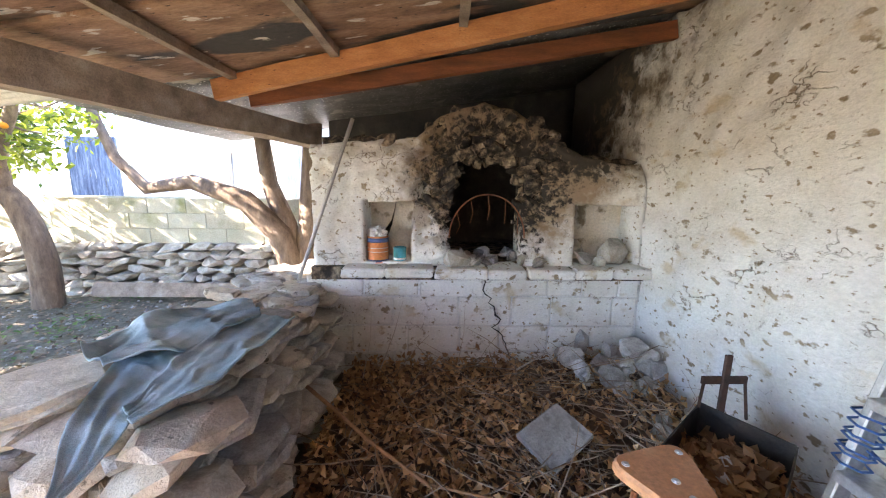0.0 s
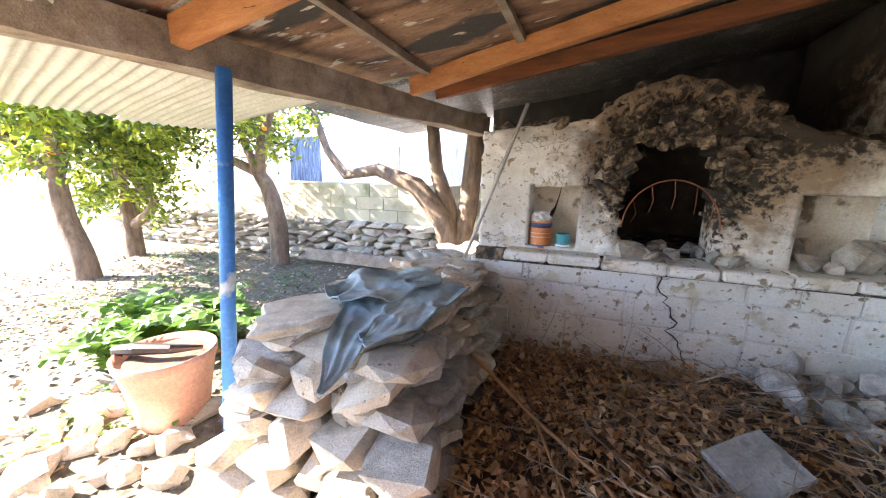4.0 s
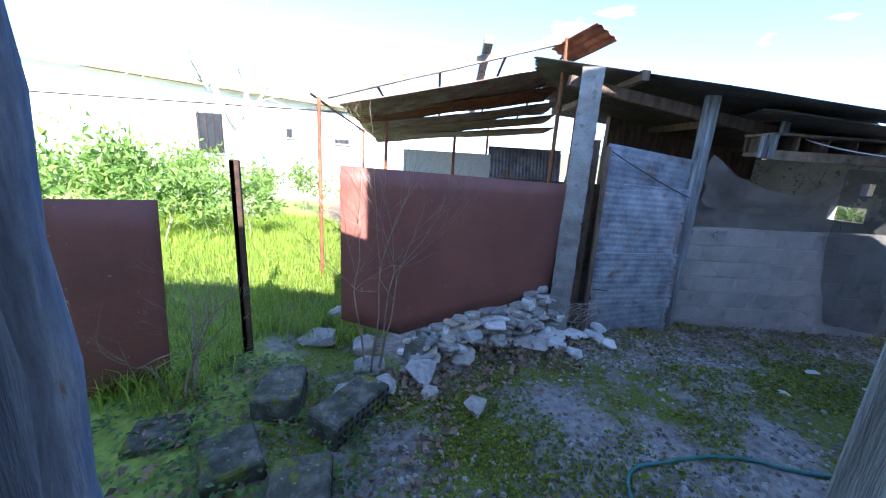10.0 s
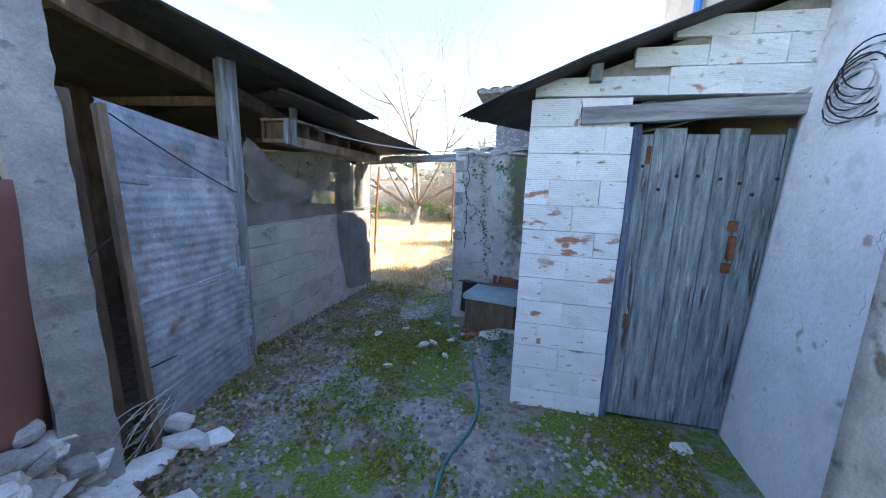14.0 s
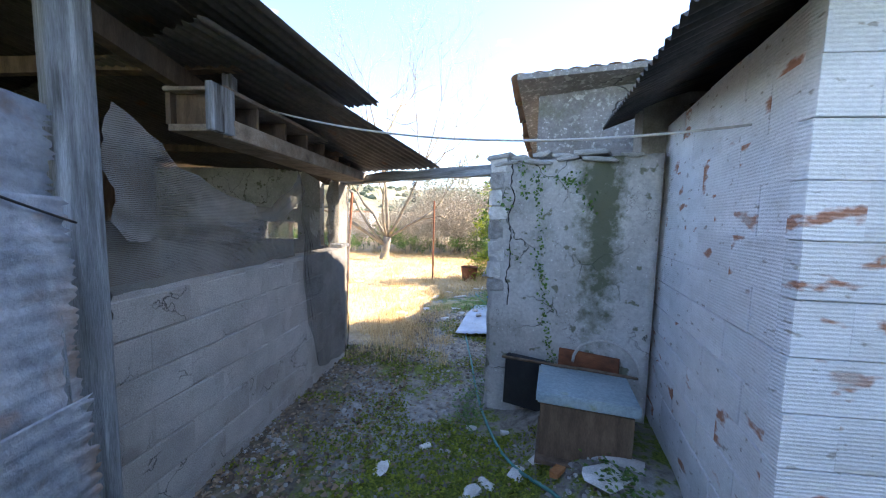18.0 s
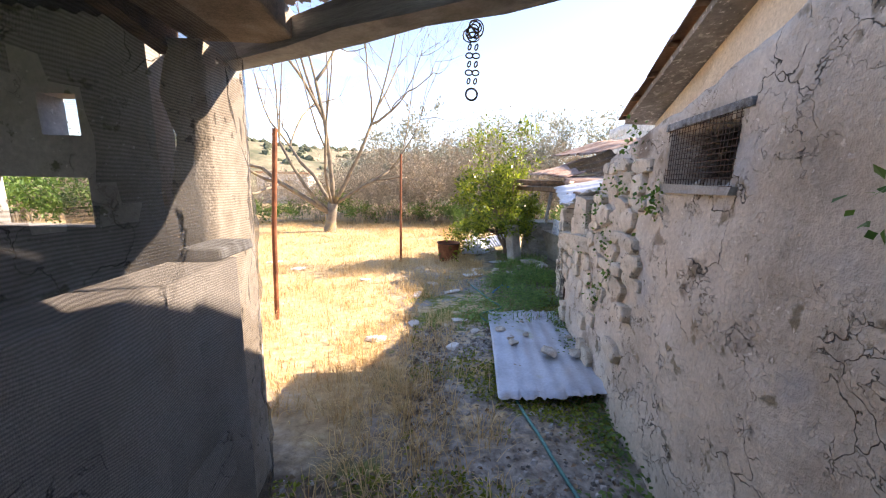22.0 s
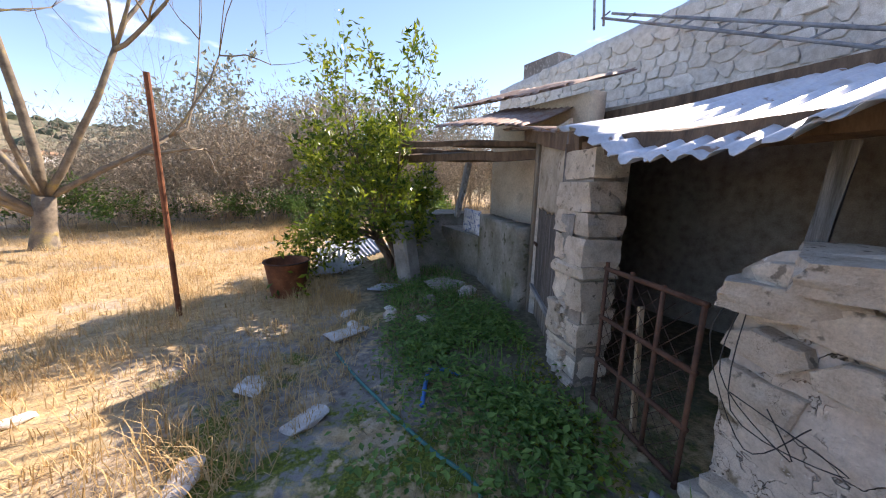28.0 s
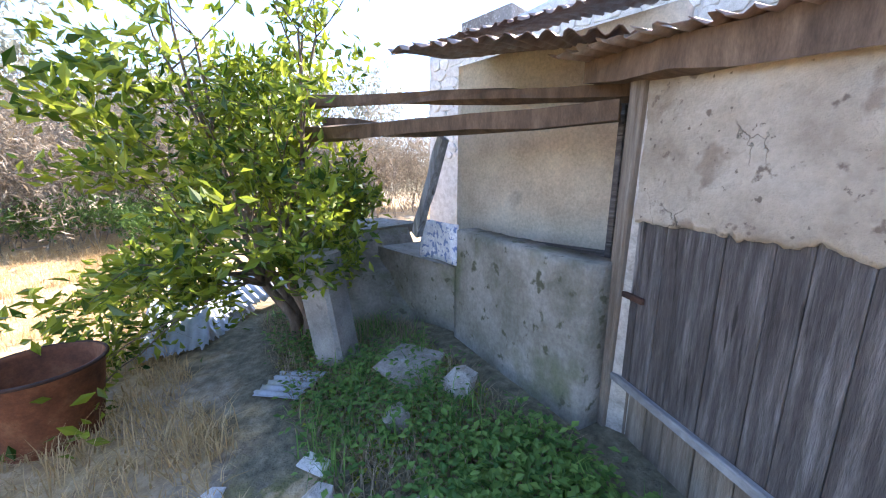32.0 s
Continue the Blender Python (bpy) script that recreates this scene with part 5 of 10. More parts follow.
# ---- tin lean-to with stone pier ----
def stone_pier():
    p = thing("stone_pier", "rough pier of squared pale limestone blocks", "pillar")
    m0 = Matrix.Translation((2.9, -9.94, 0)) @ Matrix.Rotation(-0.27, 4, "Z")
    def block(y0, y1, z0, z1, d0=0.06, d1=-0.2):
        q = m0 @ Vector(((d0 + d1) / 2 + rng.uniform(-0.018, 0.016), -0.2 + 0.37 * (y0 + y1) / 2 + 0.04 * ((z0 + z1) / 2 - 0.1), (z0 + z1) / 2))
        stone(p, q, (d0 - d1, 0.37 * (y1 - y0) - 0.004, z1 - z0 - 0.004), -0.27 + rng.uniform(-0.06, 0.06), M[rng.choice(("stone_lime", "stone_lime", "stone_pale"))], kind=rng.choice((32, 33, 34, 35, 36, 37, 38, 39, 13, 15)), tilt=0.055)
    # courses from the ground up: height, then the widths of its stones
    z = -0.68
    for h, cuts in ((0.14, (0.55, 0.45)), (0.15, (0.34, 0.18, 0.48)), (0.16, (0.5, 0.5)), (0.075, (0.98,)), (0.17, (0.46, 0.12, 0.42)), (0.09, (0.4, 0.16, 0.44)), (0.2, (0.5, 0.5)), (0.085, (1.0,)), (0.19, (0.36, 0.64)), (0.16, (1.0,)), (0.19, (0.97,)), (0.18, (0.96,))):
        y = rng.uniform(0, 0.03)
        for w in cuts:
            if w < 0.2:
                k = rng.uniform(0.42, 0.58)
                block(y, y + w, z, z + h * k), block(y + 0.01, y + w, z + h * k, z + h)
            else:
                block(y, y + w, z + rng.uniform(-0.01, 0.01), z + h + rng.uniform(-0.01, 0.01), 0.06 + rng.uniform(-0.02, 0.02))
            y += w
        z += h
    part("core", boxes((-0.18, 0.03, -0.18, 0.15, -0.62, 1.0), m=m0), M["mortar"], p)
    for k in range(26):
        zc = rng.uniform(-0.5, 0.45)
        stone(p, m0 @ Vector((0.035 + rng.uniform(-0.01, 0.012), rng.gauss(-0.02, 0.05), zc)), (0.08, rng.uniform(0.03, 0.075), rng.uniform(0.025, 0.06)), -0.27, M["stone_pale"], "chink_stone", rng.randrange(12), 0.3)
    ob = stone(p, m0 @ Vector((0.06, -0.01, 0.62)), (0.05, 0.17, 0.22), -0.27, M["concrete"], "mortar_patch", 5, 0.05)
    tagged(ob, "smeared grey cement patch")
    return p


stone_pier()


def plank_gate():
    d = thing("plank_gate", "tall dark plank door with flaking cream plaster above", "door")
    a, b = Vector((2.8, -10.15, 0)), Vector((2.25, -11.02, 0))
    m = quad_pose((a.x, a.y, 0), b - a, (0, 0, 1))
    ln = (b - a).length
    x = 0.0
    while x < ln - 0.03:
        w = min(rng.uniform(0.1, 0.17), ln - x)
        off = rng.uniform(-0.004, 0.004)
        part("plank", boxes((x + 0.002, x + w - 0.002, -0.16 + rng.uniform(-0.02, 0.0), 0.72, -0.02 + off, 0.012), bevel=0.004), M["wood_dark_plank"], d, "", False, m)
        part("low_board", boxes((x + 0.004, x + w - 0.003, -0.62 + rng.uniform(-0.02, 0.05), -0.15, -0.004 + off, 0.018), bevel=0.004), M["wood_low"], d, "bleached lower board", False, m)
        x += w
    part("rail", boxes((-0.02, ln, -0.175, -0.13, -0.055, -0.021), bevel=0.006, rough=0.004), M["wood_grey_x"], d, "grey cross rail", False, m)
    # plaster over the upper boards, its foot broken off unevenly
    bm = bmesh.new()
    nu, nv = 60, 26
    grid = [[bm.verts.new((ln * i / nu, (lo := 0.655 + 0.035 * noise.noise(Vector((i * 0.16, 1, 0))) + 0.02 * noise.noise(Vector((i * 0.6, 5, 0)))) + (1.34 - lo) * j / nv, -0.03 - 0.01 * noise.noise(Vector((i * 0.12, j * 0.2, 3))) - 0.004 * noise.noise(Vector((i * 0.5, j * 0.6, 8))))) for j in range(nv + 1)] for i in range(nu + 1)]
    for i in range(nu):
        for j in range(nv):
            bm.faces.new((grid[i][j], grid[i + 1][j], grid[i + 1][j + 1], grid[i][j + 1]))
    skin = bmesh.ops.extrude_face_region(bm, geom=list(bm.faces))
    for v in skin["geom"]:
        if isinstance(v, bmesh.types.BMVert):
            v.co.z = -0.014
    bmesh.ops.recalc_face_normals(bm, faces=bm.faces)
    part("plaster", bm, M["sheet_pale"], d, "flaking cream plaster", True, m)
    part("post", boxes((ln - 0.03, ln + 0.05, -0.7, 1.36, -0.07, 0.03), bevel=0.008, rough=0.006), M["wood_low"], d, "bleached brown door post", False, m @ Matrix.Rotation(0.015, 4, "Z"))
    part("post", boxes((-0.07, -0.01, -0.65, 1.3, -0.05, 0.04), bevel=0.006), M["wood_dark_plank"], d, "", False, m)
    part("latch", boxes((ln - 0.16, ln + 0.03, 0.28, 0.31, -0.045, -0.024), bevel=0.004), M["rust_dark"], d, "rusty iron latch bar", False, m)
    return d


M["wood_low"] = mat("wood_low", [(0.3, (0.12, 0.095, 0.07)), (0.5, (0.23, 0.185, 0.14)), (0.72, (0.36, 0.31, 0.25))], 3, 30, 0.88, 0.7, stretch=(9, 0.6, 9), vary=0.3, detail=9, piece=0.2)
M["sheet_pale"] = mat("sheet_pale", [(0.28, (0.27, 0.21, 0.15)), (0.45, (0.44, 0.37, 0.28)), (0.6, (0.55, 0.48, 0.38)), (0.78, (0.62, 0.57, 0.48))], 2.6, 45, 0.93, 0.8, detail=10, spots=[(5.0, 0.6, 0.66, (0.33, 0.26, 0.19)), (14, 0.62, 0.67, (0.22, 0.17, 0.13)), (1.5, 0.58, 0.7, (0.42, 0.33, 0.22)), (30, 0.66, 0.7, (0.2, 0.16, 0.12))], vary=0.14, cracks=((3.0, 0.008, 0.56, (0.28, 0.23, 0.17)),))
M["wood_dark_plank"] = mat("wood_dark_plank", [(0.3, (0.06, 0.05, 0.045)), (0.5, (0.125, 0.108, 0.098)), (0.62, (0.2, 0.18, 0.165)), (0.76, (0.33, 0.3, 0.28))], 3.6, 30, 0.88, 0.9, spots=[(2.4, 0.6, 0.7, (0.28, 0.26, 0.245)), (5, 0.62, 0.68, (0.05, 0.042, 0.037))], stretch=(9, 0.6, 9), vary=0.35, detail=9, piece=0.15)
plank_gate()


def lean_to():
    s = thing("lean_to", "collapsing tin lean-to on poles and old timber", "lean-to")
    east0, east1 = Vector((3.44, -8.15, 1.1)), Vector((3.14, -9.95, 1.1))
    up = Vector((-0.93, 0.12, 0.27)).normalized()
    d = (east1 - east0).normalized()
    eave = ((-7.4, 1.24), (-8.4, 1.2), (-8.72, 1.13), (-8.88, 1.04), (-9.05, 1.01), (-9.46, 1.0), (-9.7, 1.12), (-9.85, 1.19), (-10.4, 1.24))

    def eave_z(y):
        for (ya, za), (yb, zb) in zip(eave, eave[1:]):
            if y >= yb:
                return za + (zb - za) * (ya - y) / (ya - yb)
        return 1.24
    for k in (-1, 0, 1, 2):
        c = east0 + d * (0.3 + 0.6 * k) + up * 1.3
        bm = corrugated(0.68, 2.6, 0.12, 0.016, seed=81 + k, ragged=0.05, warp=0.04, rows=14)
        bm.transform(quad_pose(c + Vector((0, 0, 0.012 * (k % 2))), d, up))
        for v in bm.verts:
            # the eave sags over the opening and kicks up beside the pier
            v.co.z += (eave_z(v.co.y) - 1.1) * max(0.0, 1 - (v.co - east0).dot(up) / 1.6)
        part("roof_sheet", bm, M["galv_glare"], s, "galvanised roof sheet, sun glare painted into its pale colour", True)
    # rusty sheets towards the south, their edge rising
    flat, slant = Vector((-0.97, 0.05, 0.1)), Vector((-0.93, -0.25, 0.26))
    for k, (a, b) in enumerate((((2.98, -9.75, 1.25), (2.5, -11.2, 1.4)), ((2.6, -11.05, 1.42), (3.03, -12.1, 1.45)))):
        a, b = Vector(a), Vector(b)
        part("roof_sheet", corrugated((b - a).length, 1.6, 0.09, 0.014, seed=85 + k, ragged=0.1, warp=0.05, rows=12), M["galv_rusty"], s, "bent rusty roof sheet", True, quad_pose((a + b) / 2 + (flat if k == 0 else slant) * 0.8, b - a, flat if k == 0 else slant))
    part("roof_sheet", corrugated(2.2, 1.3, 0.1, 0.016, seed=88, ragged=0.12, warp=0.06, rows=12), M["galv_rusty"], s, "bent rusty roof sheet", True, quad_pose(Vector((1.35, -12.3, 2.12)), Vector((0.08, -1, 0.03)), up))
    # dark raised sheet over the opening to the north
    part("roof_sheet", corrugated(0.75, 0.95, 0.1, 0.012, seed=90, warp=0.05, rows=10), M["felt_black"], s, "dark sheet over the opening", True, quad_pose((3.24, -7.95, 1.4), (-0.96, 0.05, -0.3), (0.18, 0.95, 0.12)))
    beam("roof_beam", (2.9, -9.95, 1.17), (2.2, -11.3, 1.37), 0.1, 0.12, M["wood_brown"], "", parent=s, wob=0.015)
    beam("roof_beam", (3.0, -8.6, 1.14), (2.86, -10.1, 1.12), 0.09, 0.09, M["wood_brown"], "", parent=s, wob=0.015)
    beam("roof_beam", (1.4, -8.4, 1.7), (1.0, -13.0, 1.6), 0.1, 0.1, M["wood_brown"], "", parent=s)
    beam("roof_beam", (2.2, -11.15, 1.17), (2.8, -13.5, 1.2), 0.09, 0.1, M["wood_brown"], "", parent=s, wob=0.018)
    beam("roof_beam", (2.05, -11.15, 1.28), (3.0, -12.9, 1.36), 0.06, 0.07, M["wood_brown"], "", parent=s, wob=0.018)
    beam("brace", (1.3, -12.9, 1.3), (2.7, -13.3, 1.28), 0.08, 0.08, M["wood_brown"], "", parent=s, wob=0.012)
    beam("stall_post", (2.72, -8.95, -0.6), (2.7, -8.85, 1.1), 0.07, 0.07, M["wood_grey"], "", parent=s)
    beam("brace", (2.3, -12.6, 0.4), (2.35, -12.25, 1.12), 0.06, 0.07, M["wood_grey"], "", parent=s)
    part("back_wall", boxes((0.9, 1.1, -13.0, -8.0, -0.7, 1.75)), M["stone"], s)
    part("side_wall", boxes((1.1, 2.9, -8.15, -8.0, -0.7, 1.6)), M["stone"], s)
    part("lintel_wall", boxes((1.1, 2.3, -11.06, -10.9, -0.7, 1.4)), M["stone"], s)
    part("inner_wall", rough_wall((1.35, -11.1), (1.35, -12.9), -0.7, 1.86, 0.18, 0.07, 0.02, 3, seed=41), M["sand_render"], s, "", True)
    for k in range(5):
        part("back_board", boxes((1.42 + 0.13 * k, 1.52 + 0.13 * k, -11.22, -11.19, 0.3, 1.3 - 0.05 * (k % 3)), bevel=0.004, rough=0.008), M["wood_dark_plank"], s)
    part("pen_shelf", boxes((1.4, 1.9, -12.2, -11.2, 0.3, 0.34), bevel=0.006, rough=0.008), M["wood_dark_plank"], s)
    return s


M["galv_rusty"] = mat("galv_rusty", [(0.3, (0.2, 0.09, 0.05)), (0.55, (0.36, 0.27, 0.22)), (0.8, (0.5, 0.48, 0.45))], 3.5, 40, 0.65, 0.15, metal=0.35)
lean_to()
M["pen_render"] = mat("pen_render", [(0.28, (0.1, 0.095, 0.07)), (0.45, (0.2, 0.19, 0.15)), (0.62, (0.32, 0.3, 0.26)), (0.8, (0.42, 0.4, 0.36))], 2.2, 38, 0.95, 0.8, spots=[(1.8, 0.56, 0.68, (0.14, 0.15, 0.08)), (10, 0.62, 0.68, (0.1, 0.1, 0.06))], vary=0.25, detail=9)
low = thing("pen_wall", "low mossy cement-rendered pen wall", "wall", kind="structure")
part("wall_piece", rough_wall((2.24, -11.06), (1.86, -12.36), -0.8, 0.44, 0.2, 0.05, 0.022, 5, seed=21), M["pen_render"], low, "", True)
part("block", boxes((1.35, 2.0, -13.6, -12.4, -0.75, 0.1), rough=0.04), M["pen_render"], low)
part("slab", boxes((1.3, 2.45, -14.6, -13.78, 0.2, 0.29), rough=0.03), M["pen_render"], low, "cracked concrete slab")
bm = bmesh.new()
vs = [bm.verts.new(p) for p in ((2.68, -13.2, -0.76), (1.75, -12.68, -0.76), (1.5, -13.75, 0.27), (2.4, -13.8, 0.27))]
bm.faces.new(vs)
bmesh.ops.subdivide_edges(bm, edges=list(bm.edges), cuts=9, use_grid_fill=True)
up_ = bmesh.ops.extrude_face_region(bm, geom=list(bm.faces))
for v in up_["geom"]:
    if isinstance(v, bmesh.types.BMVert):
        v.co += Vector((0.03, -0.08, -0.09))
for v in bm.verts:
    v.co += Vector((0.03, 0.04, 0.04)) * noise.noise(v.co * 3.5)
bmesh.ops.recalc_face_normals(bm, faces=bm.faces)
solid("fallen_slab", bm, M["pen_render"], "cracked dark concrete slab sloping up beside the post", "slab")
solid("concrete_post", boxes((-0.12, 0.12, -0.13, 0.13, 0, 1.02), bevel=0.025, rough=0.016, m=Matrix.Translation((2.9, -12.82, -0.68)) @ Euler((0.1, 0.09, 0.5)).to_matrix().to_4x4()), M["concrete"], "short worn concrete post in the weeds", "post")


# ---- poles in the field ----
for x, y, z1, lean, r in ((6.97, -9.05, 1.85, -0.12, 0.03), (5.65, -13.05, 1.9, 0.0, 0.028), (11.7, -15.2, 1.5, 0.02, 0.028), (12.5, -11.0, 1.6, 0.0, 0.028)):
    bm = bmesh.new()
    z0 = height(x, y) - 0.05
    tube(bm, [(x, y, z0), (x + lean * 0.3, y, z0 + (z1 - z0) * 0.5), (x + lean, y, z1)], r, 10)
    solid("iron_pole", bm, M["rust"], "rust-orange iron pole standing in dry grass", "pole", "rusty poles")


def barrel():
    b = thing("rusty_bucket", "rusty round metal tub standing in dry grass", "bucket")
    bm = bmesh.new()
    m = Matrix.Translation((4.48, -13.35, height(4.48, -13.35) - 0.01))
    prof = [(0.0, 0.0), (0.2, 0.0), (0.215, 0.02), (0.275, 0.46), (0.285, 0.47), (0.285, 0.49), (0.268, 0.49), (0.26, 0.46), (0.21, 0.16), (0.0, 0.15)]
    lathe(bm, prof, 28)
    part("tub", bm, M["rust"], b, "", True, m)
    bm = bmesh.new()
    tube(bm, [(0.286 * math.cos(k * math.pi / 16), 0.286 * math.sin(k * math.pi / 16), 0.485) for k in range(33)], 0.011, 6)
    part("rim", bm, M["rust_dark"], b, "rolled dark rim", True, m)
    return b


def lathe(bm, prof, n=24):
    """A turned body from a profile of (radius, height)."""
    rings = []
    for r, z in prof:
        rings.append([bm.verts.new((r * math.cos(2 * math.pi * k / n), r * math.sin(2 * math.pi * k / n), z)) for k in range(n)] if r > 1e-6 else [bm.verts.new((0, 0, z))])
    for a, b in zip(rings, rings[1:]):
        for k in range(n):
            q = [a[k % len(a)], a[(k + 1) % len(a)], b[(k + 1) % len(b)], b[k % len(b)]]
            q = list(dict.fromkeys(q))
            if len(q) > 2:
                bm.faces.new(q)
    bmesh.ops.recalc_face_normals(bm, faces=bm.faces)


barrel()

M["roof_moss"] = mat("roof_moss", [(0.3, (0.2, 0.135, 0.085)), (0.6, (0.35, 0.27, 0.18)), (0.8, (0.45, 0.39, 0.29))], 3, 40, 0.85, 0.3, metal=0.1)
# ---- north-east: open shelter with a rusty roof, far house ----
def open_shelter():
    s = thing("open_shelter", "open shelter of rusty poles and old roof sheets", "shelter")
    corners = [(5.9, 1.75, 2.2), (5.75, -1.35, 2.82), (10.0, 2.4, 2.25), (10.2, -1.6, 2.6)]
    for x, y, z in ((6.6, 1.5, 2.25), (7.6, 0.75, 2.1), (6.3, -1.55, 3.05), (8.6, -0.4, 2.0), (9.6, 1.5, 2.1), (9.9, -1.2, 2.4), (6.6, -1.9, 2.4)):
        bm = bmesh.new()
        rod(bm, (x, y, -0.4), (x, y, z), 0.028)
        part("pole", bm, M["rust"], s)
    beam("edge_beam", (6.45, 1.35, 2.26), (6.4, -1.75, 3.12), 0.07, 0.08, M["wood_beam"], "", parent=s)
    beam("edge_beam", (9.8, 1.8, 2.1), (9.9, -1.7, 2.45), 0.07, 0.08, M["wood_grey"], "", parent=s)
    for k in range(5):
        y = 1.55 - 0.8 * k
        z = 2.36 + 0.19 * k
        bm = bmesh.new()
        rod(bm, (6.45, y, z - 0.1), (9.85, y - 0.05, z - 0.3 - 0.1 * k), 0.018)
        part("purlin", bm, M["rust_dark"], s)
    beam("purlin", (6.2, -0.6, 2.95), (9.8, -0.75, 2.35), 0.1, 0.1, M["wood_grey"], "", parent=s)
    for k in range(5):
        x = 6.85 + 0.68 * k
        slope = 0.225 - 0.03 * k
        part("roof_sheet", corrugated(0.8, 2.9 + 0.22 * k, 0.1, 0.012, seed=110 + k, ragged=0.04, warp=0.035, rows=10), M[("galv_rusty", "rust", "galv_rusty", "roof_moss", "roof_moss")[k]], s, "rusty roof sheet", True, quad_pose((x, -0.2 - 0.1 * k, 2.44 - 0.075 * k + 0.02 * (k % 2)), (1, 0, -0.09), (0, -1, slope)))
    part("roof_sheet", corrugated(0.34, 0.75, 0.1, 0.01, seed=120, warp=0.04), M["rust"], s, "loose orange sheet", True, quad_pose((6.25, -1.72, 2.98), (0.3, -0.9, -0.35), (1, 0.3, -0.1)))
    part("white_board", boxes((9.2, 9.25, -1.2, 0.6, 1.1, 1.75)), M["house_white"], s, "white board leaning at the back")
    part("tin_low", corrugated(1.6, 1.3, 0.076, 0.01, seed=121), M["galv"], s, "", True, quad_pose((9.5, -2.0, 1.3), (0, 1, 0), (0.2, 0, 1)))
    beam("brace", (5.95, -1.65, 1.35), (6.25, -2.0, 2.2), 0.06, 0.08, M["wood_brown"], "", parent=s)
    return s


open_shelter()


def far_house():
    h = thing("far_house", "long low whitewashed house across the grass", "house")
    part("wall", boxes((15.0, 20, 1.5, 14.0, -0.6, 3.05)), M["house_white"], h)
    bm = bmesh.new()
    vs = [bm.verts.new(p) for p in ((14.7, 1.2, 2.95), (14.7, 14.3, 4.15), (20, 14.3, 4.6), (20, 1.2, 3.6))]
    bm.faces.new(vs)
    r = bmesh.ops.extrude_face_region(bm, geom=list(bm.faces))
    for v in r["geom"]:
        if isinstance(v, bmesh.types.BMVert):
            v.co.z += 0.12
    bmesh.ops.recalc_face_normals(bm, faces=bm.faces)
    part("roof", bm, M["tile_roof"], h)
    bm = bmesh.new()
    vs = [bm.verts.new(p) for p in ((15.0, 1.5, 3.0), (15.0, 14.0, 3.0), (15.0, 14.0, 4.1), (15.0, 1.5, 3.02))]
    bm.faces.new(vs)
    part("upper_wall", bm, M["house_white"], h)
    for y0, y1, z0, z1 in ((7.4, 8.4, 1.3, 2.75), (5.0, 5.3, 2.0, 2.4), (3.0, 3.6, 1.9, 2.15)):
        w = part("window", boxes((14.93, 14.99, y0, y1, z0, z1)), M["wood_grey"], h)
        part("pane", boxes((14.92, 14.928, y0 + 0.06, y1 - 0.06, z0 + 0.06, z1 - 0.06)), M["black_plastic"], w)
        if y1 - y0 > 0.8:
            for k in range(4):
                part("bar", boxes((14.89, 14.91, y0 + 0.1 + 0.25 * k, y0 + 0.12 + 0.25 * k, z0, z1)), M["rust_dark"], w)
    return h


far_house()


# ---- garden: house beyond the block wall, tin canopy, post ----
def garden_house():
    h = thing("garden_house", "white rendered house beyond the garden wall", "house")
    for dims in ((-7.8, -3.8, 9.6, 9.9, -0.5, 4.5), (-3.2, 2.5, 8.0, 8.3, -0.5, 4.5), (-14, -9.2, 8.5, 9.0, -0.5, 4.5)):
        part("wall", boxes(dims), M["house_white"], h)
    d = part("door", boxes((-9.2, -8.0, 9.4, 9.5, -0.3, 2.6)), M["wood_blue"], h, "blue-grey metal door")
    part("window", boxes((-3.15, -2.55, 7.9, 7.98, 1.0, 2.9)), M["wood_blue"], h, "dark blue shutter")
    part("window", boxes((-5.9, -5.2, 9.5, 9.58, 0.9, 2.3)), M["wood_grey"], h)
    return h


garden_house()
part_canopy = thing("tin_canopy", "pale corrugated canopy beside the shelter", "canopy")
for k in range(3):
    part("canopy_sheet", corrugated(0.8, 2.0, 0.076, 0.011, seed=130 + k, rows=6), M["canopy"], part_canopy, "", True, quad_pose((-3.0, 0.55 + 0.76 * k, 1.93 + 0.005 * (k % 2)), (0.25, 0.97, 0), (-1, 0.25, -0.06)))
solid("blue_post", (lambda b: (rod(b, (-1.815, 1.05, -0.02), (-1.785, 1.2, 1.9), 0.036, n=14), b)[1])(bmesh.new()), M["blue_paint"], "blue-painted iron pipe post holding the shelter", "post", smooth=True)

# ---- trees and shrubs ----
def spline(ctrl, n=8):
    out = []
    c = [Vector(p) for p in ctrl]
    for i in range(len(c) - 1):
        p0, p1, p2, p3 = c[max(i - 1, 0)], c[i], c[i + 1], c[min(i + 2, len(c) - 1)]
        for k in range(n):
            t = k / n
            out.append(0.5 * (2 * p1 + (p2 - p0) * t + (2 * p0 - 5 * p1 + 4 * p2 - p3) * t * t + (3 * p1 - p0 - 3 * p2 + p3) * t ** 3))
    out.append(c[-1])
    return out


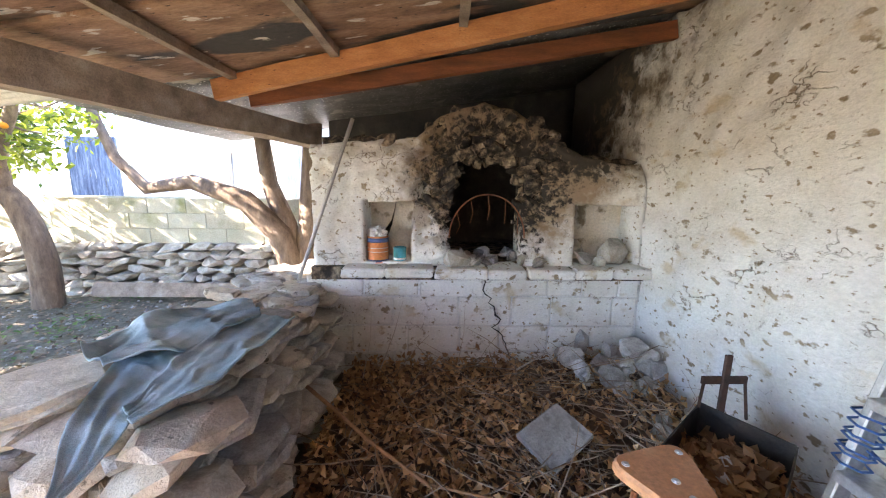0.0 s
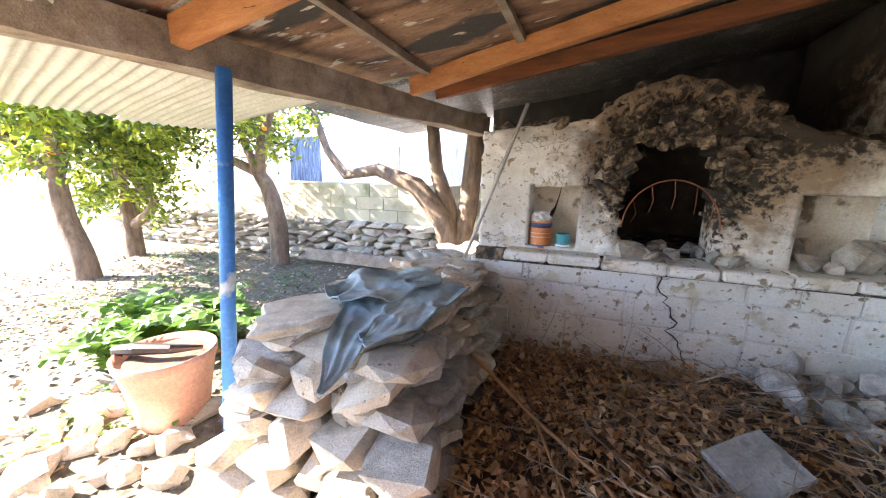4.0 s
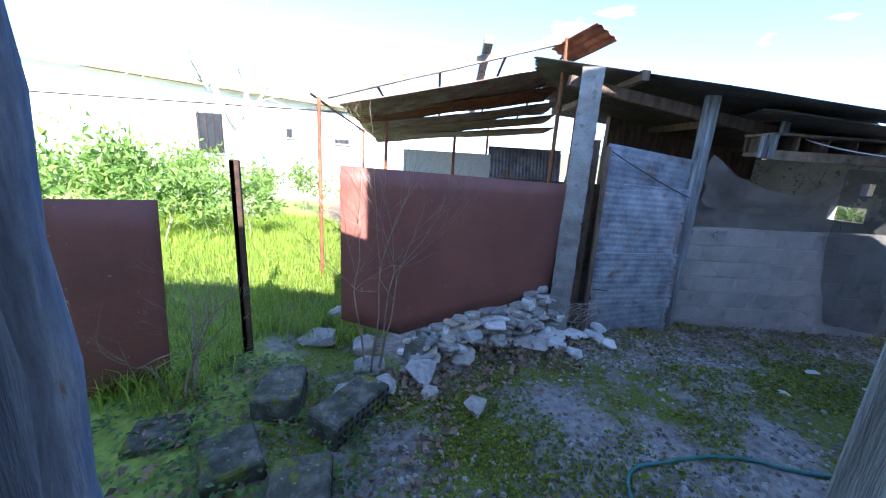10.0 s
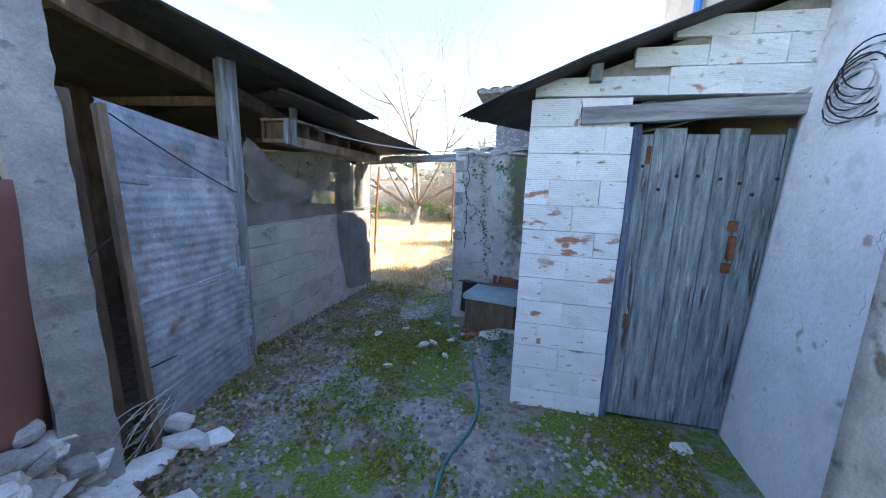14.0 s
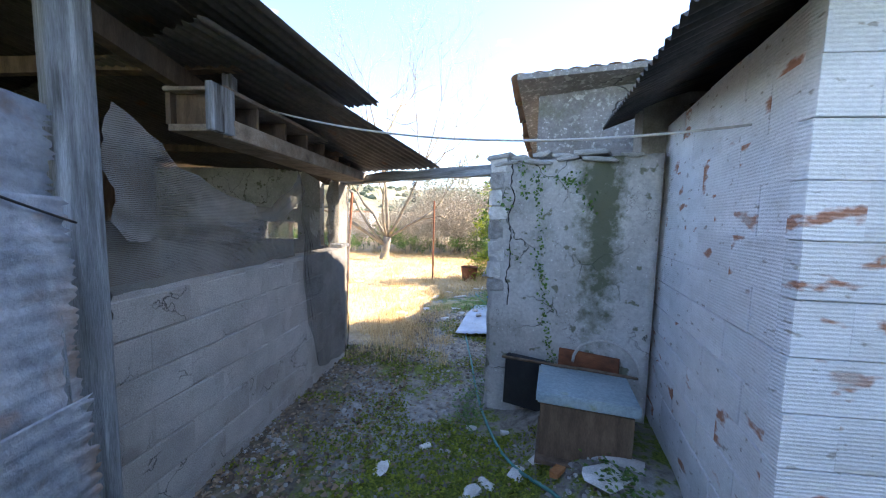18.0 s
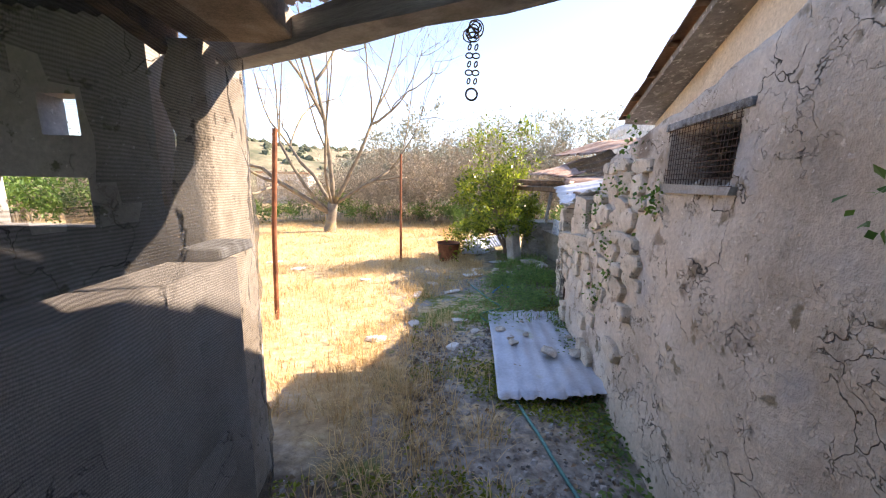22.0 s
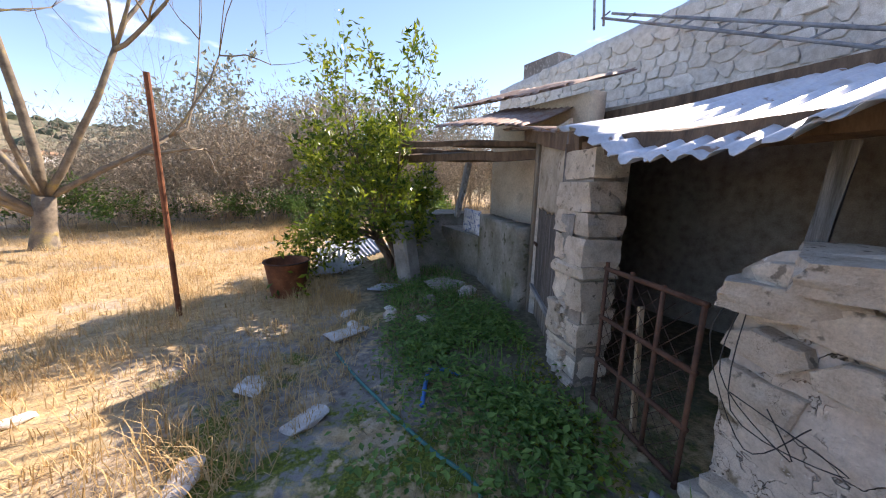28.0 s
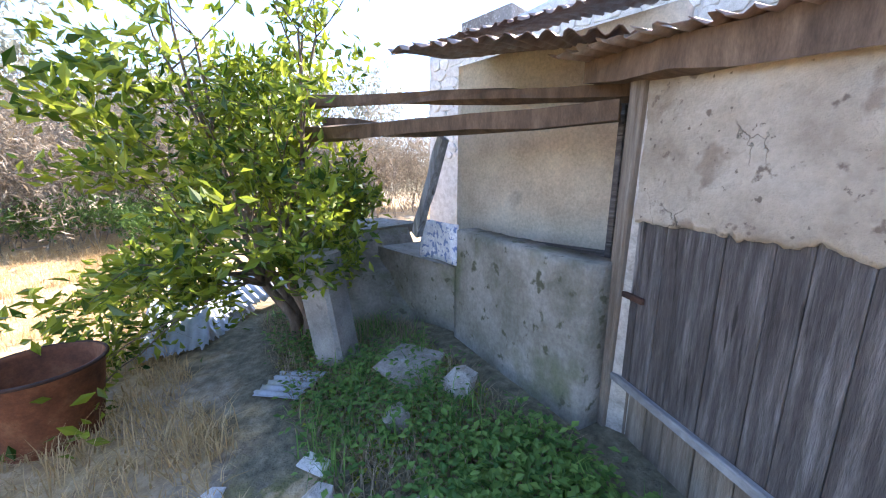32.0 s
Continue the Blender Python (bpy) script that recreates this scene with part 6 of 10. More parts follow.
def grow(bm, r, p, d, length, rad, depth, tips, bend=0.25, split=(2, 3), shrink=0.72, up=0.1, segs=4, sides=6):
    """One limb and what grows from it; the ends of the twigs go into tips."""
    pts, rads = [Vector(p)], [rad]
    d = Vector(d).normalized()
    for k in range(segs):
        d = (d + Vector((r.gauss(0, bend), r.gauss(0, bend), r.gauss(0, bend) + up)) * 0.5).normalized()
        pts.append(pts[-1] + d * (length / segs))
        rads.append(rad * (1 - 0.42 * (k + 1) / segs))
    tube(bm, pts, rads, sides if depth > 1 else 4 if depth > 0 else 3)
    if depth <= 1:
        tips.extend(zip(pts[1:], [d] * segs))
    if depth == 0:
        return
    for k in range(r.randint(*split)):
        q = r.choice((-1, -1, -2)) if k else -1
        nd = (d + Vector((r.gauss(0, 1), r.gauss(0, 1), r.gauss(0, 0.8) + up)) * 0.62).normalized()
        grow(bm, r, pts[q], nd, length * shrink * r.uniform(0.8, 1.15), rads[q] * 0.72, depth - 1, tips, bend, split, shrink, up, segs, sides)


def leaf(bm, p, d, size, r, width=0.45, fold=0.25):
    """A folded leaf of four triangles."""
    d = Vector(d).normalized()
    s = d.orthogonal().normalized()
    s.rotate(Matrix.Rotation(r.uniform(0, 6.28), 3, d))
    n = d.cross(s)
    a, m, t = p, p + d * size * 0.5 - n * size * 0.05, p + d * size - n * size * 0.12
    le, ri = m + s * size * width * 0.5 + n * size * fold * 0.5, m - s * size * width * 0.5 + n * size * fold * 0.5
    va, vm, vt, vl, vr = (bm.verts.new(q) for q in (a, m, t, le, ri))
    bm.faces.new((va, vm, vl)), bm.faces.new((vm, vt, vl)), bm.faces.new((va, vr, vm)), bm.faces.new((vm, vr, vt))


def leaves_on(tips, r, count, size, spread, width=0.45, droop=0.0):
    bm = bmesh.new()
    for _ in range(count):
        p, d = r.choice(tips)
        q = p + Vector((r.gauss(0, spread), r.gauss(0, spread), r.gauss(0, spread)))
        dd = Vector((r.gauss(0, 1), r.gauss(0, 1), r.gauss(0.3 - droop, 0.8))) + d * 0.6
        leaf(bm, q, dd, size * r.uniform(0.6, 1.25), r, width)
    return bm


def bare_tree():
    t = thing("bare_tree", "leafless spreading tree with lichen-yellow limbs in dry grass", "tree")
    r = random.Random(31)
    bm = bmesh.new()
    tips = []
    x, y = 8.75, -18.6
    z = height(x, y) - 0.1
    tube(bm, [(x, y, z), (x + 0.05, y, z + 0.12), (x, y - 0.05, z + 0.6), (x - 0.1, y, z + 1.2)], [0.34, 0.24, 0.19, 0.18], 12)
    part("trunk", bm, M["bark_pale"], t, "short stout grey trunk", True)
    bm = bmesh.new()
    for d, ln, rad in (((-0.1, 0, 1), 3.0, 0.11), ((0.85, 0.1, 0.4), 2.8, 0.1), ((-0.6, 0.35, 0.75), 2.7, 0.085), ((0.5, -0.5, 0.8), 2.8, 0.085), ((0.9, 0.4, 0.75), 2.8, 0.075), ((0.2, 0.6, 0.7), 2.5, 0.065), ((-0.85, 0.1, 0.55), 2.5, 0.07)):
        grow(bm, r, (x - 0.08, y, z + (0.75 if d[0] > 0.6 else 1.1)), d, ln, rad, 6, tips, 0.3, (2, 4), 0.72, 0.13)
    for v in bm.verts:
        v.co.z = z + 0.75 + (v.co.z - z - 0.75) * (1.0 + 0.5 * smooth01(0.0, 4.0, v.co.z - z - 0.75))
    part("crown", bm, M["bark_pale"], t, "bare branching limbs", True)
    return t


bare_tree()


def lemon_tree():
    t = thing("lemon_tree", "bushy lemon tree with glossy yellow-green leaves", "tree")
    r = random.Random(15)
    x, y = 2.95, -13.42
    base = Vector((x, y, height(x, y) - 0.05))
    side = -0.72
    tips = []
    for k in range(4):
        bm = bmesh.new()
        a = 1.57 * k + r.uniform(-0.3, 0.3)
        fork = base + Vector((0.14 * math.cos(a) + 0.12, 0.14 * math.sin(a) - 0.1, 0.6))
        tube(bm, [base + Vector((0.05 * math.cos(a), 0.05 * math.sin(a), 0)), base + Vector((0.09 * math.cos(a), 0.09 * math.sin(a), 0.3)), fork], [0.05, 0.042, 0.036], 8)
        for e, ln in ((0.45, 0.34), (0.95, 0.56), (1.4, 0.82)):
            for da in (-0.5, 0.4):
                b = a + da + r.uniform(-0.2, 0.2)
                k2 = 1.0 + 0.45 * math.cos(b - side) * (1.4 - e)
                grow(bm, r, fork, (math.cos(b) * math.cos(e), math.sin(b) * math.cos(e), math.sin(e)), ln * k2, 0.02, 3, tips, 0.2, (2, 3), 0.7, 0.05)
        if k < 2:
            b = side + 0.4 if k else side + 2.9
            q = fork + Vector((0.42 * math.cos(b), 0.42 * math.sin(b), 1.0))
            tube(bm, [fork, q], [0.03, 0.02], 7)
            for _ in range(3):
                grow(bm, r, q, (0.3 * math.cos(b) + r.uniform(-0.25, 0.25), 0.3 * math.sin(b) + r.uniform(-0.25, 0.25), 1), 0.85, 0.014, 2, tips, 0.12, (2, 2), 0.72, 0.2)
        part("trunk", bm, M["bark"], t, "", True)
    for k in range(8):
        bm = bmesh.new()
        b = side + r.uniform(-0.3, 1.5)
        grow(bm, r, base + Vector((0.1, -0.1, 0.65)), (math.cos(b), math.sin(b), 0.22), 0.72, 0.016, 3, tips, 0.2, (2, 2), 0.72, -0.07)
        part("low_branch", bm, M["bark"], t, "", True)
    part("crown", leaves_on(tips, r, 11500, 0.1, 0.072, 0.42, 0.15), M["citrus"], t, "glossy yellow-green leaves")
    return t


lemon_tree()


def orange_tree(trunk, limbs, seed, count):
    """An old orange tree: a bent trunk, bent limbs, and leaves on the twigs that grow from their upper halves."""
    t = thing("orange_tree", "orange tree with bent brown trunk beside the wall", "tree", "garden trees")
    r = random.Random(seed)
    tips = []
    bm = bmesh.new()
    pts = spline(trunk, 5)
    tube(bm, pts, [0.15 - 0.05 * k / (len(pts) - 1) + (0.05 if k == 0 else 0) for k in range(len(pts))], 12)
    part("trunk", bm, M["bark"], t, "", True)
    for limb in limbs:
        bm = bmesh.new()
        pts = spline(limb, 5)
        tube(bm, pts, [0.085 - 0.05 * k / (len(pts) - 1) for k in range(len(pts))], 9)
        for k in range(len(pts) // 2, len(pts)):
            for _ in range(2):
                grow(bm, r, pts[k], (r.gauss(0, 1), r.gauss(0, 1), r.uniform(-0.3, 0.9)), r.uniform(0.3, 0.55), 0.014, 2, tips, 0.25, (2, 3), 0.7, 0.0, 3, 5)
        part("limb", bm, M["bark"], t, "", True)
    part("crown", leaves_on(tips, r, count, 0.115, 0.09, 0.45, 0.5), M["citrus"], t, "glossy yellow-green leaves")
    return t


orange_tree([(-4.62, 4.2, -0.1), (-4.56, 4.18, 0.56), (-4.66, 4.15, 1.14), (-4.83, 4.13, 1.42)], [[(-4.83, 4.13, 1.42), (-5.25, 4.1, 1.58), (-5.49, 4.1, 1.68), (-5.52, 4.1, 2.0), (-5.8, 3.9, 2.6)], [(-4.83, 4.13, 1.42), (-4.93, 4.1, 1.66), (-5.07, 4.1, 2.0), (-5.0, 4.0, 2.7)], [(-4.8, 4.13, 1.4), (-4.6, 4.0, 1.85), (-4.3, 3.9, 2.2), (-4.1, 3.8, 2.6)]], 8, 4200)
orange_tree([(-7.2, 3.6, -0.1), (-7.19, 3.6, 0.5), (-7.2, 3.58, 1.02)], [[(-7.19, 3.6, 0.5), (-6.78, 3.6, 0.7), (-6.52, 3.6, 0.92), (-6.62, 3.55, 1.15), (-7.21, 3.5, 1.46), (-8.2, 3.4, 1.85)], [(-7.2, 3.58, 1.0), (-7.34, 3.5, 1.4), (-7.2, 3.4, 2.1), (-6.7, 3.3, 2.5)], [(-7.2, 3.58, 1.0), (-6.9, 3.4, 1.6), (-6.3, 3.3, 1.95), (-5.9, 3.3, 2.1)]], 9, 7000)
orange_tree([(-6.2, 2.5, -0.1), (-6.28, 2.5, 0.33), (-6.5, 2.5, 0.82), (-6.54, 2.5, 1.31)], [[(-6.54, 2.5, 1.3), (-6.3, 2.4, 1.7), (-5.8, 2.3, 2.0), (-5.3, 2.2, 2.2)], [(-6.54, 2.5, 1.3), (-6.8, 2.2, 1.8), (-6.9, 1.8, 2.4)], [(-6.54, 2.5, 1.3), (-6.7, 2.8, 1.9), (-6.4, 3.0, 2.6)]], 10, 7000)


def old_trunk():
    t = thing("gnarled_tree", "old brown tree trunk with a low side branch", "tree")
    bm = bmesh.new()
    tube(bm, [(-1.75, 4.3, -0.1), (-1.65, 4.25, 0.4), (-1.8, 4.2, 0.9), (-2.15, 4.15, 1.3), (-2.7, 4.1, 1.5), (-3.2, 4.1, 1.42), (-3.5, 4.1, 1.75), (-3.7, 4.1, 2.3)], [0.2, 0.16, 0.15, 0.12, 0.085, 0.07, 0.055, 0.045], 10)
    tube(bm, [(-1.7, 4.25, 0.5), (-1.75, 4.3, 1.0), (-1.95, 4.35, 1.5), (-2.0, 4.3, 2.2)], [0.13, 0.12, 0.1, 0.08], 10)
    tube(bm, [(-1.62, 4.28, 0.3), (-1.5, 4.35, 1.0), (-1.45, 4.4, 1.7), (-1.4, 4.4, 2.4)], [0.14, 0.13, 0.12, 0.1], 10)
    part("trunk", bm, M["bark"], t, "", True)
    return t


old_trunk()


def shrub_mesh(seed, hgt, wid, twigs, material, thick=0.012, leafy=0, leaf_m=None, leaf_size=0.1, leaf_w=0.45, spread=0.12):
    r = random.Random(seed)
    bm = bmesh.new()
    tips = []
    for k in range(twigs):
        a, q = r.uniform(0, 6.28), math.sqrt(r.random()) * wid * 0.5
        p = Vector((math.cos(a) * q, math.sin(a) * q, 0))
        grow(bm, r, p, (math.cos(a) * 0.35 * q / wid * 2, math.sin(a) * 0.35 * q / wid * 2, 1), hgt * r.uniform(0.35, 0.6), thick * r.uniform(0.8, 1.6), 3, tips, 0.22, (2, 3), 0.66, 0.12, 3, 3)
    me = mesh_of(bm, "shrub")
    me.materials.append(material)
    lm = None
    if leafy:
        lm = mesh_of(leaves_on(tips, r, leafy, leaf_size, spread, leaf_w), "leaves")
        lm.materials.append(leaf_m)
    return me, lm


M["olive"] = leaf_mat("olive", (0.2, 0.21, 0.15), (0.42, 0.43, 0.35), 0.6, 0.2)
thickets = [shrub_mesh(200 + k, 3.6, 2.8, 22, M["thicket"], 0.014, 5200, M["thicket_leaf"], 0.17, 0.1, 0.16) for k in range(3)]
olives = [shrub_mesh(210 + k, 4.4, 3.2, 11, M["thicket"], 0.03, 2600, M["olive"], 0.2) for k in range(2)]
dark_greens = [shrub_mesh(230 + k, 0.9, 1.7, 9, M["thicket"], 0.008, 1300, M["weed"], 0.12) for k in range(2)]
greens = [shrub_mesh(220 + k, 1.0, 1.6, 8, M["thicket"], 0.008, 1100, M["bush"], 0.13) for k in range(2)]


def plant(kind, x, y, s, name, label, category, group, seed):
    t = thing(name, label, category, group, Matrix.LocRotScale((x, y, height(x, y) - (0.75 * s if name == "thicket_bush" else 0.05)), Euler((0, 0, seed * 1.7)), Vector((s, s, s * (0.9 + 0.2 * (seed % 3) / 2)))))
    me, lm = kind
    tagged(part("limb_mass", me, None, t), kind="stuff")
    if lm:
        tagged(part("foliage", lm, None, t), kind="stuff")
    return t


k = 0
for row, (y0, sc, dx) in enumerate(((-22.6, 0.95, 1.5), (-25.0, 1.2, 1.8), (-28.5, 1.5, 2.4))):
    x = -8.0 + row
    while x < 26:
        yy = y0 + rng.uniform(-0.8, 0.8) + (0.12 * (x - 8) if x > 12 else 0)
        if not (9.5 < x < 15.5 and row < 3 and rng.random() < 0.6):
            plant(thickets[k % 3], x, yy, sc * rng.uniform(0.75, 1.15) * (1 - 0.42 * smooth01(7, 13, x)), "thicket_bush", "tangled leafless grey-brown bush behind the field", "bush", "thicket", k)
        x += dx * rng.uniform(0.7, 1.2)
        k += 1
for x, y, s in ((1.5, -27, 1.1), (4.5, -27.5, 1.15), (-3, -24, 1.0), (8, -28, 1.05), (-1, -31, 1.3), (20, -29, 0.8), (25, -24, 0.95), (28, -19, 1.0), (30, -15, 1.0), (24, -33, 0.9)):
    plant(olives[k % 2], x, y, s, "olive_tree", "silvery grey-green olive tree behind the thicket", "tree", "olive trees", k)
    k += 1
for x, y, s in ((2.5, -21.5, 1.0), (4.0, -21.2, 0.9), (5.5, -21.8, 1.0), (7.2, -22, 0.8), (0.8, -21, 1.0), (17.5, -19.5, 1.5), (19, -17.5, 1.6), (21, -15, 1.6), (-0.8, -20, 1.0), (8.3, -21.6, 1.0), (9.8, -21.9, 1.2), (11.5, -21.3, 1.0), (13.2, -20.8, 1.1), (15.2, -20.2, 1.2), (1.8, -20.6, 0.8), (3.2, -20.5, 0.8), (22, -20, 2.2), (25, -17, 2.4)):
    plant(dark_greens[k % 2], x, y, s, "green_shrub", "low dark green shrub at the edge of the field", "bush", "field shrubs", k)
    k += 1
for x, y, s in ((7.5, 5.5, 1.2), (9, 6.5, 1.3), (10.5, 4.8, 1.2), (8.6, 4.2, 1.0), (11.5, 7.5, 1.3), (12.5, 5.5, 1.1), (6.5, 6.8, 1.1), (12, 3.2, 1.0), (10, 8.5, 1.2), (13.5, 8.5, 1.3)):
    plant(greens[k % 2], x, y, s, "green_bush", "sunlit bright green weed bush before the white house", "bush", "grass bushes", k)
    k += 1


# ---- far off: white-stemmed tree, small house, hill ----
M["bark_white"] = mat("bark_white", [(0.3, (0.42, 0.38, 0.33)), (0.6, (0.66, 0.63, 0.58)), (0.8, (0.74, 0.72, 0.68))], 4, 50, 0.92, 0.5)
def white_tree(x, y):
    t = thing("bare_tree", "tall leafless tree with a pale whitewashed trunk", "tree")
    r = random.Random(44)
    z = height(x, y)
    bm = bmesh.new()
    tips = []
    fork = Vector((x - 0.1, y + 0.15, z + 2.1))
    tube(bm, [(x, y, z - 0.1), (x + 0.05, y, z + 0.9), fork], [0.2, 0.16, 0.14], 10)
    for k in range(6):
        a = 1.05 * k + r.uniform(-0.3, 0.3)
        grow(bm, r, fork, (math.cos(a) * 0.6, math.sin(a) * 0.6, r.uniform(0.7, 1.3)), 1.3, 0.06, 5, tips, 0.22, (2, 3), 0.72, 0.08)
    part("trunk", bm, M["bark_white"], t, "", True)
    return t


white_tree(11.6, 5.0)


def small_far_house():
    h = thing("far_cottage", "small pale cottage behind the dry field", "house")
    part("wall", boxes((15.0, 19.2, -38.5, -35.5, -1.0, 1.75)), M["house_white"], h)
    part("roof", boxes((14.8, 19.4, -38.7, -35.3, 1.75, 1.9)), M["tile_roof"], h)
    part("window", boxes((16.3, 17.0, -35.5, -35.45, 0.3, 1.2)), M["black_plastic"], h)
    part("door", boxes((17.9, 18.6, -35.5, -35.45, -0.9, 1.1)), M["wood_grey"], h)
    return h


small_far_house()
M["hill"] = mat("hill", [(0.35, (0.09, 0.1, 0.055)), (0.5, (0.2, 0.18, 0.11)), (0.65, (0.34, 0.28, 0.18))], 0.09, 1.2, 0.95, 0.0, vary=0.3)
bm = bmesh.new()
bmesh.ops.create_grid(bm, x_segments=50, y_segments=24, size=1.0)
for v in bm.verts:
    x, y = 75 + v.co.x * 150, -165 + v.co.y * 60
    k = max(0.0, 1 - v.co.x ** 2) * max(0.0, 1 - v.co.y ** 2)
    v.co = Vector((x, y, -1.5 + k * (19 + 9 * noise.noise(Vector((x * 0.015, y * 0.015, 0))) + 1.6 * noise.noise(Vector((x * 0.2, y * 0.2, 3))))))
tagged(part("backdrop_hill", bm, M["hill"], None, "", True), "low scrubby hill on the horizon", "hill", kind="structure")
hc = bmesh.new()
for k in range(420):
    r_ = random.Random(k)
    x, y = 75 + r_.uniform(-130, 130), -165 + r_.uniform(-20, 58)
    u, w = (x - 75) / 150, (y + 165) / 60
    z = -1.5 + max(0, 1 - u * u) * max(0, 1 - w * w) * (19 + 9 * noise.noise(Vector((x * 0.015, y * 0.015, 0))))
    res = bmesh.ops.create_icosphere(hc, subdivisions=1, radius=r_.uniform(0.8, 2.0), matrix=Matrix.Translation((x, y, z)))
    for v in res["verts"]:
        v.co += Vector((r_.uniform(-0.4, 0.4), r_.uniform(-0.4, 0.4), r_.uniform(-0.3, 0.3)))
M["olive_far"] = mat("olive_far", [(0.35, (0.05, 0.065, 0.035)), (0.65, (0.13, 0.14, 0.09))], 1.2, 6, 0.95, 0.0)
solid("far_trees", hc, M["olive_far"], "far olive trees dotting the hill", "trees", kind="stuff")

# ---- the oven ----
def oven_front():
    """The front of the oven as one thick crust with niches and the broken mouth."""
    o = thing("bread_oven", "ruined domed stone bread oven with two niches", "oven")
    step = 0.03

    def top(x):
        pts = ((-0.95, 1.78), (-0.12, 1.84), (0.0, 1.95), (0.15, 2.04), (0.4, 2.1), (0.6, 2.06), (0.8, 1.95), (0.98, 1.82), (1.2, 1.72), (1.4, 1.68), (1.66, 1.66))
        for (a, za), (b, zb) in zip(pts, pts[1:]):
            if x <= b:
                return za + (zb - za) * (x - a) / (b - a)
        return 1.6

    def inside(x, z):
        if -0.5 < x < -0.15 and 0.9 < z < 1.37:
            return True
        if 1.12 < x < 1.63 and 0.88 < z < 1.36:
            return True
        cx, w = 0.43, 0.29
        if z < 1.15 and abs(x - cx) < w and z > 0.88:
            return True
        if 1.15 <= z < 1.86:
            k = (z - 1.15) / 0.71
            wl = 0.29 - 0.05 * k - 0.16 * k ** 4 + 0.03 * noise.noise(Vector((z * 7, 1, 0)))
            wr = 0.29 + 0.02 * math.sin(k * 3) - 0.2 * k ** 3 + 0.03 * noise.noise(Vector((z * 7, 9, 0)))
            return -wl < x - cx < wr
        return False
    bm = bmesh.new()
    nx, nz = round(2.56 / step), round(1.35 / step)
    front, back = {}, {}
    for i in range(nx + 1):
        x = -0.9 + 2.56 * i / nx
        zt = top(x) + 0.02 * noise.noise(Vector((x * 9, 0, 0)))
        for j in range(nz + 1):
            z = 0.84 + (zt - 0.84) * j / nz
            p = Vector((x, 0, z))
            dome = max(0.0, 1 - math.hypot((x - 0.42) / 0.75, (z - 1.45) / 0.75))
            rag = 0.014 + 0.1 * smooth01(0.05, 0.4, dome) + 0.045 * smooth01(1.45, 1.7, z)
            k = rag * (noise.noise(p * 7) + 0.7 * noise.noise(p * 17) + 0.4 * noise.noise(p * 37))
            y = 2.68 + k + 0.1 * smooth01(0.1, 0.5, dome) - 0.0
            if z > zt - 0.12:
                y += 0.5 * (z - zt + 0.12)
            front[i, j] = bm.verts.new((x + 0.3 * k, y, z + 0.3 * k))
            back[i, j] = bm.verts.new((x, 3.05 if x > -0.2 else 3.1, z))
    keep = {(i, j) for i in range(nx) for j in range(nz) if not inside(*(lambda c: (c.x, c.z))((front[i, j].co + front[i + 1, j + 1].co) / 2))}
    mi = {}
    for i, j in keep:
        f = bm.faces.new((front[i, j], front[i + 1, j], front[i + 1, j + 1], front[i, j + 1]))
        c = f.calc_center_median()
        dome = max(0.0, 1 - math.hypot((c.x - 0.45) / 0.72, (c.z - 1.55) / 0.62)) + 0.12 * noise.noise(c * 5)
        for di, dj, p, q in ((-1, 0, (i, j), (i, j + 1)), (1, 0, (i + 1, j + 1), (i + 1, j)), (0, -1, (i + 1, j), (i, j)), (0, 1, (i, j + 1), (i + 1, j + 1))):
            if (i + di, j + dj) not in keep:
                g = bm.faces.new((front[p], front[q], back[q], back[p]))
                g.material_index = f.material_index
    bmesh.ops.delete(bm, geom=[v for v in bm.verts if not v.link_faces], context="VERTS")
    bmesh.ops.recalc_face_normals(bm, faces=bm.faces)
    me = mesh_of(bm, "front", True)
    me.materials.append(M["oven_skin"])
    part("front", me, None, o, "crumbling whitewashed front with charred stones")
    # backs of the niches and floor of the hearth
    part("niche_back", boxes((-0.56, -0.1, 3.0, 3.06, 0.84, 1.42)), M["plaster_old"], o)
    part("niche_back", boxes((1.08, 1.66, 2.98, 3.04, 0.84, 1.42)), M["plaster_old"], o)
    part("hearth", boxes((-0.9, 1.66, 2.6, 3.9, 0.78, 0.875)), M["char_stone"], o, "ash-grey hearth floor")
    # the chamber
    bm = bmesh.new()
    bmesh.ops.create_uvsphere(bm, u_segments=32, v_segments=20, radius=1.0)
    bmesh.ops.delete(bm, geom=[v for v in bm.verts if v.co.z < -0.05 or (v.co.y < -0.62 and abs(v.co.x) < 0.8)], context="VERTS")
    for v in bm.verts:
        v.co = Vector((0.43 + 0.72 * v.co.x, 3.55 + 0.72 * v.co.y, 0.88 + 1.08 * max(0, v.co.z))) + Vector(v.co) * 0.02 * noise.noise(v.co * 6)
    part("chamber", bm, M["soot"], o, "soot-blackened inside of the dome", True)
    bm = bmesh.new()
    bmesh.ops.create_uvsphere(bm, u_segments=40, v_segments=26, radius=1.0)
    bmesh.ops.delete(bm, geom=[v for v in bm.verts if v.co.z < -0.05 or v.co.y < -0.66], context="VERTS")
    for v in bm.verts:
        v.co = Vector((0.4 + 0.95 * v.co.x, 3.5 + 0.95 * v.co.y, 0.88 + 1.2 * max(0, v.co.z))) + Vector(v.co) * 0.06 * noise.noise(v.co * 5)
    part("dome", bm, M["char_stone"], o, "domed rubble top of the oven", True)
    return o


OVEN = oven_front()


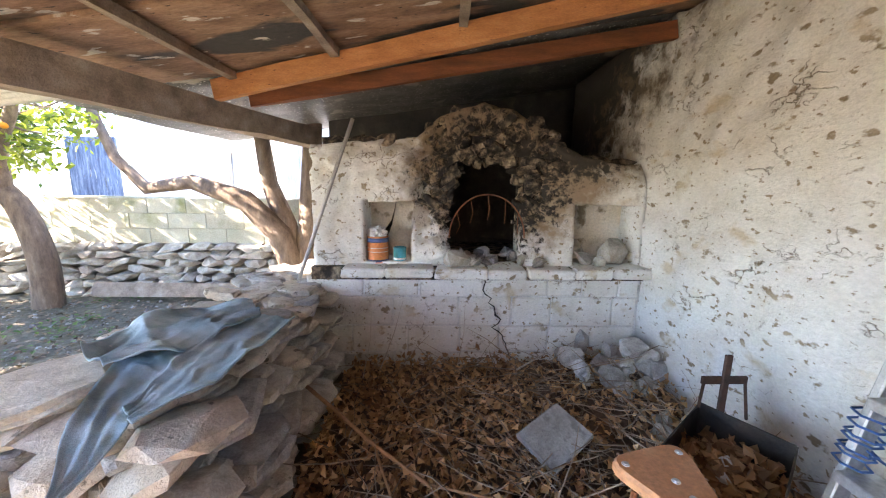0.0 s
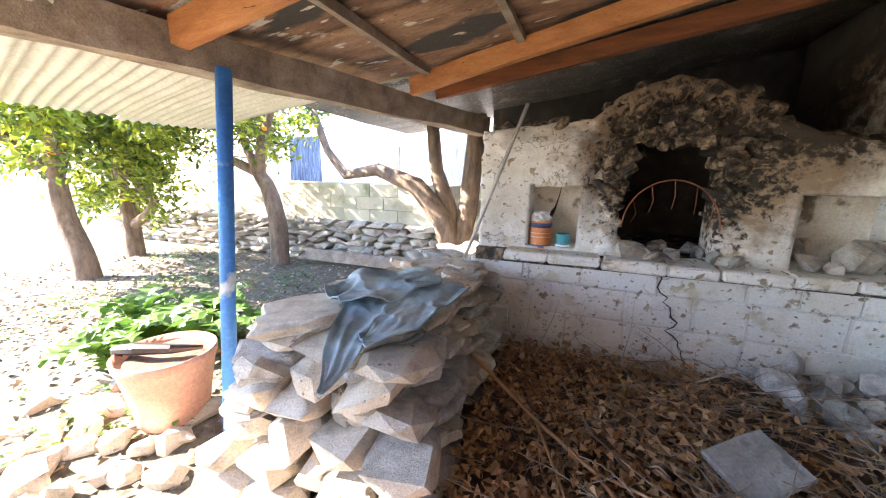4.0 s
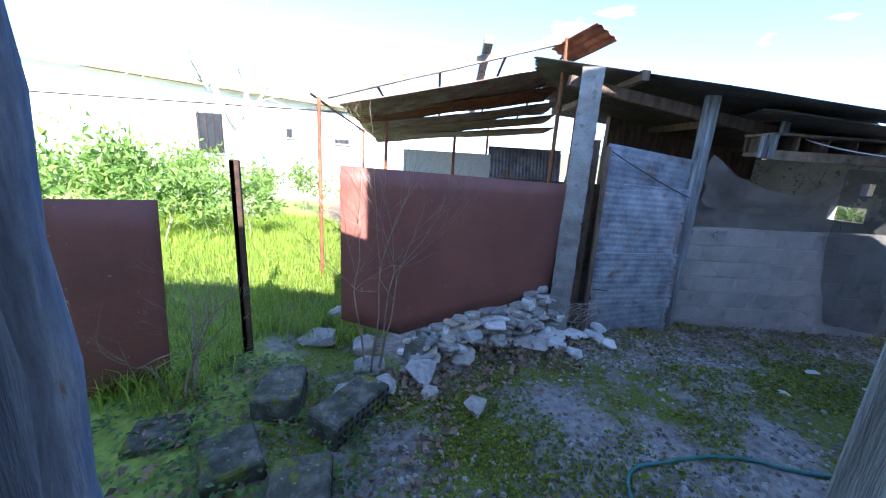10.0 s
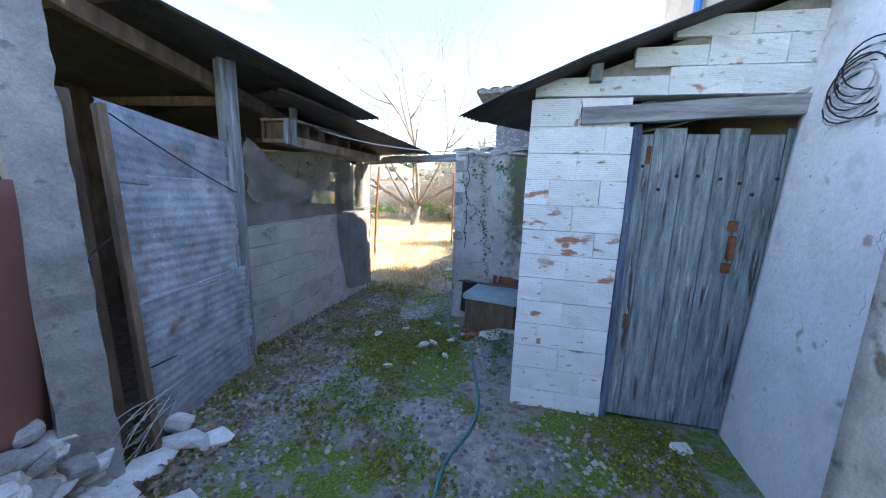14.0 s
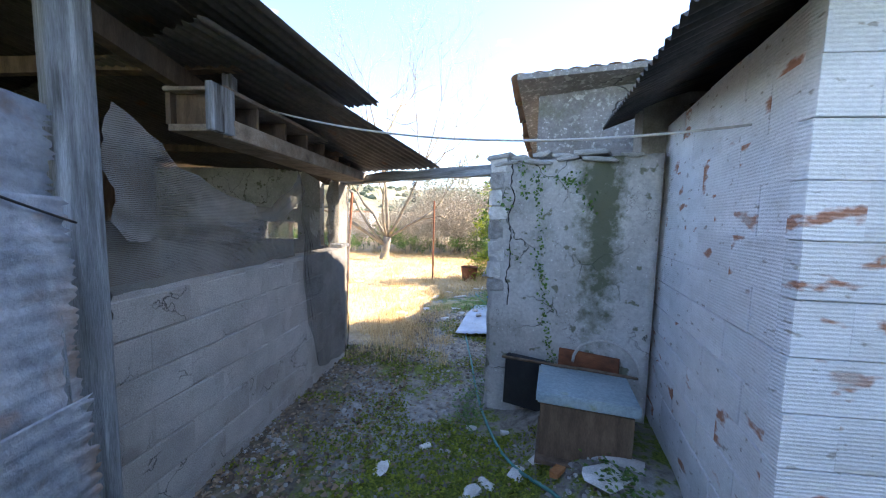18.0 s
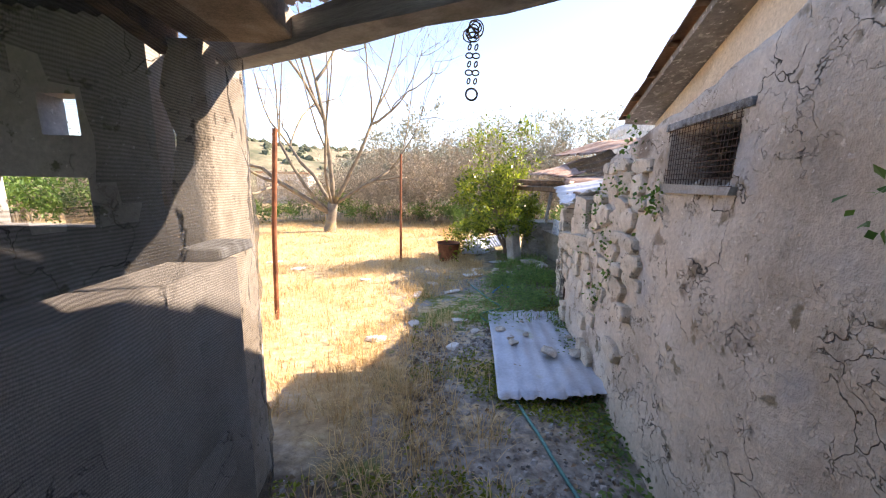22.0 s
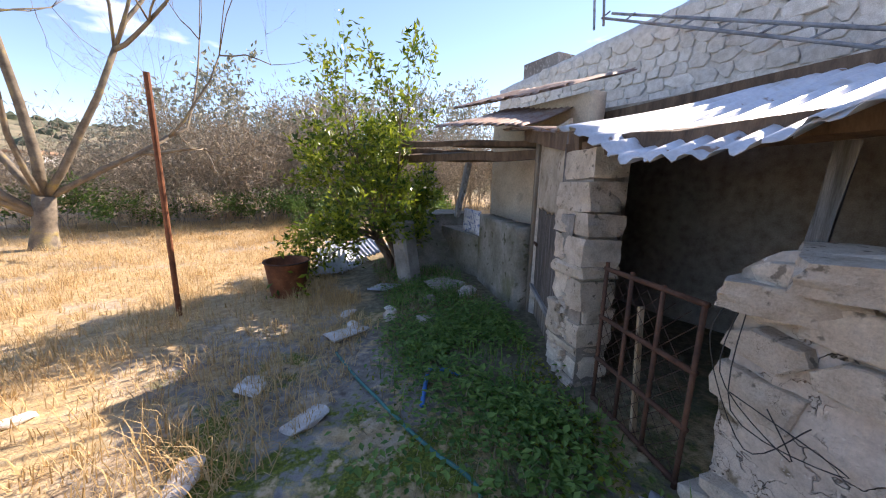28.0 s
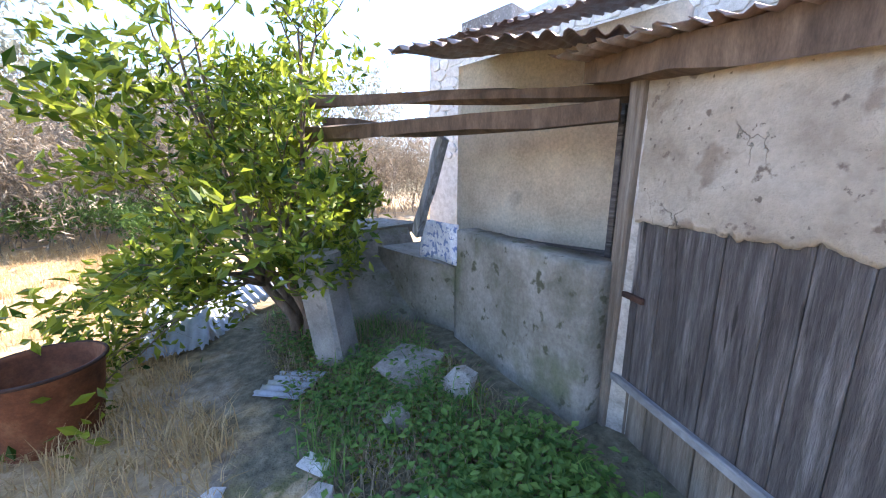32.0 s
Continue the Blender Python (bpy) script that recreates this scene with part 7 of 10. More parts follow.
def oven_base():
    b = thing("oven_base", "whitewashed block base with a projecting shelf of bricks", "masonry base")
    part("core", boxes((-0.95, 1.66, 2.637, 3.9, -0.1, 0.8)), M["lime_joint"], b)
    bm = bmesh.new()
    tube(bm, [(0.4 + 0.012 * k + 0.09 * noise.noise(Vector((k * 0.45, 3, 0))) + 0.02 * noise.noise(Vector((k * 1.7, 8, 0))), 2.612, 0.8 - 0.034 * k) for k in range(25)], [max(0.0015, 0.005 + 0.008 * noise.noise(Vector((k * 0.6, 1, 5)))) for k in range(25)], 5)
    part("crack", bm, M["soot"], b, "black crack down the base")
    x = -0.66
    for ln in (0.33, 0.36, 0.4, 0.3, 0.36, 0.28, 0.3):
        part("shelf_slab", boxes((x + 0.004, x + ln - 0.006, 2.5, 2.8, 0.81, 0.885), bevel=0.012, rough=0.01), M["whitewash"], b)
        x += ln
    z = -0.08
    for c, h in enumerate((0.26, 0.22, 0.24, 0.16)):
        x = -0.95 + (0.0 if c % 2 else -0.15)
        while x < 1.62:
            ln = rng.uniform(0.28, 0.52)
            x1 = min(x + ln, 1.64)
            if x1 - max(x, -0.95) > 0.05:
                bm = bmesh.new()
                box(bm, max(x, -0.95) + 0.004, x1 - 0.004, 2.622 + rng.uniform(-0.007, 0.007), 2.8, z + 0.003, z + h - 0.003, bevel=0.009, rough=0.006)
                part("block", bm, M["whitewash"], b)
            x = x1
        z += h
    return b


oven_base()


# ---- stacked stone wall ----
def stacked_wall():
    w = thing("stacked_stone_wall", "low dry-stacked wall of flat field stones", "stone wall")
    part("core", boxes((-1.42, -0.9, 1.15, 3.35, -0.05, 0.62), rough=0.03), M["stone"], w)
    def slab(x, y, z, sx, sy, sz, a, tilt=0.1, kind=None):
        stone(w, (x, y, z), (sx, sy, sz), a, M[rng.choice(("stone_pale", "stone_lime", "stone_lime", "stone_slate", "stone", "stone_slate"))], kind=kind or rng.randrange(44, 60), tilt=tilt)
    # long faces: thin slabs, some set back, some standing out
    z = 0.0
    while z < 0.69:
        h = rng.uniform(0.035, 0.075)
        shrink = 0.2 * z
        for side in (0, 1):
            y = 1.0 + shrink - rng.uniform(0, 0.25)
            while y < 3.35:
                ln = rng.uniform(0.16, 0.42)
                x = -0.77 - shrink + rng.uniform(-0.09, 0.06) if side == 0 else -1.53 + shrink + 0.1 * (y - 0.8) + rng.uniform(-0.05, 0.05)
                slab(x, y + ln / 2, z + h / 2 + rng.uniform(-0.015, 0.015), rng.uniform(0.22, 0.36), ln * 1.12, h * rng.uniform(0.7, 1.15), rng.uniform(-0.35, 0.35), 0.13)
                y += ln
        z += h
    # the end: thick pale blocks with worn corners
    z = 0.0
    for c, h in enumerate((0.15, 0.13, 0.16, 0.12, 0.1, 0.07)):
        x = -1.66 + 0.03 * c + rng.uniform(0, 0.08)
        while x < -0.74:
            ln = rng.uniform(0.16, 0.3)
            hh = h * rng.uniform(0.85, 1.2)
            stone(w, (x + ln / 2, 0.88 + 0.035 * c + rng.uniform(-0.08, 0.06), z + h / 2), (ln * 1.04, rng.uniform(0.24, 0.36), hh), rng.uniform(-0.35, 0.35), M[rng.choice(("stone_pale", "stone_pale", "stone_lime", "stone"))], kind=rng.choice((0, 2, 4, 6, 8, 10, 1, 3, 5, 7, 9, 11)), tilt=0.15)
            x += ln
        z += h
    for k in range(64):
        q = math.sqrt(rng.random())
        slab(rng.uniform(-1.48, -0.84), 1.15 + 2.15 * q, 0.69 + rng.uniform(-0.02, 0.05), rng.uniform(0.16, 0.38), rng.uniform(0.14, 0.32), rng.uniform(0.025, 0.06), rng.uniform(0, 3), 0.16)
    stone(w, (-1.38, 1.2, 0.745), (0.46, 0.5, 0.065), 0.5, M["stone_pale"], kind=47, tilt=0.05)
    return w


stacked_wall()

# ---- double plank door into the yard ----
def door_leaf():
    d = thing("plank_door", "open grey-blue weathered plank door with an iron ring", "door")
    x = 1.0
    for k, wdt in enumerate((0.205, 0.2, 0.18, 0.165, 0.2)):
        bm = boxes((x + 0.003, x + wdt - 0.004, 0.385 + rng.uniform(-0.004, 0.004), 0.425, -0.02 + rng.uniform(0, 0.03), 2.0), bevel=0.006)
        part("plank", bm, M["wood_blue"], d)
        for z in (0.41, 1.56):
            for f in (0.25, 0.72):
                b2 = bmesh.new()
                rod(b2, (x + wdt * f, 0.38, z + rng.uniform(-0.04, 0.04)), (x + wdt * f, 0.39, z), 0.005, n=7)
                part("nail", b2, M["rust_dark"], d)
        x += wdt
    for kx, kz, kw, kh in ((1.707, 1.453, 0.018, 0.034), (1.824, 1.533, 0.013, 0.022), (1.644, 1.0, 0.012, 0.02), (1.816, 0.932, 0.012, 0.024), (1.31, 1.03, 0.016, 0.02)):
        b2 = bmesh.new()
        rings = [[b2.verts.new((kx + kw * q * math.cos(2 * math.pi * i / 16), 0.3805 + dy, kz + kh * q * math.sin(2 * math.pi * i / 16))) for i in range(16)] for q, dy in ((1.0, 0.006), (0.9, 0.0), (0.35, 0.001))]
        for p, q in zip(rings, rings[1:]):
            for i in range(16):
                b2.faces.new((p[i], p[(i + 1) % 16], q[(i + 1) % 16], q[i]))
        b2.faces.new(rings[-1])
        bmesh.ops.recalc_face_normals(b2, faces=b2.faces)
        part("knot", b2, M["wood_brown"], d, "dark brown knot in the plank", True)
    for z in (0.35, 1.5):
        part("ledge", boxes((1.02, 1.94, 0.425, 0.46, z, z + 0.12)), M["wood_brown"], d)
    part("edge_strip", boxes((0.978, 0.999, 0.382, 0.412, 0.0, 2.0), bevel=0.005, rough=0.002), M["wood_pale"], d, "pale worn inner edge of the door")
    b2 = bmesh.new()
    tube(b2, [(1.985 + 0.006 * math.sin(3 * k), 0.352, 2.0 * k / 14) for k in range(15)], 0.022, 10)
    part("cover_strip", b2, M["wood_blue"], d, "rounded dark blue strip at the hinge", True)
    b2 = bmesh.new()
    tube(b2, [(1.285 + 0.034 * math.sin(2 * math.pi * k / 28), 0.362, 1.5 + 0.034 * math.cos(2 * math.pi * k / 28)) for k in range(29)], 0.0036, 6)
    part("ring", b2, M["rust_dark"], d, "rusty iron pull ring", True)
    b2 = bmesh.new()
    lathe(b2, [(0.0, 0.012), (0.012, 0.012), (0.02, 0.006), (0.03, 0.003), (0.031, 0.0)], 18)
    part("ring_plate", b2, M["rust_dark"], d, "", True, Matrix.Translation((1.28, 0.381, 1.55)) @ Matrix.Rotation(radians(90), 4, "X"))
    part("latch_bar", boxes((1.27, 1.29, 0.362, 0.384, 1.515, 1.64), bevel=0.005, rough=0.002), M["rust_dark"], d)
    return d


door_leaf()


M["wood_leaf"] = mat("wood_leaf", [(0.3, (0.035, 0.02, 0.012)), (0.5, (0.1, 0.06, 0.035)), (0.65, (0.2, 0.125, 0.075)), (0.8, (0.34, 0.25, 0.17))], 3, 36, 0.85, 0.7, stretch=(5, 5, 1), piece=0.2, vary=0.3, detail=9)


def door_leaf_brown():
    d = thing("plank_door", "open brown plank door with battens, second leaf", "door")
    x = 1.0
    for wdt in (0.2, 0.22, 0.2, 0.22):
        part("plank", boxes((x + 0.003, x + wdt - 0.003, -0.63, -0.6, -0.05, 2.0), bevel=0.004), M["wood_leaf"], d)
        x += wdt
    for z in (0.3, 1.0, 1.7):
        part("batten", boxes((1.0, 1.84, -0.6, -0.55, z, z + 0.11), bevel=0.008, rough=0.006), M["wood_leaf"], d)
    part("edge_strip", boxes((1.84, 1.865, -0.632, -0.598, -0.05, 2.0), bevel=0.005), M["wood_grey"], d, "pale grey edge strip")
    return d


door_leaf_brown()
frame_ = thing("doorway", "weathered timber frame of the doorway to the yard", "door frame", kind="structure")
for y0, y1 in ((0.445, 0.54), (-0.72, -0.645)):
    part("post", boxes((1.95, 2.05, y0, y1, -0.3, 2.1), bevel=0.006), M["wood_grey"], frame_)
part("head", boxes((1.93, 2.05, -0.72, 0.54, 2.1, 2.24), bevel=0.006), M["wood_grey"], frame_)
solid("threshold", boxes((1.7, 2.02, -0.7, 0.42, -0.3, -0.02), bevel=0.015, rough=0.01), M["concrete"], "worn concrete threshold step", "step")


def store_door():
    d = thing("store_door", "closed weathered plank door with flaking paint", "door")
    x = 1.42
    for k, wdt in enumerate((0.17, 0.2, 0.17, 0.19, 0.2, 0.14)):
        part("plank", boxes((x + 0.003, x + wdt - 0.003, -3.08 + rng.uniform(-0.003, 0.003), -3.05, -0.28, 1.86 - (0.04 if k % 2 else 0)), bevel=0.004), M["wood_teal"], d)
        x += wdt
    part("frame_post", boxes((2.44, 2.49, -3.12, -3.03, -0.33, 1.88), bevel=0.005), M["wood_blue"], d)
    part("handle", boxes((1.785, 1.815, -3.05, -3.0, 1.0, 1.16), bevel=0.006), M["rust"], d, "rusty iron handle")
    for hz in (0.9, 1.19):
        part("handle_plate", boxes((1.77, 1.83, -3.052, -3.043, hz, hz + 0.07), bevel=0.006), M["rust"], d)
    for hx, hz in ((2.37, 0.42), (2.36, 1.62)):
        part("hinge", boxes((hx, hx + 0.03, -3.052, -3.043, hz, hz + 0.12), bevel=0.004), M["rust"], d, "rusty hinge strap")
    # Black discs on the planks stand for the shade inside worn holes.
    for k in range(9):
        hx, hz = 1.5 + 0.11 * k + rng.uniform(-0.03, 0.03), 1.52 + rng.uniform(-0.09, 0.1)
        bm = bmesh.new()
        lathe(bm, [(0.0, 0.0), (0.012, 0.0), (0.012, 0.008), (0.0, 0.009)], 7)
        part("nail_hole", bm, M["soot"], d, "black disc standing for a shaded worn hole", False, Matrix.Translation((hx, -3.05, hz)) @ Matrix.Rotation(-math.pi / 2, 4, "X"))
    return d


store_door()

# ---- things in the oven shelter ----
def litter_z(x, y):
    return 0.1 + 0.08 * smooth01(0.4, 1.6, x) * smooth01(3.0, 1.5, y) + 0.05 * noise.noise(Vector((x * 2.1, y * 2.1, 4)))


def litter():
    r = random.Random(17)
    bm = bmesh.new()
    nx, ny = 44, 46
    g = [[bm.verts.new((-0.62 + 2.26 * i / nx, 0.05 + 2.62 * j / ny, litter_z(-0.62 + 2.26 * i / nx, 0.05 + 2.62 * j / ny) - 0.02 + 0.02 * noise.noise(Vector((i * 0.6, j * 0.6, 9))))) for i in range(nx + 1)] for j in range(ny + 1)]
    for j in range(ny):
        for i in range(nx):
            bm.faces.new((g[j][i], g[j][i + 1], g[j + 1][i + 1], g[j + 1][i]))
    solid("leaf_mould", bm, M["mould"], "dark brown mould of rotted leaves on the floor", "litter", smooth=True, kind="stuff")
    bm = bmesh.new()
    for _ in range(9500):
        x, y = r.uniform(-0.6, 1.6), r.uniform(0.15, 2.6)
        if x > 0.75 and r.random() < 0.55:
            continue
        z = litter_z(x, y) + abs(r.gauss(0, 0.045))
        d = Vector((r.gauss(0, 1), r.gauss(0, 1), r.gauss(0.1, 0.6)))
        leaf(bm, Vector((x, y, z)), d, r.uniform(0.025, 0.065), r, r.uniform(0.4, 0.8), r.uniform(0.3, 1.0))
    solid("dry_leaves", bm, M["dry_leaf"], "heap of curled brown dry leaves", "leaves", kind="stuff")
    bm = bmesh.new()
    for _ in range(800):
        x, y = r.uniform(-0.5, 1.55), r.uniform(0.2, 2.55)
        if x < 0.2 and r.random() < 0.5:
            continue
        z = litter_z(x, y) + r.uniform(0.0, 0.09)
        a, ln = r.uniform(0, 6.28), r.uniform(0.12, 0.7)
        d = Vector((math.cos(a), math.sin(a), r.gauss(0.12, 0.22)))
        p = Vector((x, y, z))
        pts = [p]
        for k in range(4):
            d = (d + Vector((r.gauss(0, 0.16), r.gauss(0, 0.16), r.gauss(0, 0.1)))).normalized()
            q = pts[-1] + d * ln / 4
            q.x, q.y = min(1.6, q.x), min(2.58, q.y)
            q.z = max(q.z, litter_z(q.x, q.y) - 0.01)
            pts.append(q)
        rad = r.uniform(0.0015, 0.0045)
        tube(bm, pts, [rad, rad, rad * 0.9, rad * 0.7, rad * 0.4], 4)
    solid("dry_twigs", bm, M["twig"], "tangle of thin dry twigs and vines", "twigs", kind="stuff")


M["mould"] = mat("mould", [(0.3, (0.07, 0.045, 0.028)), (0.6, (0.17, 0.105, 0.065)), (0.8, (0.26, 0.17, 0.11))], 12, 70, 0.95, 0.8)
litter()
b_ = bmesh.new()
tube(b_, [(-0.8, 1.98, 0.32), (-0.5, 1.72, 0.28), (-0.27, 1.54, 0.22), (0.0, 1.32, 0.2), (0.2, 1.05, 0.18), (0.42, 0.7, 0.16)], [0.012, 0.011, 0.01, 0.009, 0.008, 0.005], 7)
tube(b_, [(-0.27, 1.54, 0.22), (-0.15, 1.25, 0.2), (-0.02, 0.9, 0.19)], [0.008, 0.006, 0.003], 6)
tube(b_, [(0.0, 1.32, 0.2), (0.35, 1.2, 0.22), (0.65, 0.95, 0.2)], [0.007, 0.005, 0.003], 6)
solid("fallen_branch", b_, M["branch_orange"] if "branch_orange" in M else M["wood_orange"], "long forked orange-brown branch lying on the leaves", "branch", smooth=True)
for a, b, rr, lab in (((0.62, 2.3, 0.2), (0.86, 2.36, 0.3), 0.007, "pale bare stick lying on the leaves"), ((0.2, 2.35, 0.2), (0.26, 2.5, 0.62), 0.004, "thin dead stem standing in the leaves"), ((-0.35, 2.3, 0.2), (-0.2, 2.45, 0.66), 0.004, "thin dead stem standing in the leaves"), ((-0.45, 2.2, 0.2), (-0.42, 2.4, 0.6), 0.003, "thin dead stem standing in the leaves")):
    b_ = bmesh.new()
    mid = (Vector(a) + Vector(b)) / 2 + Vector((0.02, 0, 0.02))
    tube(b_, [a, mid, b], [rr, rr * 0.8, rr * 0.4], 6)
    solid("stick", b_, M["twig_pale"], lab, "stick", "sticks")
solid("plastic_pipe", (lambda q: (rod(q, (0.36, 0.62, 0.3), (0.6, 1.15, 0.24), 0.02, n=12), q)[1])(bmesh.new()), M["pipe_grey"], "grey plastic pipe lying on twigs", "pipe", smooth=True)

cb = thing("concrete_tile", "broken pale concrete paving tile leaning on twigs", "tile")
part("tile", boxes((-0.15, 0.15, -0.12, 0.12, -0.025, 0.025), bevel=0.008, rough=0.01), M["concrete"], cb, "", False, Matrix.Translation((0.64, 1.56, 0.24)) @ Euler((0.25, -0.3, 0.55)).to_matrix().to_4x4())


def stool():
    s = thing("old_stool", "broken stool with an orange three-cornered seat", "stool")
    bm = bmesh.new()
    tri = [Vector((0.54, 0.93, 0)), Vector((0.84, 1.0, 0)), Vector((0.75, 0.56, 0))]
    c = sum(tri, Vector()) / 3
    ring = []
    for k in range(3):
        p, q, o = tri[k], tri[(k + 1) % 3], tri[(k - 1) % 3]
        a, b = p + (o - p).normalized() * 0.085, p + (q - p).normalized() * 0.085
        for j in range(5):
            u = j / 4
            ring.append((1 - u) ** 2 * a + 2 * u * (1 - u) * p + u * u * b)
    lo = [bm.verts.new(Vector((p.x, p.y, 0.635))) for p in ring]
    mi = [bm.verts.new(Vector((p.x, p.y, 0.655))) for p in ring]
    hi = [bm.verts.new(Vector((c.x + (p.x - c.x) * 0.94, c.y + (p.y - c.y) * 0.94, 0.668))) for p in ring]
    n = len(ring)
    for a, b in ((lo, mi), (mi, hi)):
        for k in range(n):
            bm.faces.new((a[k], a[(k + 1) % n], b[(k + 1) % n], b[k]))
    bm.faces.new(hi), bm.faces.new(lo[::-1])
    bmesh.ops.recalc_face_normals(bm, faces=bm.faces)
    part("seat", bm, M["leather"], s, "worn orange-tan seat board")
    for p in (tri[0].lerp(c, 0.35), tri[1].lerp(c, 0.35), tri[2].lerp(c, 0.3), c, c.lerp(tri[2], 0.22)):
        b2 = bmesh.new()
        lathe(b2, [(0.0, 0.004), (0.006, 0.004), (0.007, 0.002), (0.011, 0.002), (0.012, 0.0)], 14)
        part("bolt", b2, M["alu"], s, "", False, Matrix.Translation((p.x, p.y, 0.668)))
    for k, (x, y) in enumerate(((0.6, 0.84), (0.76, 0.88), (0.72, 0.66))):
        b2 = bmesh.new()
        tube(b2, [(x, y, 0.63), (x + 0.02 * (k - 1), y - 0.01, 0.4), (x + 0.05 * (k - 1), y - 0.03 + 0.06 * (k == 1), 0.1)], 0.009, 8)
        part("leg", b2, M["rust"], s)
    part("bracket", boxes((0.62, 0.7, 0.62, 0.8, 0.615, 0.635), bevel=0.003), M["rust"], s)
    part("brick_rest", boxes((0.6, 0.8, 0.62, 0.78, 0.12, 0.36), bevel=0.01, rough=0.01), M["stone"], s)
    return s


M["leather"] = mat("leather", [(0.3, (0.45, 0.2, 0.09)), (0.6, (0.62, 0.31, 0.15)), (0.8, (0.7, 0.42, 0.24))], 5, 60, 0.7, 0.15, spots=[(9, 0.64, 0.7, (0.2, 0.1, 0.06))])
stool()


def fire_box():
    """An open box of dark sheet iron full of leaves, with a bracket at its back."""
    s = thing("iron_box", "rusted black iron trough filled with dry leaves", "trough")
    c = [Vector((1.215, 1.375, 0)), Vector((1.375, 1.105, 0)), Vector((0.95, 0.76, 0)), Vector((0.84, 1.09, 0))]
    for k in range(4):
        a, b = c[k], c[(k + 1) % 4]
        d = (b - a).normalized()
        nrm = Vector((-d.y, d.x, 0)) * 0.006
        bm = bmesh.new()
        q = [bm.verts.new(p) for p in (a + Vector((0, 0, 0.2)), b + Vector((0, 0, 0.2)), b + Vector((0, 0, 0.55)), a + Vector((0, 0, 0.55)), a + nrm + Vector((0, 0, 0.2)), b + nrm + Vector((0, 0, 0.2)), b + nrm + Vector((0, 0, 0.55)), a + nrm + Vector((0, 0, 0.55)))]
        for f in ((0, 1, 2, 3), (7, 6, 5, 4), (3, 2, 6, 7), (0, 3, 7, 4), (1, 5, 6, 2), (0, 4, 5, 1)):
            bm.faces.new([q[i] for i in f])
        part("side", bm, M["iron"], s)
    bm = bmesh.new()
    bm.faces.new([bm.verts.new(p + Vector((0, 0, 0.4))) for p in c])
    part("filling", bm, M["mould"], s)
    for p in (c[1], c[2], c[3]):
        b2 = bmesh.new()
        rod(b2, p + Vector((0, 0, 0.0)), p + Vector((0, 0, 0.3)), 0.01)
        part("leg", b2, M["rust"], s)
    r = random.Random(4)
    bm = bmesh.new()
    for _ in range(420):
        u, v = r.random(), r.random()
        p = c[0].lerp(c[1], u).lerp(c[3].lerp(c[2], u), v) + Vector((0, 0, 0.41 + abs(r.gauss(0, 0.03))))
        p = p.lerp(sum(c, Vector()) / 4 + Vector((0, 0, p.z)), 0.08)
        leaf(bm, p, (r.gauss(0, 1), r.gauss(0, 1), r.gauss(0.1, 0.4)), r.uniform(0.04, 0.085), r, 0.7, 0.5)
    part("leaf_fill", bm, M["dry_leaf"], s, "curled dry leaves")
    for k, (u, v) in enumerate(((0.45, 0.35), (0.4, 0.75), (0.5, 0.55))):
        p = c[0].lerp(c[1], u).lerp(c[3].lerp(c[2], u), v)
        stone(s, (p.x, p.y, 0.45), (0.07, 0.06, 0.05), k, M["paper"], name="crumpled_paper")
    b2 = bmesh.new()
    box(b2, 1.17, 1.37, 1.33, 1.345, 0.665, 0.7, bevel=0.003)
    box(b2, 1.255, 1.285, 1.325, 1.34, 0.5, 0.8, bevel=0.003)
    rod(b2, (1.18, 1.335, 0.68), (1.18, 1.345, 0.55), 0.006)
    rod(b2, (1.36, 1.335, 0.68), (1.36, 1.3, 0.52), 0.006)
    part("bracket", b2, M["rust_dark"], s, "rusty steel cross bracket")
    return s


M["paper"] = mat("paper", [(0.3, (0.6, 0.58, 0.55)), (0.7, (0.75, 0.74, 0.72))], 8, 60, 0.9, 0.3)
fire_box()


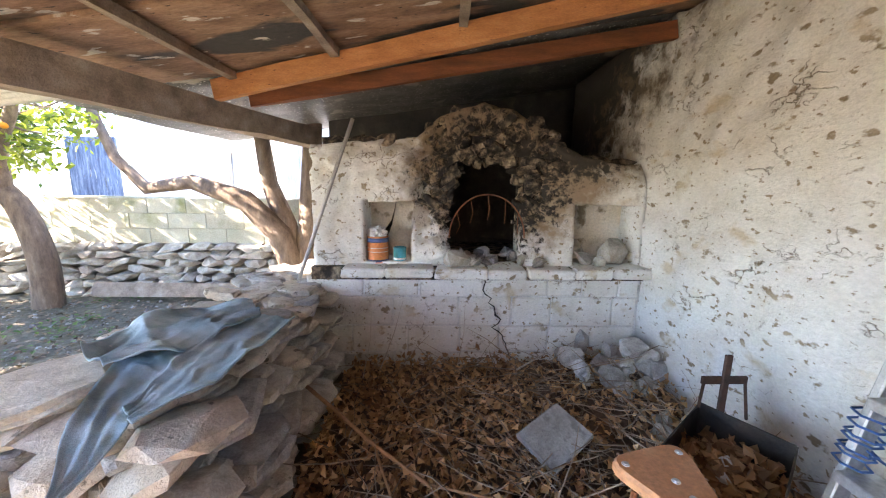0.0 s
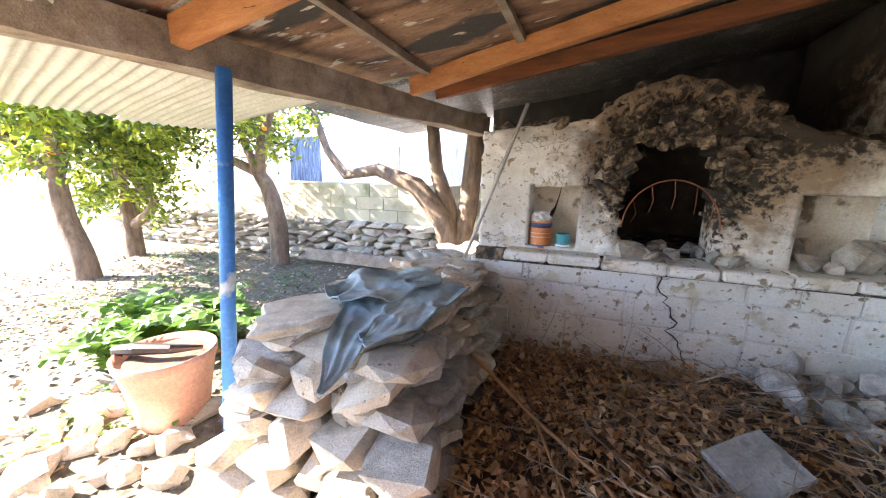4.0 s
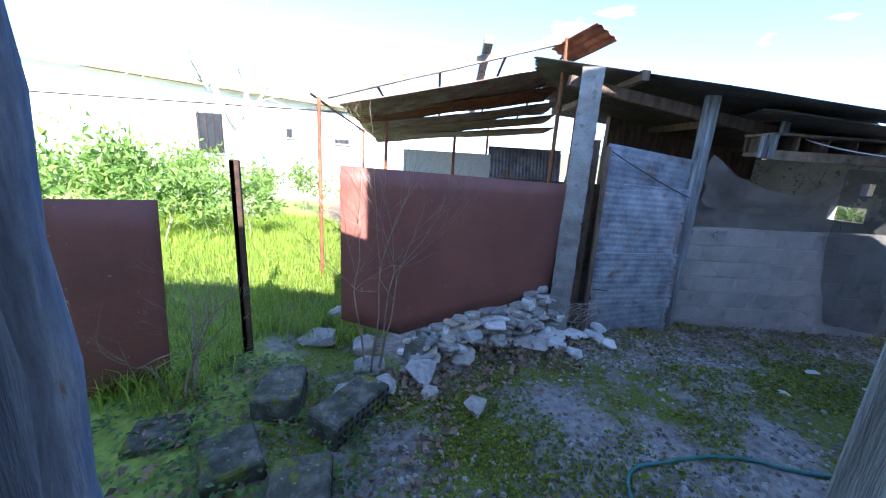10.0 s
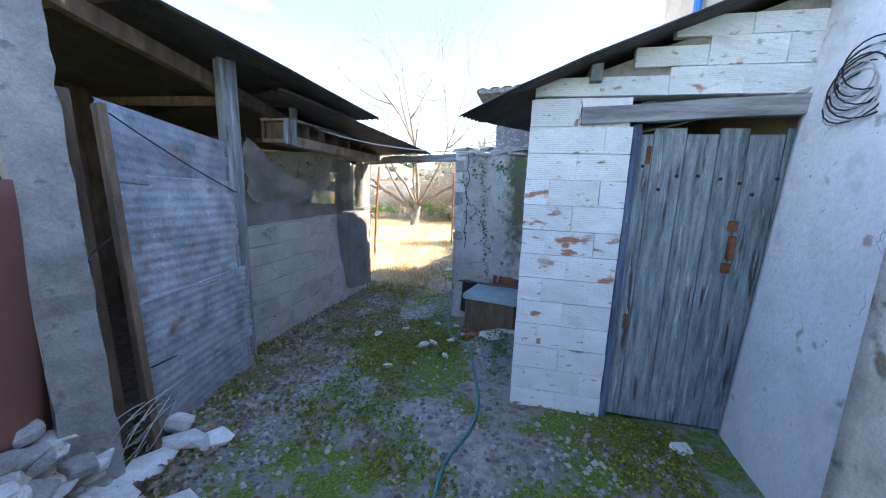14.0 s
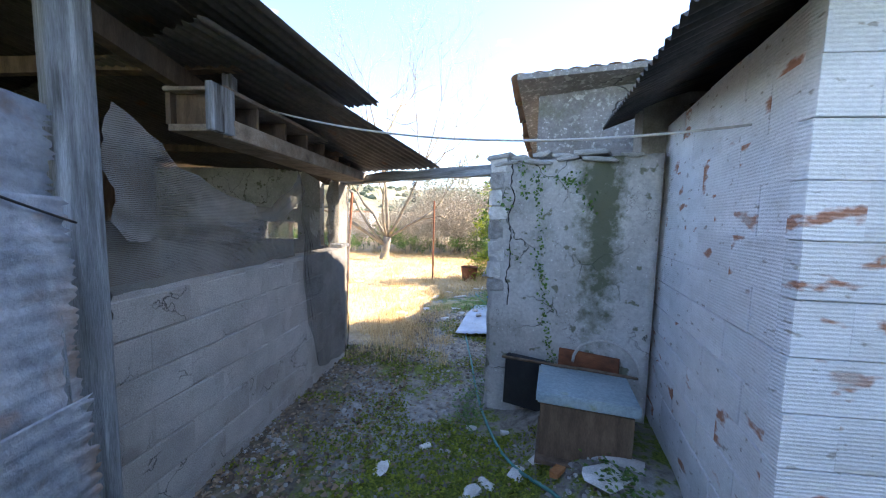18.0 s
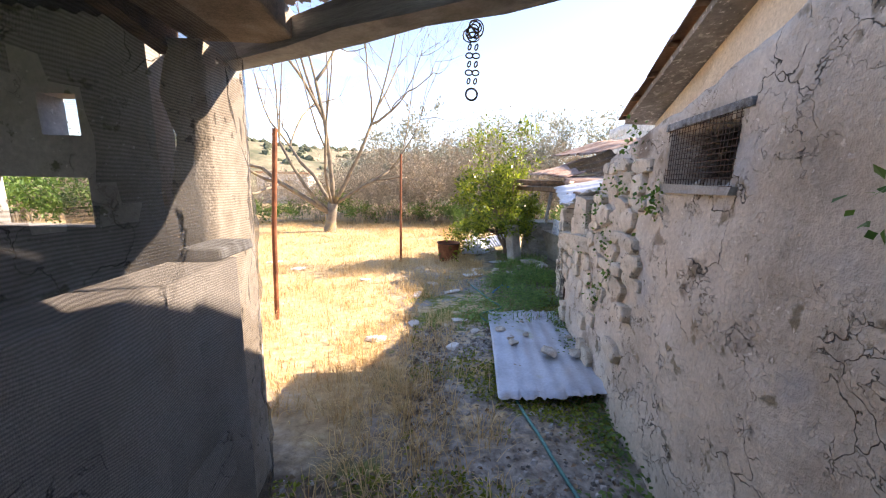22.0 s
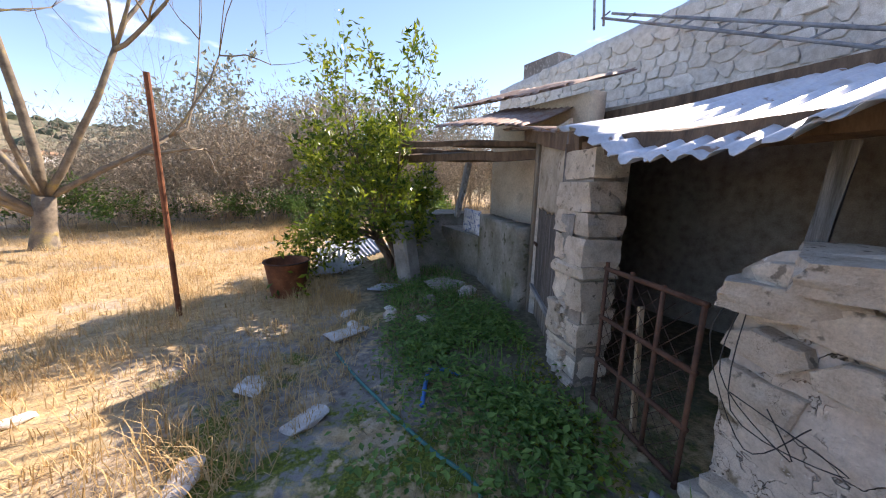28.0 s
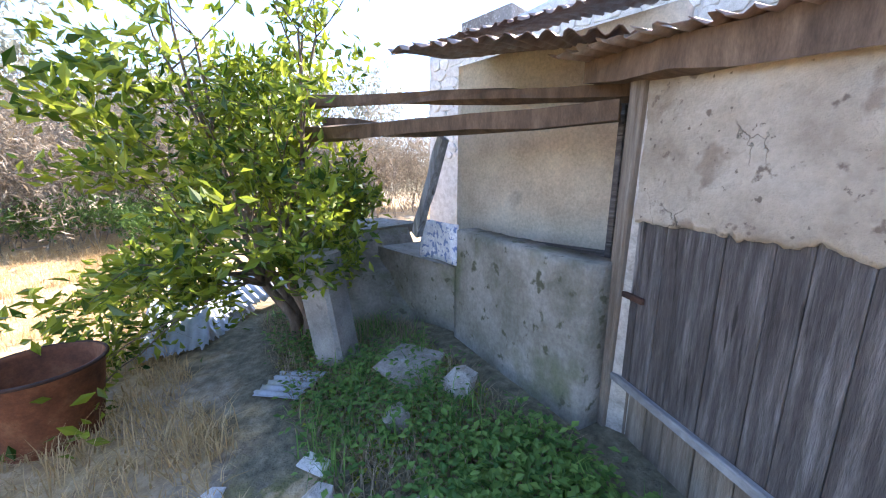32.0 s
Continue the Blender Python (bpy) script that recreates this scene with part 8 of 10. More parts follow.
def stepladder():
    s = thing("stepladder", "dirty aluminium stepladder leaning on the white wall", "ladder")
    a0, a1 = Vector((1.19, 0.9, 0.08)), Vector((1.6, 0.9, 2.02))
    b0, b1 = Vector((1.22, 0.5, 0.08)), Vector((1.61, 0.55, 2.02))
    for p, q in ((a0, a1), (b0, b1)):
        part("rail", boxes((-0.012, 0.012, -0.03, 0.03, 0, (q - p).length), bevel=0.004), M["alu"], s, "", False, along(p, q))
    for k in range(8):
        u = (0.02 + 0.125 * k) + 0.015
        p, q = a0.lerp(a1, u), b0.lerp(b1, u)
        part("step", boxes((p.x - 0.06, p.x + 0.05, q.y + 0.01, p.y - 0.01, p.z - 0.02, p.z + 0.015), bevel=0.004), M["alu"], s)
    for y in (0.86, 0.54):
        part("rear_leg", boxes((-0.012, 0.012, -0.02, 0.02, 0, 1.9), bevel=0.003), M["alu"], s, "", False, along((1.5, y, 0.05), (1.6, y, 1.95)))
    part("bucket_shelf", boxes((1.36, 1.58, 0.58, 0.86, 1.18, 1.4), bevel=0.006), M["galv"], s, "ribbed grey tray")
    b2 = bmesh.new()
    for k in range(7):
        u = 0.3 + 0.012 * k
        p = a0.lerp(a1, u)
        tube(b2, [p + Vector((0.035 * math.cos(t), 0.045 * math.sin(t), 0.01 * k % 0.02)) for t in (0, 1.05, 2.1, 3.14, 4.2, 5.2, 6.28)], 0.004, 5)
    tube(b2, [a0.lerp(a1, 0.33), a0.lerp(a1, 0.33) + Vector((0.12, -0.12, -0.1)), b0.lerp(b1, 0.28)], 0.004, 5)
    part("blue_string", b2, M["blue_dark"], s, "blue string tied round the rail")
    solid("brown_board", boxes((1.52, 1.545, 0.5, 0.85, 0.05, 0.62), bevel=0.004), M["red_panel"], "red-brown board standing behind the ladder", "board")
    solid("tan_board", boxes((1.5, 1.53, 0.47, 0.58, 0.85, 1.02), bevel=0.01), M["leather"], "tan board end hanging behind the ladder", "board")
    return s


M["blue_dark"] = mat("blue_dark", [(0.3, (0.02, 0.06, 0.18)), (0.7, (0.05, 0.12, 0.3))], 6, 60, 0.7, 0.1)
stepladder()

rub = thing("corner_rubble", "fallen grey stones heaped in the corner", "rubble")
for k in range(26):
    stone(rub, (rng.uniform(1.0, 1.6), rng.uniform(2.05, 2.58), rng.uniform(0.14, 0.2) + 0.2 * rng.random() ** 2), [rng.uniform(0.07, 0.19) for _ in range(3)], rng.uniform(0, 3), M["stone_slate" if k % 3 else "stone"], tilt=0.6)
for k in range(10):
    stone(rub, (rng.uniform(1.25, 1.6), rng.uniform(1.5, 2.1), rng.uniform(0.12, 0.2)), [rng.uniform(0.05, 0.13) for _ in range(3)], rng.uniform(0, 3), M["stone"], tilt=0.6)
hs = thing("hearth_stones", "broken stones and ash lying in the oven mouth", "rubble")
for k in range(34):
    stone(hs, (rng.uniform(0.1, 0.95), rng.uniform(2.58, 3.1), rng.uniform(0.89, 0.93)), [rng.uniform(0.04, 0.12) for _ in range(3)], rng.uniform(0, 3), M["ash"] if k % 2 else M["stone"], tilt=0.6)
stone(hs, (0.2, 2.62, 0.94), (0.2, 0.16, 0.14), 0.4, M["stone"], tilt=0.3)
ns = thing("niche_stones", "loose stones stored in the oven niche", "rubble")
for p, sz in (((1.45, 2.72, 0.99), (0.2, 0.18, 0.22)), ((1.24, 2.74, 0.93), (0.16, 0.14, 0.1)), ((1.2, 2.85, 0.99), (0.14, 0.12, 0.16)), ((1.33, 2.68, 0.92), (0.12, 0.1, 0.08)), ((1.55, 2.85, 0.94), (0.14, 0.12, 0.12))):
    stone(ns, p, sz, rng.uniform(0, 3), M["stone"], tilt=0.4)
ts = thing("top_stones", "loose stones lying on top of the oven", "rubble")
for k in range(14):
    x = rng.uniform(-0.85, -0.1) if k < 9 else rng.uniform(1.0, 1.6)
    stone(ts, (x, rng.uniform(2.78, 3.0), 1.82 if k < 9 else 1.7), [rng.uniform(0.12, 0.24), 0.16, rng.uniform(0.07, 0.13)], rng.uniform(0, 3), M["char_stone"], tilt=0.2)
# stones of the broken arch
ar = thing("arch_stones", "charred arch stones round the oven mouth", "masonry")
for k in range(120):
    a = math.pi * (0.02 + 0.96 * (k + 0.5) / 120)
    rr = rng.uniform(0.32, 0.68)
    x, z = 0.43 - rr * math.cos(a), 1.32 + rr * 1.15 * math.sin(a)
    if z < 2.02:
        stone(ar, (x, 2.79 + rng.uniform(-0.03, 0.04), z), (rng.uniform(0.05, 0.19), rng.uniform(0.08, 0.13), rng.uniform(0.03, 0.085)), rng.uniform(-0.4, 0.4), M["char_stone"], kind=rng.randrange(32, 40), tilt=0.7)



def can(x, y, r, h, material, label, band):
    t = thing("paint_can", label, "can", "cans in the niche")
    bm = bmesh.new()
    lathe(bm, [(0.0, 0.0), (r, 0.0), (r * 1.03, 0.006), (r, 0.012), (r, h - 0.012), (r * 1.03, h - 0.006), (r, h), (r * 0.9, h), (r * 0.88, h - 0.01), (0.0, h - 0.01)], 28)
    part("body", bm, material, t, "", True, Matrix.Translation((x, y, 0.885)))
    for z0, z1, mm in band:
        bm = bmesh.new()
        lathe(bm, [(r + 0.001, z0), (r + 0.0025, z0), (r + 0.0025, z1), (r + 0.001, z1)], 28)
        part("label_band", bm, mm, t, "", True, Matrix.Translation((x, y, 0.885)))
    return t


M["can_orange"] = mat("can_orange", [(0.3, (0.62, 0.2, 0.06)), (0.7, (0.72, 0.28, 0.1))], 6, 60, 0.5, 0.05)
M["can_teal"] = mat("can_teal", [(0.3, (0.03, 0.24, 0.28)), (0.7, (0.06, 0.34, 0.38))], 6, 60, 0.5, 0.05)
M["paint_white"] = mat("paint_white", [(0.3, (0.66, 0.65, 0.62)), (0.7, (0.78, 0.77, 0.74))], 5, 60, 0.6, 0.05)
M["blue_label"] = mat("blue_label", [(0.3, (0.05, 0.08, 0.2)), (0.7, (0.1, 0.15, 0.3))], 6, 60, 0.5, 0.05)
can(-0.42, 2.76, 0.083, 0.21, M["can_orange"], "orange paint can with blue bands holding plastic", [(0.012, 0.03, M["blue_label"]), (0.165, 0.2, M["blue_label"]), (0.09, 0.094, M["paint_white"]), (0.12, 0.124, M["paint_white"])])
can(-0.245, 2.74, 0.05, 0.125, M["can_teal"], "small teal paint can", [(0.03, 0.045, M["paint_white"])])
bag = bmesh.new()
bmesh.ops.create_icosphere(bag, subdivisions=3, radius=0.075)
for v in bag.verts:
    v.co += v.co.normalized() * 0.03 * noise.noise(v.co * 40) + v.co.normalized() * 0.02 * noise.noise(v.co * 90)
    v.co.z *= 0.75
    v.co += Vector((-0.42, 2.76, 1.115))
solid("plastic_bag", bag, M["bag"] if "bag" in M else M["paper"], "crumpled translucent plastic bag on the can", "bag")
hoop = bmesh.new()
tube(hoop, [(0.43 + 0.29 * math.cos(math.pi * k / 20), 2.66, 1.1 + 0.33 * math.sin(math.pi * k / 20)) for k in range(21)], 0.005, 6)
for k in (4, 7, 10, 13, 16):
    a = math.pi * k / 20
    tube(hoop, [(0.43 + 0.29 * math.cos(a), 2.66, 1.1 + 0.33 * math.sin(a)), (0.43 + 0.27 * math.cos(a) + 0.01, 2.65, 1.02 + 0.3 * math.sin(a)), (0.43 + 0.29 * math.cos(a), 2.66, 0.98 + 0.26 * math.sin(a))], 0.003, 4)
solid("wire_hoop", hoop, M["rust"], "bent rusty wire hoop standing in the oven mouth", "hoop")
pl_ = bmesh.new()
rod(pl_, (-0.98, 2.55, 0.78), (-0.56, 2.62, 1.95), 0.014, n=10)
solid("grey_pole", pl_, M["pipe_grey"], "thin grey pole leaning on the oven", "pole", smooth=True)


def jeans():
    """Old jeans thrown over the wall: a bunched waist and two legs, creased."""
    t = thing("old_jeans", "faded blue denim jeans lying on the stones", "jeans")

    def at(edge, u):
        q = u * (len(edge) - 1)
        k = min(int(q), len(edge) - 2)
        f = q - k
        f = f * f * (3 - 2 * f) * 0.5 + f * 0.5
        return Vector((*edge[k], 0)).lerp(Vector((*edge[k + 1], 0)), f)

    def strip(name, left, right, seed, lift, hang, bunch):
        bm = bmesh.new()
        nu, nv = 54, 22
        grid = []
        for i in range(nu + 1):
            row = []
            for k in range(nv + 1):
                u, v = i / nu, k / nv
                p = at(left, u).lerp(at(right, u), v)
                fold = bunch * (0.5 - abs(noise.noise(Vector((u * 2.2 + 0.8 * v, v * 2.6, seed))))) + 0.4 * bunch * (0.4 - abs(noise.noise(Vector((u * 5 + v, v * 4.5, seed + 4)))))
                hem = 0.012 * (smooth01(0.86, 1.0, v) + smooth01(0.14, 0.0, v))
                p.x += 0.012 * noise.noise(Vector((u * 6, seed, v * 2)))
                p.y += 0.012 * noise.noise(Vector((u * 6, seed + 9, v * 2)))
                p.z = 0.775 + lift + fold + hem - hang * smooth01(0.45, 0.0, u) + 0.004 * noise.noise(Vector((u * 16, v * 9, seed)))
                row.append(bm.verts.new(p))
            grid.append(row)
        for a, b in zip(grid, grid[1:]):
            for k in range(nv):
                bm.faces.new((a[k], b[k], b[k + 1], a[k + 1]))
        under = bmesh.ops.extrude_face_region(bm, geom=list(bm.faces))
        for v in under["geom"]:
            if isinstance(v, bmesh.types.BMVert):
                v.co.z -= 0.007
        bmesh.ops.recalc_face_normals(bm, faces=bm.faces)
        part(name, bm, M["denim"], t, "", True)
    strip("leg", ((-0.93, 0.73), (-1.05, 0.93), (-1.2, 1.25), (-1.24, 1.4)), ((-0.91, 0.73), (-0.9, 0.96), (-0.92, 1.24), (-0.95, 1.4)), 1.0, 0.0, 0.09, 0.03)
    strip("leg", ((-0.93, 0.98), (-0.97, 1.22), (-0.95, 1.49), (-0.91, 1.78)), ((-0.87, 0.94), (-0.74, 1.13), (-0.72, 1.36), (-0.68, 1.7)), 5.0, 0.022, 0.02, 0.035)
    strip("waist", ((-1.35, 1.3), (-1.42, 1.62), (-1.22, 1.84), (-0.98, 1.88)), ((-1.16, 1.18), (-0.99, 1.3), (-0.93, 1.48), (-0.86, 1.72)), 9.0, 0.04, 0.0, 0.075)
    return t


jeans()


# ---- garden things ----
def plant_pot():
    t = thing("plant_pot", "large faded pink plastic flower pot with soil", "flower pot")
    bm = bmesh.new()
    lathe(bm, [(0.0, 0.0), (0.165, 0.0), (0.175, 0.015), (0.19, 0.1), (0.22, 0.27), (0.235, 0.36), (0.245, 0.37), (0.25, 0.42), (0.24, 0.425), (0.228, 0.39), (0.0, 0.36)], 36)
    for v in bm.verts:
        # moulded flutes round the side
        if 0.02 < v.co.z < 0.35:
            k = 1 - 0.018 * abs(math.sin(7 * math.atan2(v.co.y, v.co.x)))
            v.co.x, v.co.y = v.co.x * k, v.co.y * k
    part("pot", bm, M["terracotta"], t, "", True, Matrix.Translation((-2.3, 1.08, 0.0)))
    bm = bmesh.new()
    lathe(bm, [(0.0, 0.385), (0.15, 0.395), (0.227, 0.38)], 24)
    part("soil", bm, M["mould"], t, "", True, Matrix.Translation((-2.3, 1.08, 0.0)))
    bm = bmesh.new()
    tube(bm, [(-2.56, 1.02, 0.2), (-2.55, 0.97, 0.34), (-2.5, 0.95, 0.44), (-2.38, 0.98, 0.455), (-2.22, 1.06, 0.45), (-2.12, 1.17, 0.43)], [0.014, 0.03, 0.03, 0.035, 0.028, 0.012], 8)
    part("black_strap", bm, M["black_plastic"], t, "black plastic strap hanging over the rim")
    return t


plant_pot()


def big_leaf_plant(x, y, s, n, seed):
    t = thing("artichoke_plant", "lush broad-leaved green plant beside the pot", "plant", "broad-leaved plants")
    r = random.Random(seed)
    for k in range(n):
        a = 2 * math.pi * k / n * 2.4 + r.uniform(-0.2, 0.2)
        bm = bmesh.new()
        ln = s * r.uniform(0.7, 1.1)
        d = Vector((math.cos(a), math.sin(a), 0))
        side = Vector((-d.y, d.x, 0))
        rise = r.uniform(0.8, 1.7)
        rows = []
        for i in range(16):
            u = i / 15
            c = Vector((x, y, height(x, y) + 0.02)) + d * ln * 0.75 * u + Vector((0, 0, ln * rise * (u - 0.75 * u * u)))
            w = ln * 0.22 * math.sin(math.pi * min(1, u * 0.96 + 0.02)) ** 0.8 * (1.0 if i % 2 else 0.38) + 0.006
            rows.append([bm.verts.new(c + side * w + Vector((0, 0, 0.03 * ln))), bm.verts.new(c), bm.verts.new(c - side * w + Vector((0, 0, 0.03 * ln)))])
        for p, q in zip(rows, rows[1:]):
            bm.faces.new((p[0], p[1], q[1], q[0])), bm.faces.new((p[1], p[2], q[2], q[1]))
        part("leaf", bm, M["big_leaf"], t)
    return t


M["big_leaf"] = leaf_mat("big_leaf", (0.05, 0.13, 0.02), (0.16, 0.3, 0.05), 0.45, 0.3)
for x, y, s, n, sd in ((-2.9, 1.75, 0.5, 16, 1), (-3.3, 1.3, 0.52, 16, 2), (-2.75, 2.1, 0.42, 14, 3), (-3.9, 1.8, 0.55, 16, 4), (-3.4, 2.2, 0.48, 16, 5), (-3.1, 1.5, 0.56, 14, 6), (-3.6, 1.6, 0.5, 14, 7)):
    big_leaf_plant(x, y, s, n, sd)
solid("old_plank", boxes((-1.3, 1.3, -0.09, 0.09, -0.02, 0.02), bevel=0.005, m=Matrix.Translation((-2.9, 4.42, 0.14)) @ Euler((1.2, 0.02, 0.06)).to_matrix().to_4x4()), M["wood_beam"], "long grey plank lying along the garden wall", "plank")
gs = thing("path_stones", "rough stones edging the garden path", "stones")
for k in range(46):
    x, y = rng.uniform(-3.2, -1.7), rng.uniform(0.2, 1.2)
    stone(gs, (x, y, 0.02), (rng.uniform(0.1, 0.26), rng.uniform(0.1, 0.22), rng.uniform(0.06, 0.14)), rng.uniform(0, 3), M["stone_pale"], tilt=0.3)
for k, (px, py, pz) in enumerate(((-5.9, 3.3, 2.0), (-4.4, 3.9, 2.05), (-6.3, 2.4, 1.6), (-5.4, 2.2, 2.1), (-6.9, 3.4, 1.95), (-5.6, 4.0, 2.2))):
    bm = bmesh.new()
    bmesh.ops.create_uvsphere(bm, u_segments=14, v_segments=10, radius=0.04)
    for v in bm.verts:
        v.co = v.co * (1 + 0.04 * noise.noise(v.co * 30)) + Vector((px, py, pz))
    solid("orange_fruit", bm, M["orange_skin"], "ripe orange hanging among the leaves", "orange", "oranges", True)

# ---- yard: nets, nest boxes and wires on the shed ----
def curtain(name, plan, tops, lows, label, wave=0.03, seed=0, nv=14, category="net", torn=None, cloth="net"):
    """A hanging net over a line in plan; tops and lows give its edges along the line (0 to 1)."""
    def at(table, u):
        for (a, va), (b, vb) in zip(table, table[1:]):
            if u <= b:
                return va + (vb - va) * (u - a) / (b - a)
        return table[-1][1]
    pts = [Vector((x, y, 0)) for x, y in plan]
    lens = [0.0]
    for a, b in zip(pts, pts[1:]):
        lens.append(lens[-1] + (b - a).length)
    nu = int(lens[-1] / 0.05)
    bm = bmesh.new()
    grid = []
    for i in range(nu + 1):
        s = lens[-1] * i / nu
        k = max(j for j in range(len(lens)) if lens[j] <= s + 1e-9)
        k = min(k, len(pts) - 2)
        f = (s - lens[k]) / (lens[k + 1] - lens[k])
        p = pts[k].lerp(pts[k + 1], f)
        d = (pts[k + 1] - pts[k]).normalized()
        nrm = Vector((-d.y, d.x, 0))
        if nrm.x > 0:
            nrm = -nrm
        u = i / nu
        row = []
        for j in range(nv + 1):
            v = j / nv
            z = at(tops, u) + (at(lows, u) - at(tops, u)) * v
            fold = wave * (noise.noise(Vector((s * 2.2, z * 1.2, seed))) + 0.55 * math.sin(s * 6 + 7 * z + 3 * noise.noise(Vector((s * 2, z * 2, seed + 3)))) + 0.6 * noise.noise(Vector((s * 8, z * 8, seed))) + 0.3 * noise.noise(Vector((s * 21, z * 21, seed))))
            row.append(bm.verts.new(p + nrm * fold + Vector((0, 0, z + 0.02 * noise.noise(Vector((s * 4, v, seed)))))))
        grid.append(row)
    for a, b in zip(grid, grid[1:]):
        for j in range(nv):
            if torn is None or not torn((a[j].co + b[j + 1].co) / 2):
                bm.faces.new((a[j], b[j], b[j + 1], a[j + 1]))
    bmesh.ops.delete(bm, geom=[v for v in bm.verts if not v.link_faces], context="VERTS")
    return solid(name, bm, M[cloth], label, category, "shade nets", True)


curtain("shade_net", [(5.7, -3.17), (5.73, -3.7), (5.76, -4.4), (5.8, -4.95)], ((0, 1.8), (0.2, 1.58), (0.5, 1.42), (0.72, 1.4), (0.88, 1.6), (1, 1.8)), ((0, 1.22), (0.5, 1.16), (0.75, 1.14), (0.9, 1.3), (1, 1.5)), "sagging grey shade net strip across the shed opening", 0.07, 2, 20, cloth="net_skylit")
curtain("shade_net", [(5.8, -3.17), (5.82, -4.0), (5.84, -4.9)], ((0, 1.3), (1, 1.3)), ((0, 0.96), (1, 0.97)), "torn brown shade net above the block wall", 0.02, 5, 8, cloth="net_skylit")
curtain("shade_net", [(5.74, -4.86), (5.745, -5.3), (5.755, -5.95), (5.83, -6.2), (5.98, -6.52), (6.3, -6.66), (7.3, -6.9)], ((0, 1.74), (0.5, 1.74), (0.68, 1.72), (1, 1.8)), ((0, 0.96), (0.05, 0.3), (0.1, -0.2), (0.3, -0.3), (0.5, -0.42), (1, -0.45)), "grey shade net draped round the shed corner, torn at the window", 0.03, 8, 44, torn=lambda c: ((c.y + 5.24) / 0.25) ** 2 + ((c.z - 1.28) / 0.17) ** 2 + 1.1 * noise.noise(c * 5.0) + 0.6 * noise.noise(c * 13.0) < 0.6)


def nest_boxes():
    w = thing("nest_box", "row of open timber nest boxes under the shed eaves", "nest box")
    a, b = Vector((5.62, -3.75, 1.84)), Vector((5.66, -6.15, 1.8))
    part("shelf", boxes((0, 0.36, -2.4, 0, -0.02, 0.02), bevel=0.004), M["wood_beam"], w, "", False, Matrix.Translation(a) @ Matrix.Rotation(0.016, 4, "X"))
    part("edge_beam", boxes((-0.05, 0.02, -2.42, 0.0, -0.06, 0.04), bevel=0.006, rough=0.004), M["wood_beam"], w, "warm brown front edge of the shelf", False, Matrix.Translation(a))
    for k in range(8):
        part("divider", boxes((0.0, 0.34, -0.012, 0.012, 0.02, 0.2), bevel=0.004), M["wood_brown"], w, "", False, Matrix.Translation(a + (b - a) * (k / 7.0) + Vector((0, 0.03 if k else -0.05, 0.0))))
    part("top_board", boxes((-0.02, 0.37, -2.42, 0.02, 0.2, 0.225), bevel=0.004), M["wood_beam"], w, "", False, Matrix.Translation(a))
    part("back_board", boxes((0.34, 0.37, -2.4, 0, 0.02, 0.24)), M["wood_brown"], w, "", False, Matrix.Translation(a))
    part("end_board", boxes((-0.02, 0.02, -0.02, 0.16, -0.05, 0.2), bevel=0.004), M["wood_grey"], w, "", False, Matrix.Translation(a + Vector((-0.03, 0.0, 0))))
    for y0, z1 in ((-0.25, 0.5), (-2.2, 0.4)):
        part("hanger", boxes((0.1, 0.16, y0, y0 + 0.06, 0.226, z1)), M["wood_grey"], w, "", False, Matrix.Translation(a))
    return w


nest_boxes()
solid("ledge_board", boxes((5.8, 5.95, -6.14, -5.9, 0.97, 1.01), bevel=0.006, rough=0.006), M["wood_grey"], "short pale board lying on the end of the block wall", "board")


def ring_(bm, c, r, rad, axis=(0, 1, 0), n=14, sides=6, squash=1.0):
    q = Vector(axis).to_track_quat("Z", "Y").to_matrix()
    pts = [Vector(c) + q @ Vector((r * math.cos(2 * math.pi * k / n), r * squash * math.sin(2 * math.pi * k / n), 0)) for k in range(n + 1)]
    tube(bm, pts, rad, sides)


def chain():
    c = thing("hanging_chain", "rusty chain with a ring hanging from the beam", "chain")
    x, y = 4.92, -5.86
    for side in (-0.011, 0.011):
        z = 1.7
        for k in range(5):
            bm = bmesh.new()
            ring_(bm, (x + side, y, z - k * 0.026), 0.012, 0.0026, (0, 1, 0) if k % 2 else (1, 0.3, 0), 10, 5, 0.7)
            part("link", bm, M["iron"], c, "", True)
    bm = bmesh.new()
    ring_(bm, (x, y, 1.555), 0.019, 0.0035, (0, 1, 0.1), 16, 6)
    part("ring", bm, M["iron"], c, "", True)
    bm = bmesh.new()
    for k in range(7):
        ring_(bm, (x + 0.01 * math.sin(k), y, 1.73 + 0.006 * k), 0.02 + 0.006 * math.sin(2 * k), 0.0025, (0.3 * math.sin(k), 1, 0.5 * math.cos(k)), 12, 4)
    part("wire_knot", bm, M["iron"], c, "tangled black binding wire")
    return c


chain()


def sag(a, b, drop, n=16):
    a, b = Vector(a), Vector(b)
    return [a.lerp(b, k / n) - Vector((0, 0, drop * 4 * (k / n) * (1 - k / n))) for k in range(n + 1)]


def wire(name, pts, r, material, label, category="wire", group=""):
    bm = bmesh.new()
    tube(bm, pts, r, 5)
    return solid(name, bm, material, label, category, group, True)


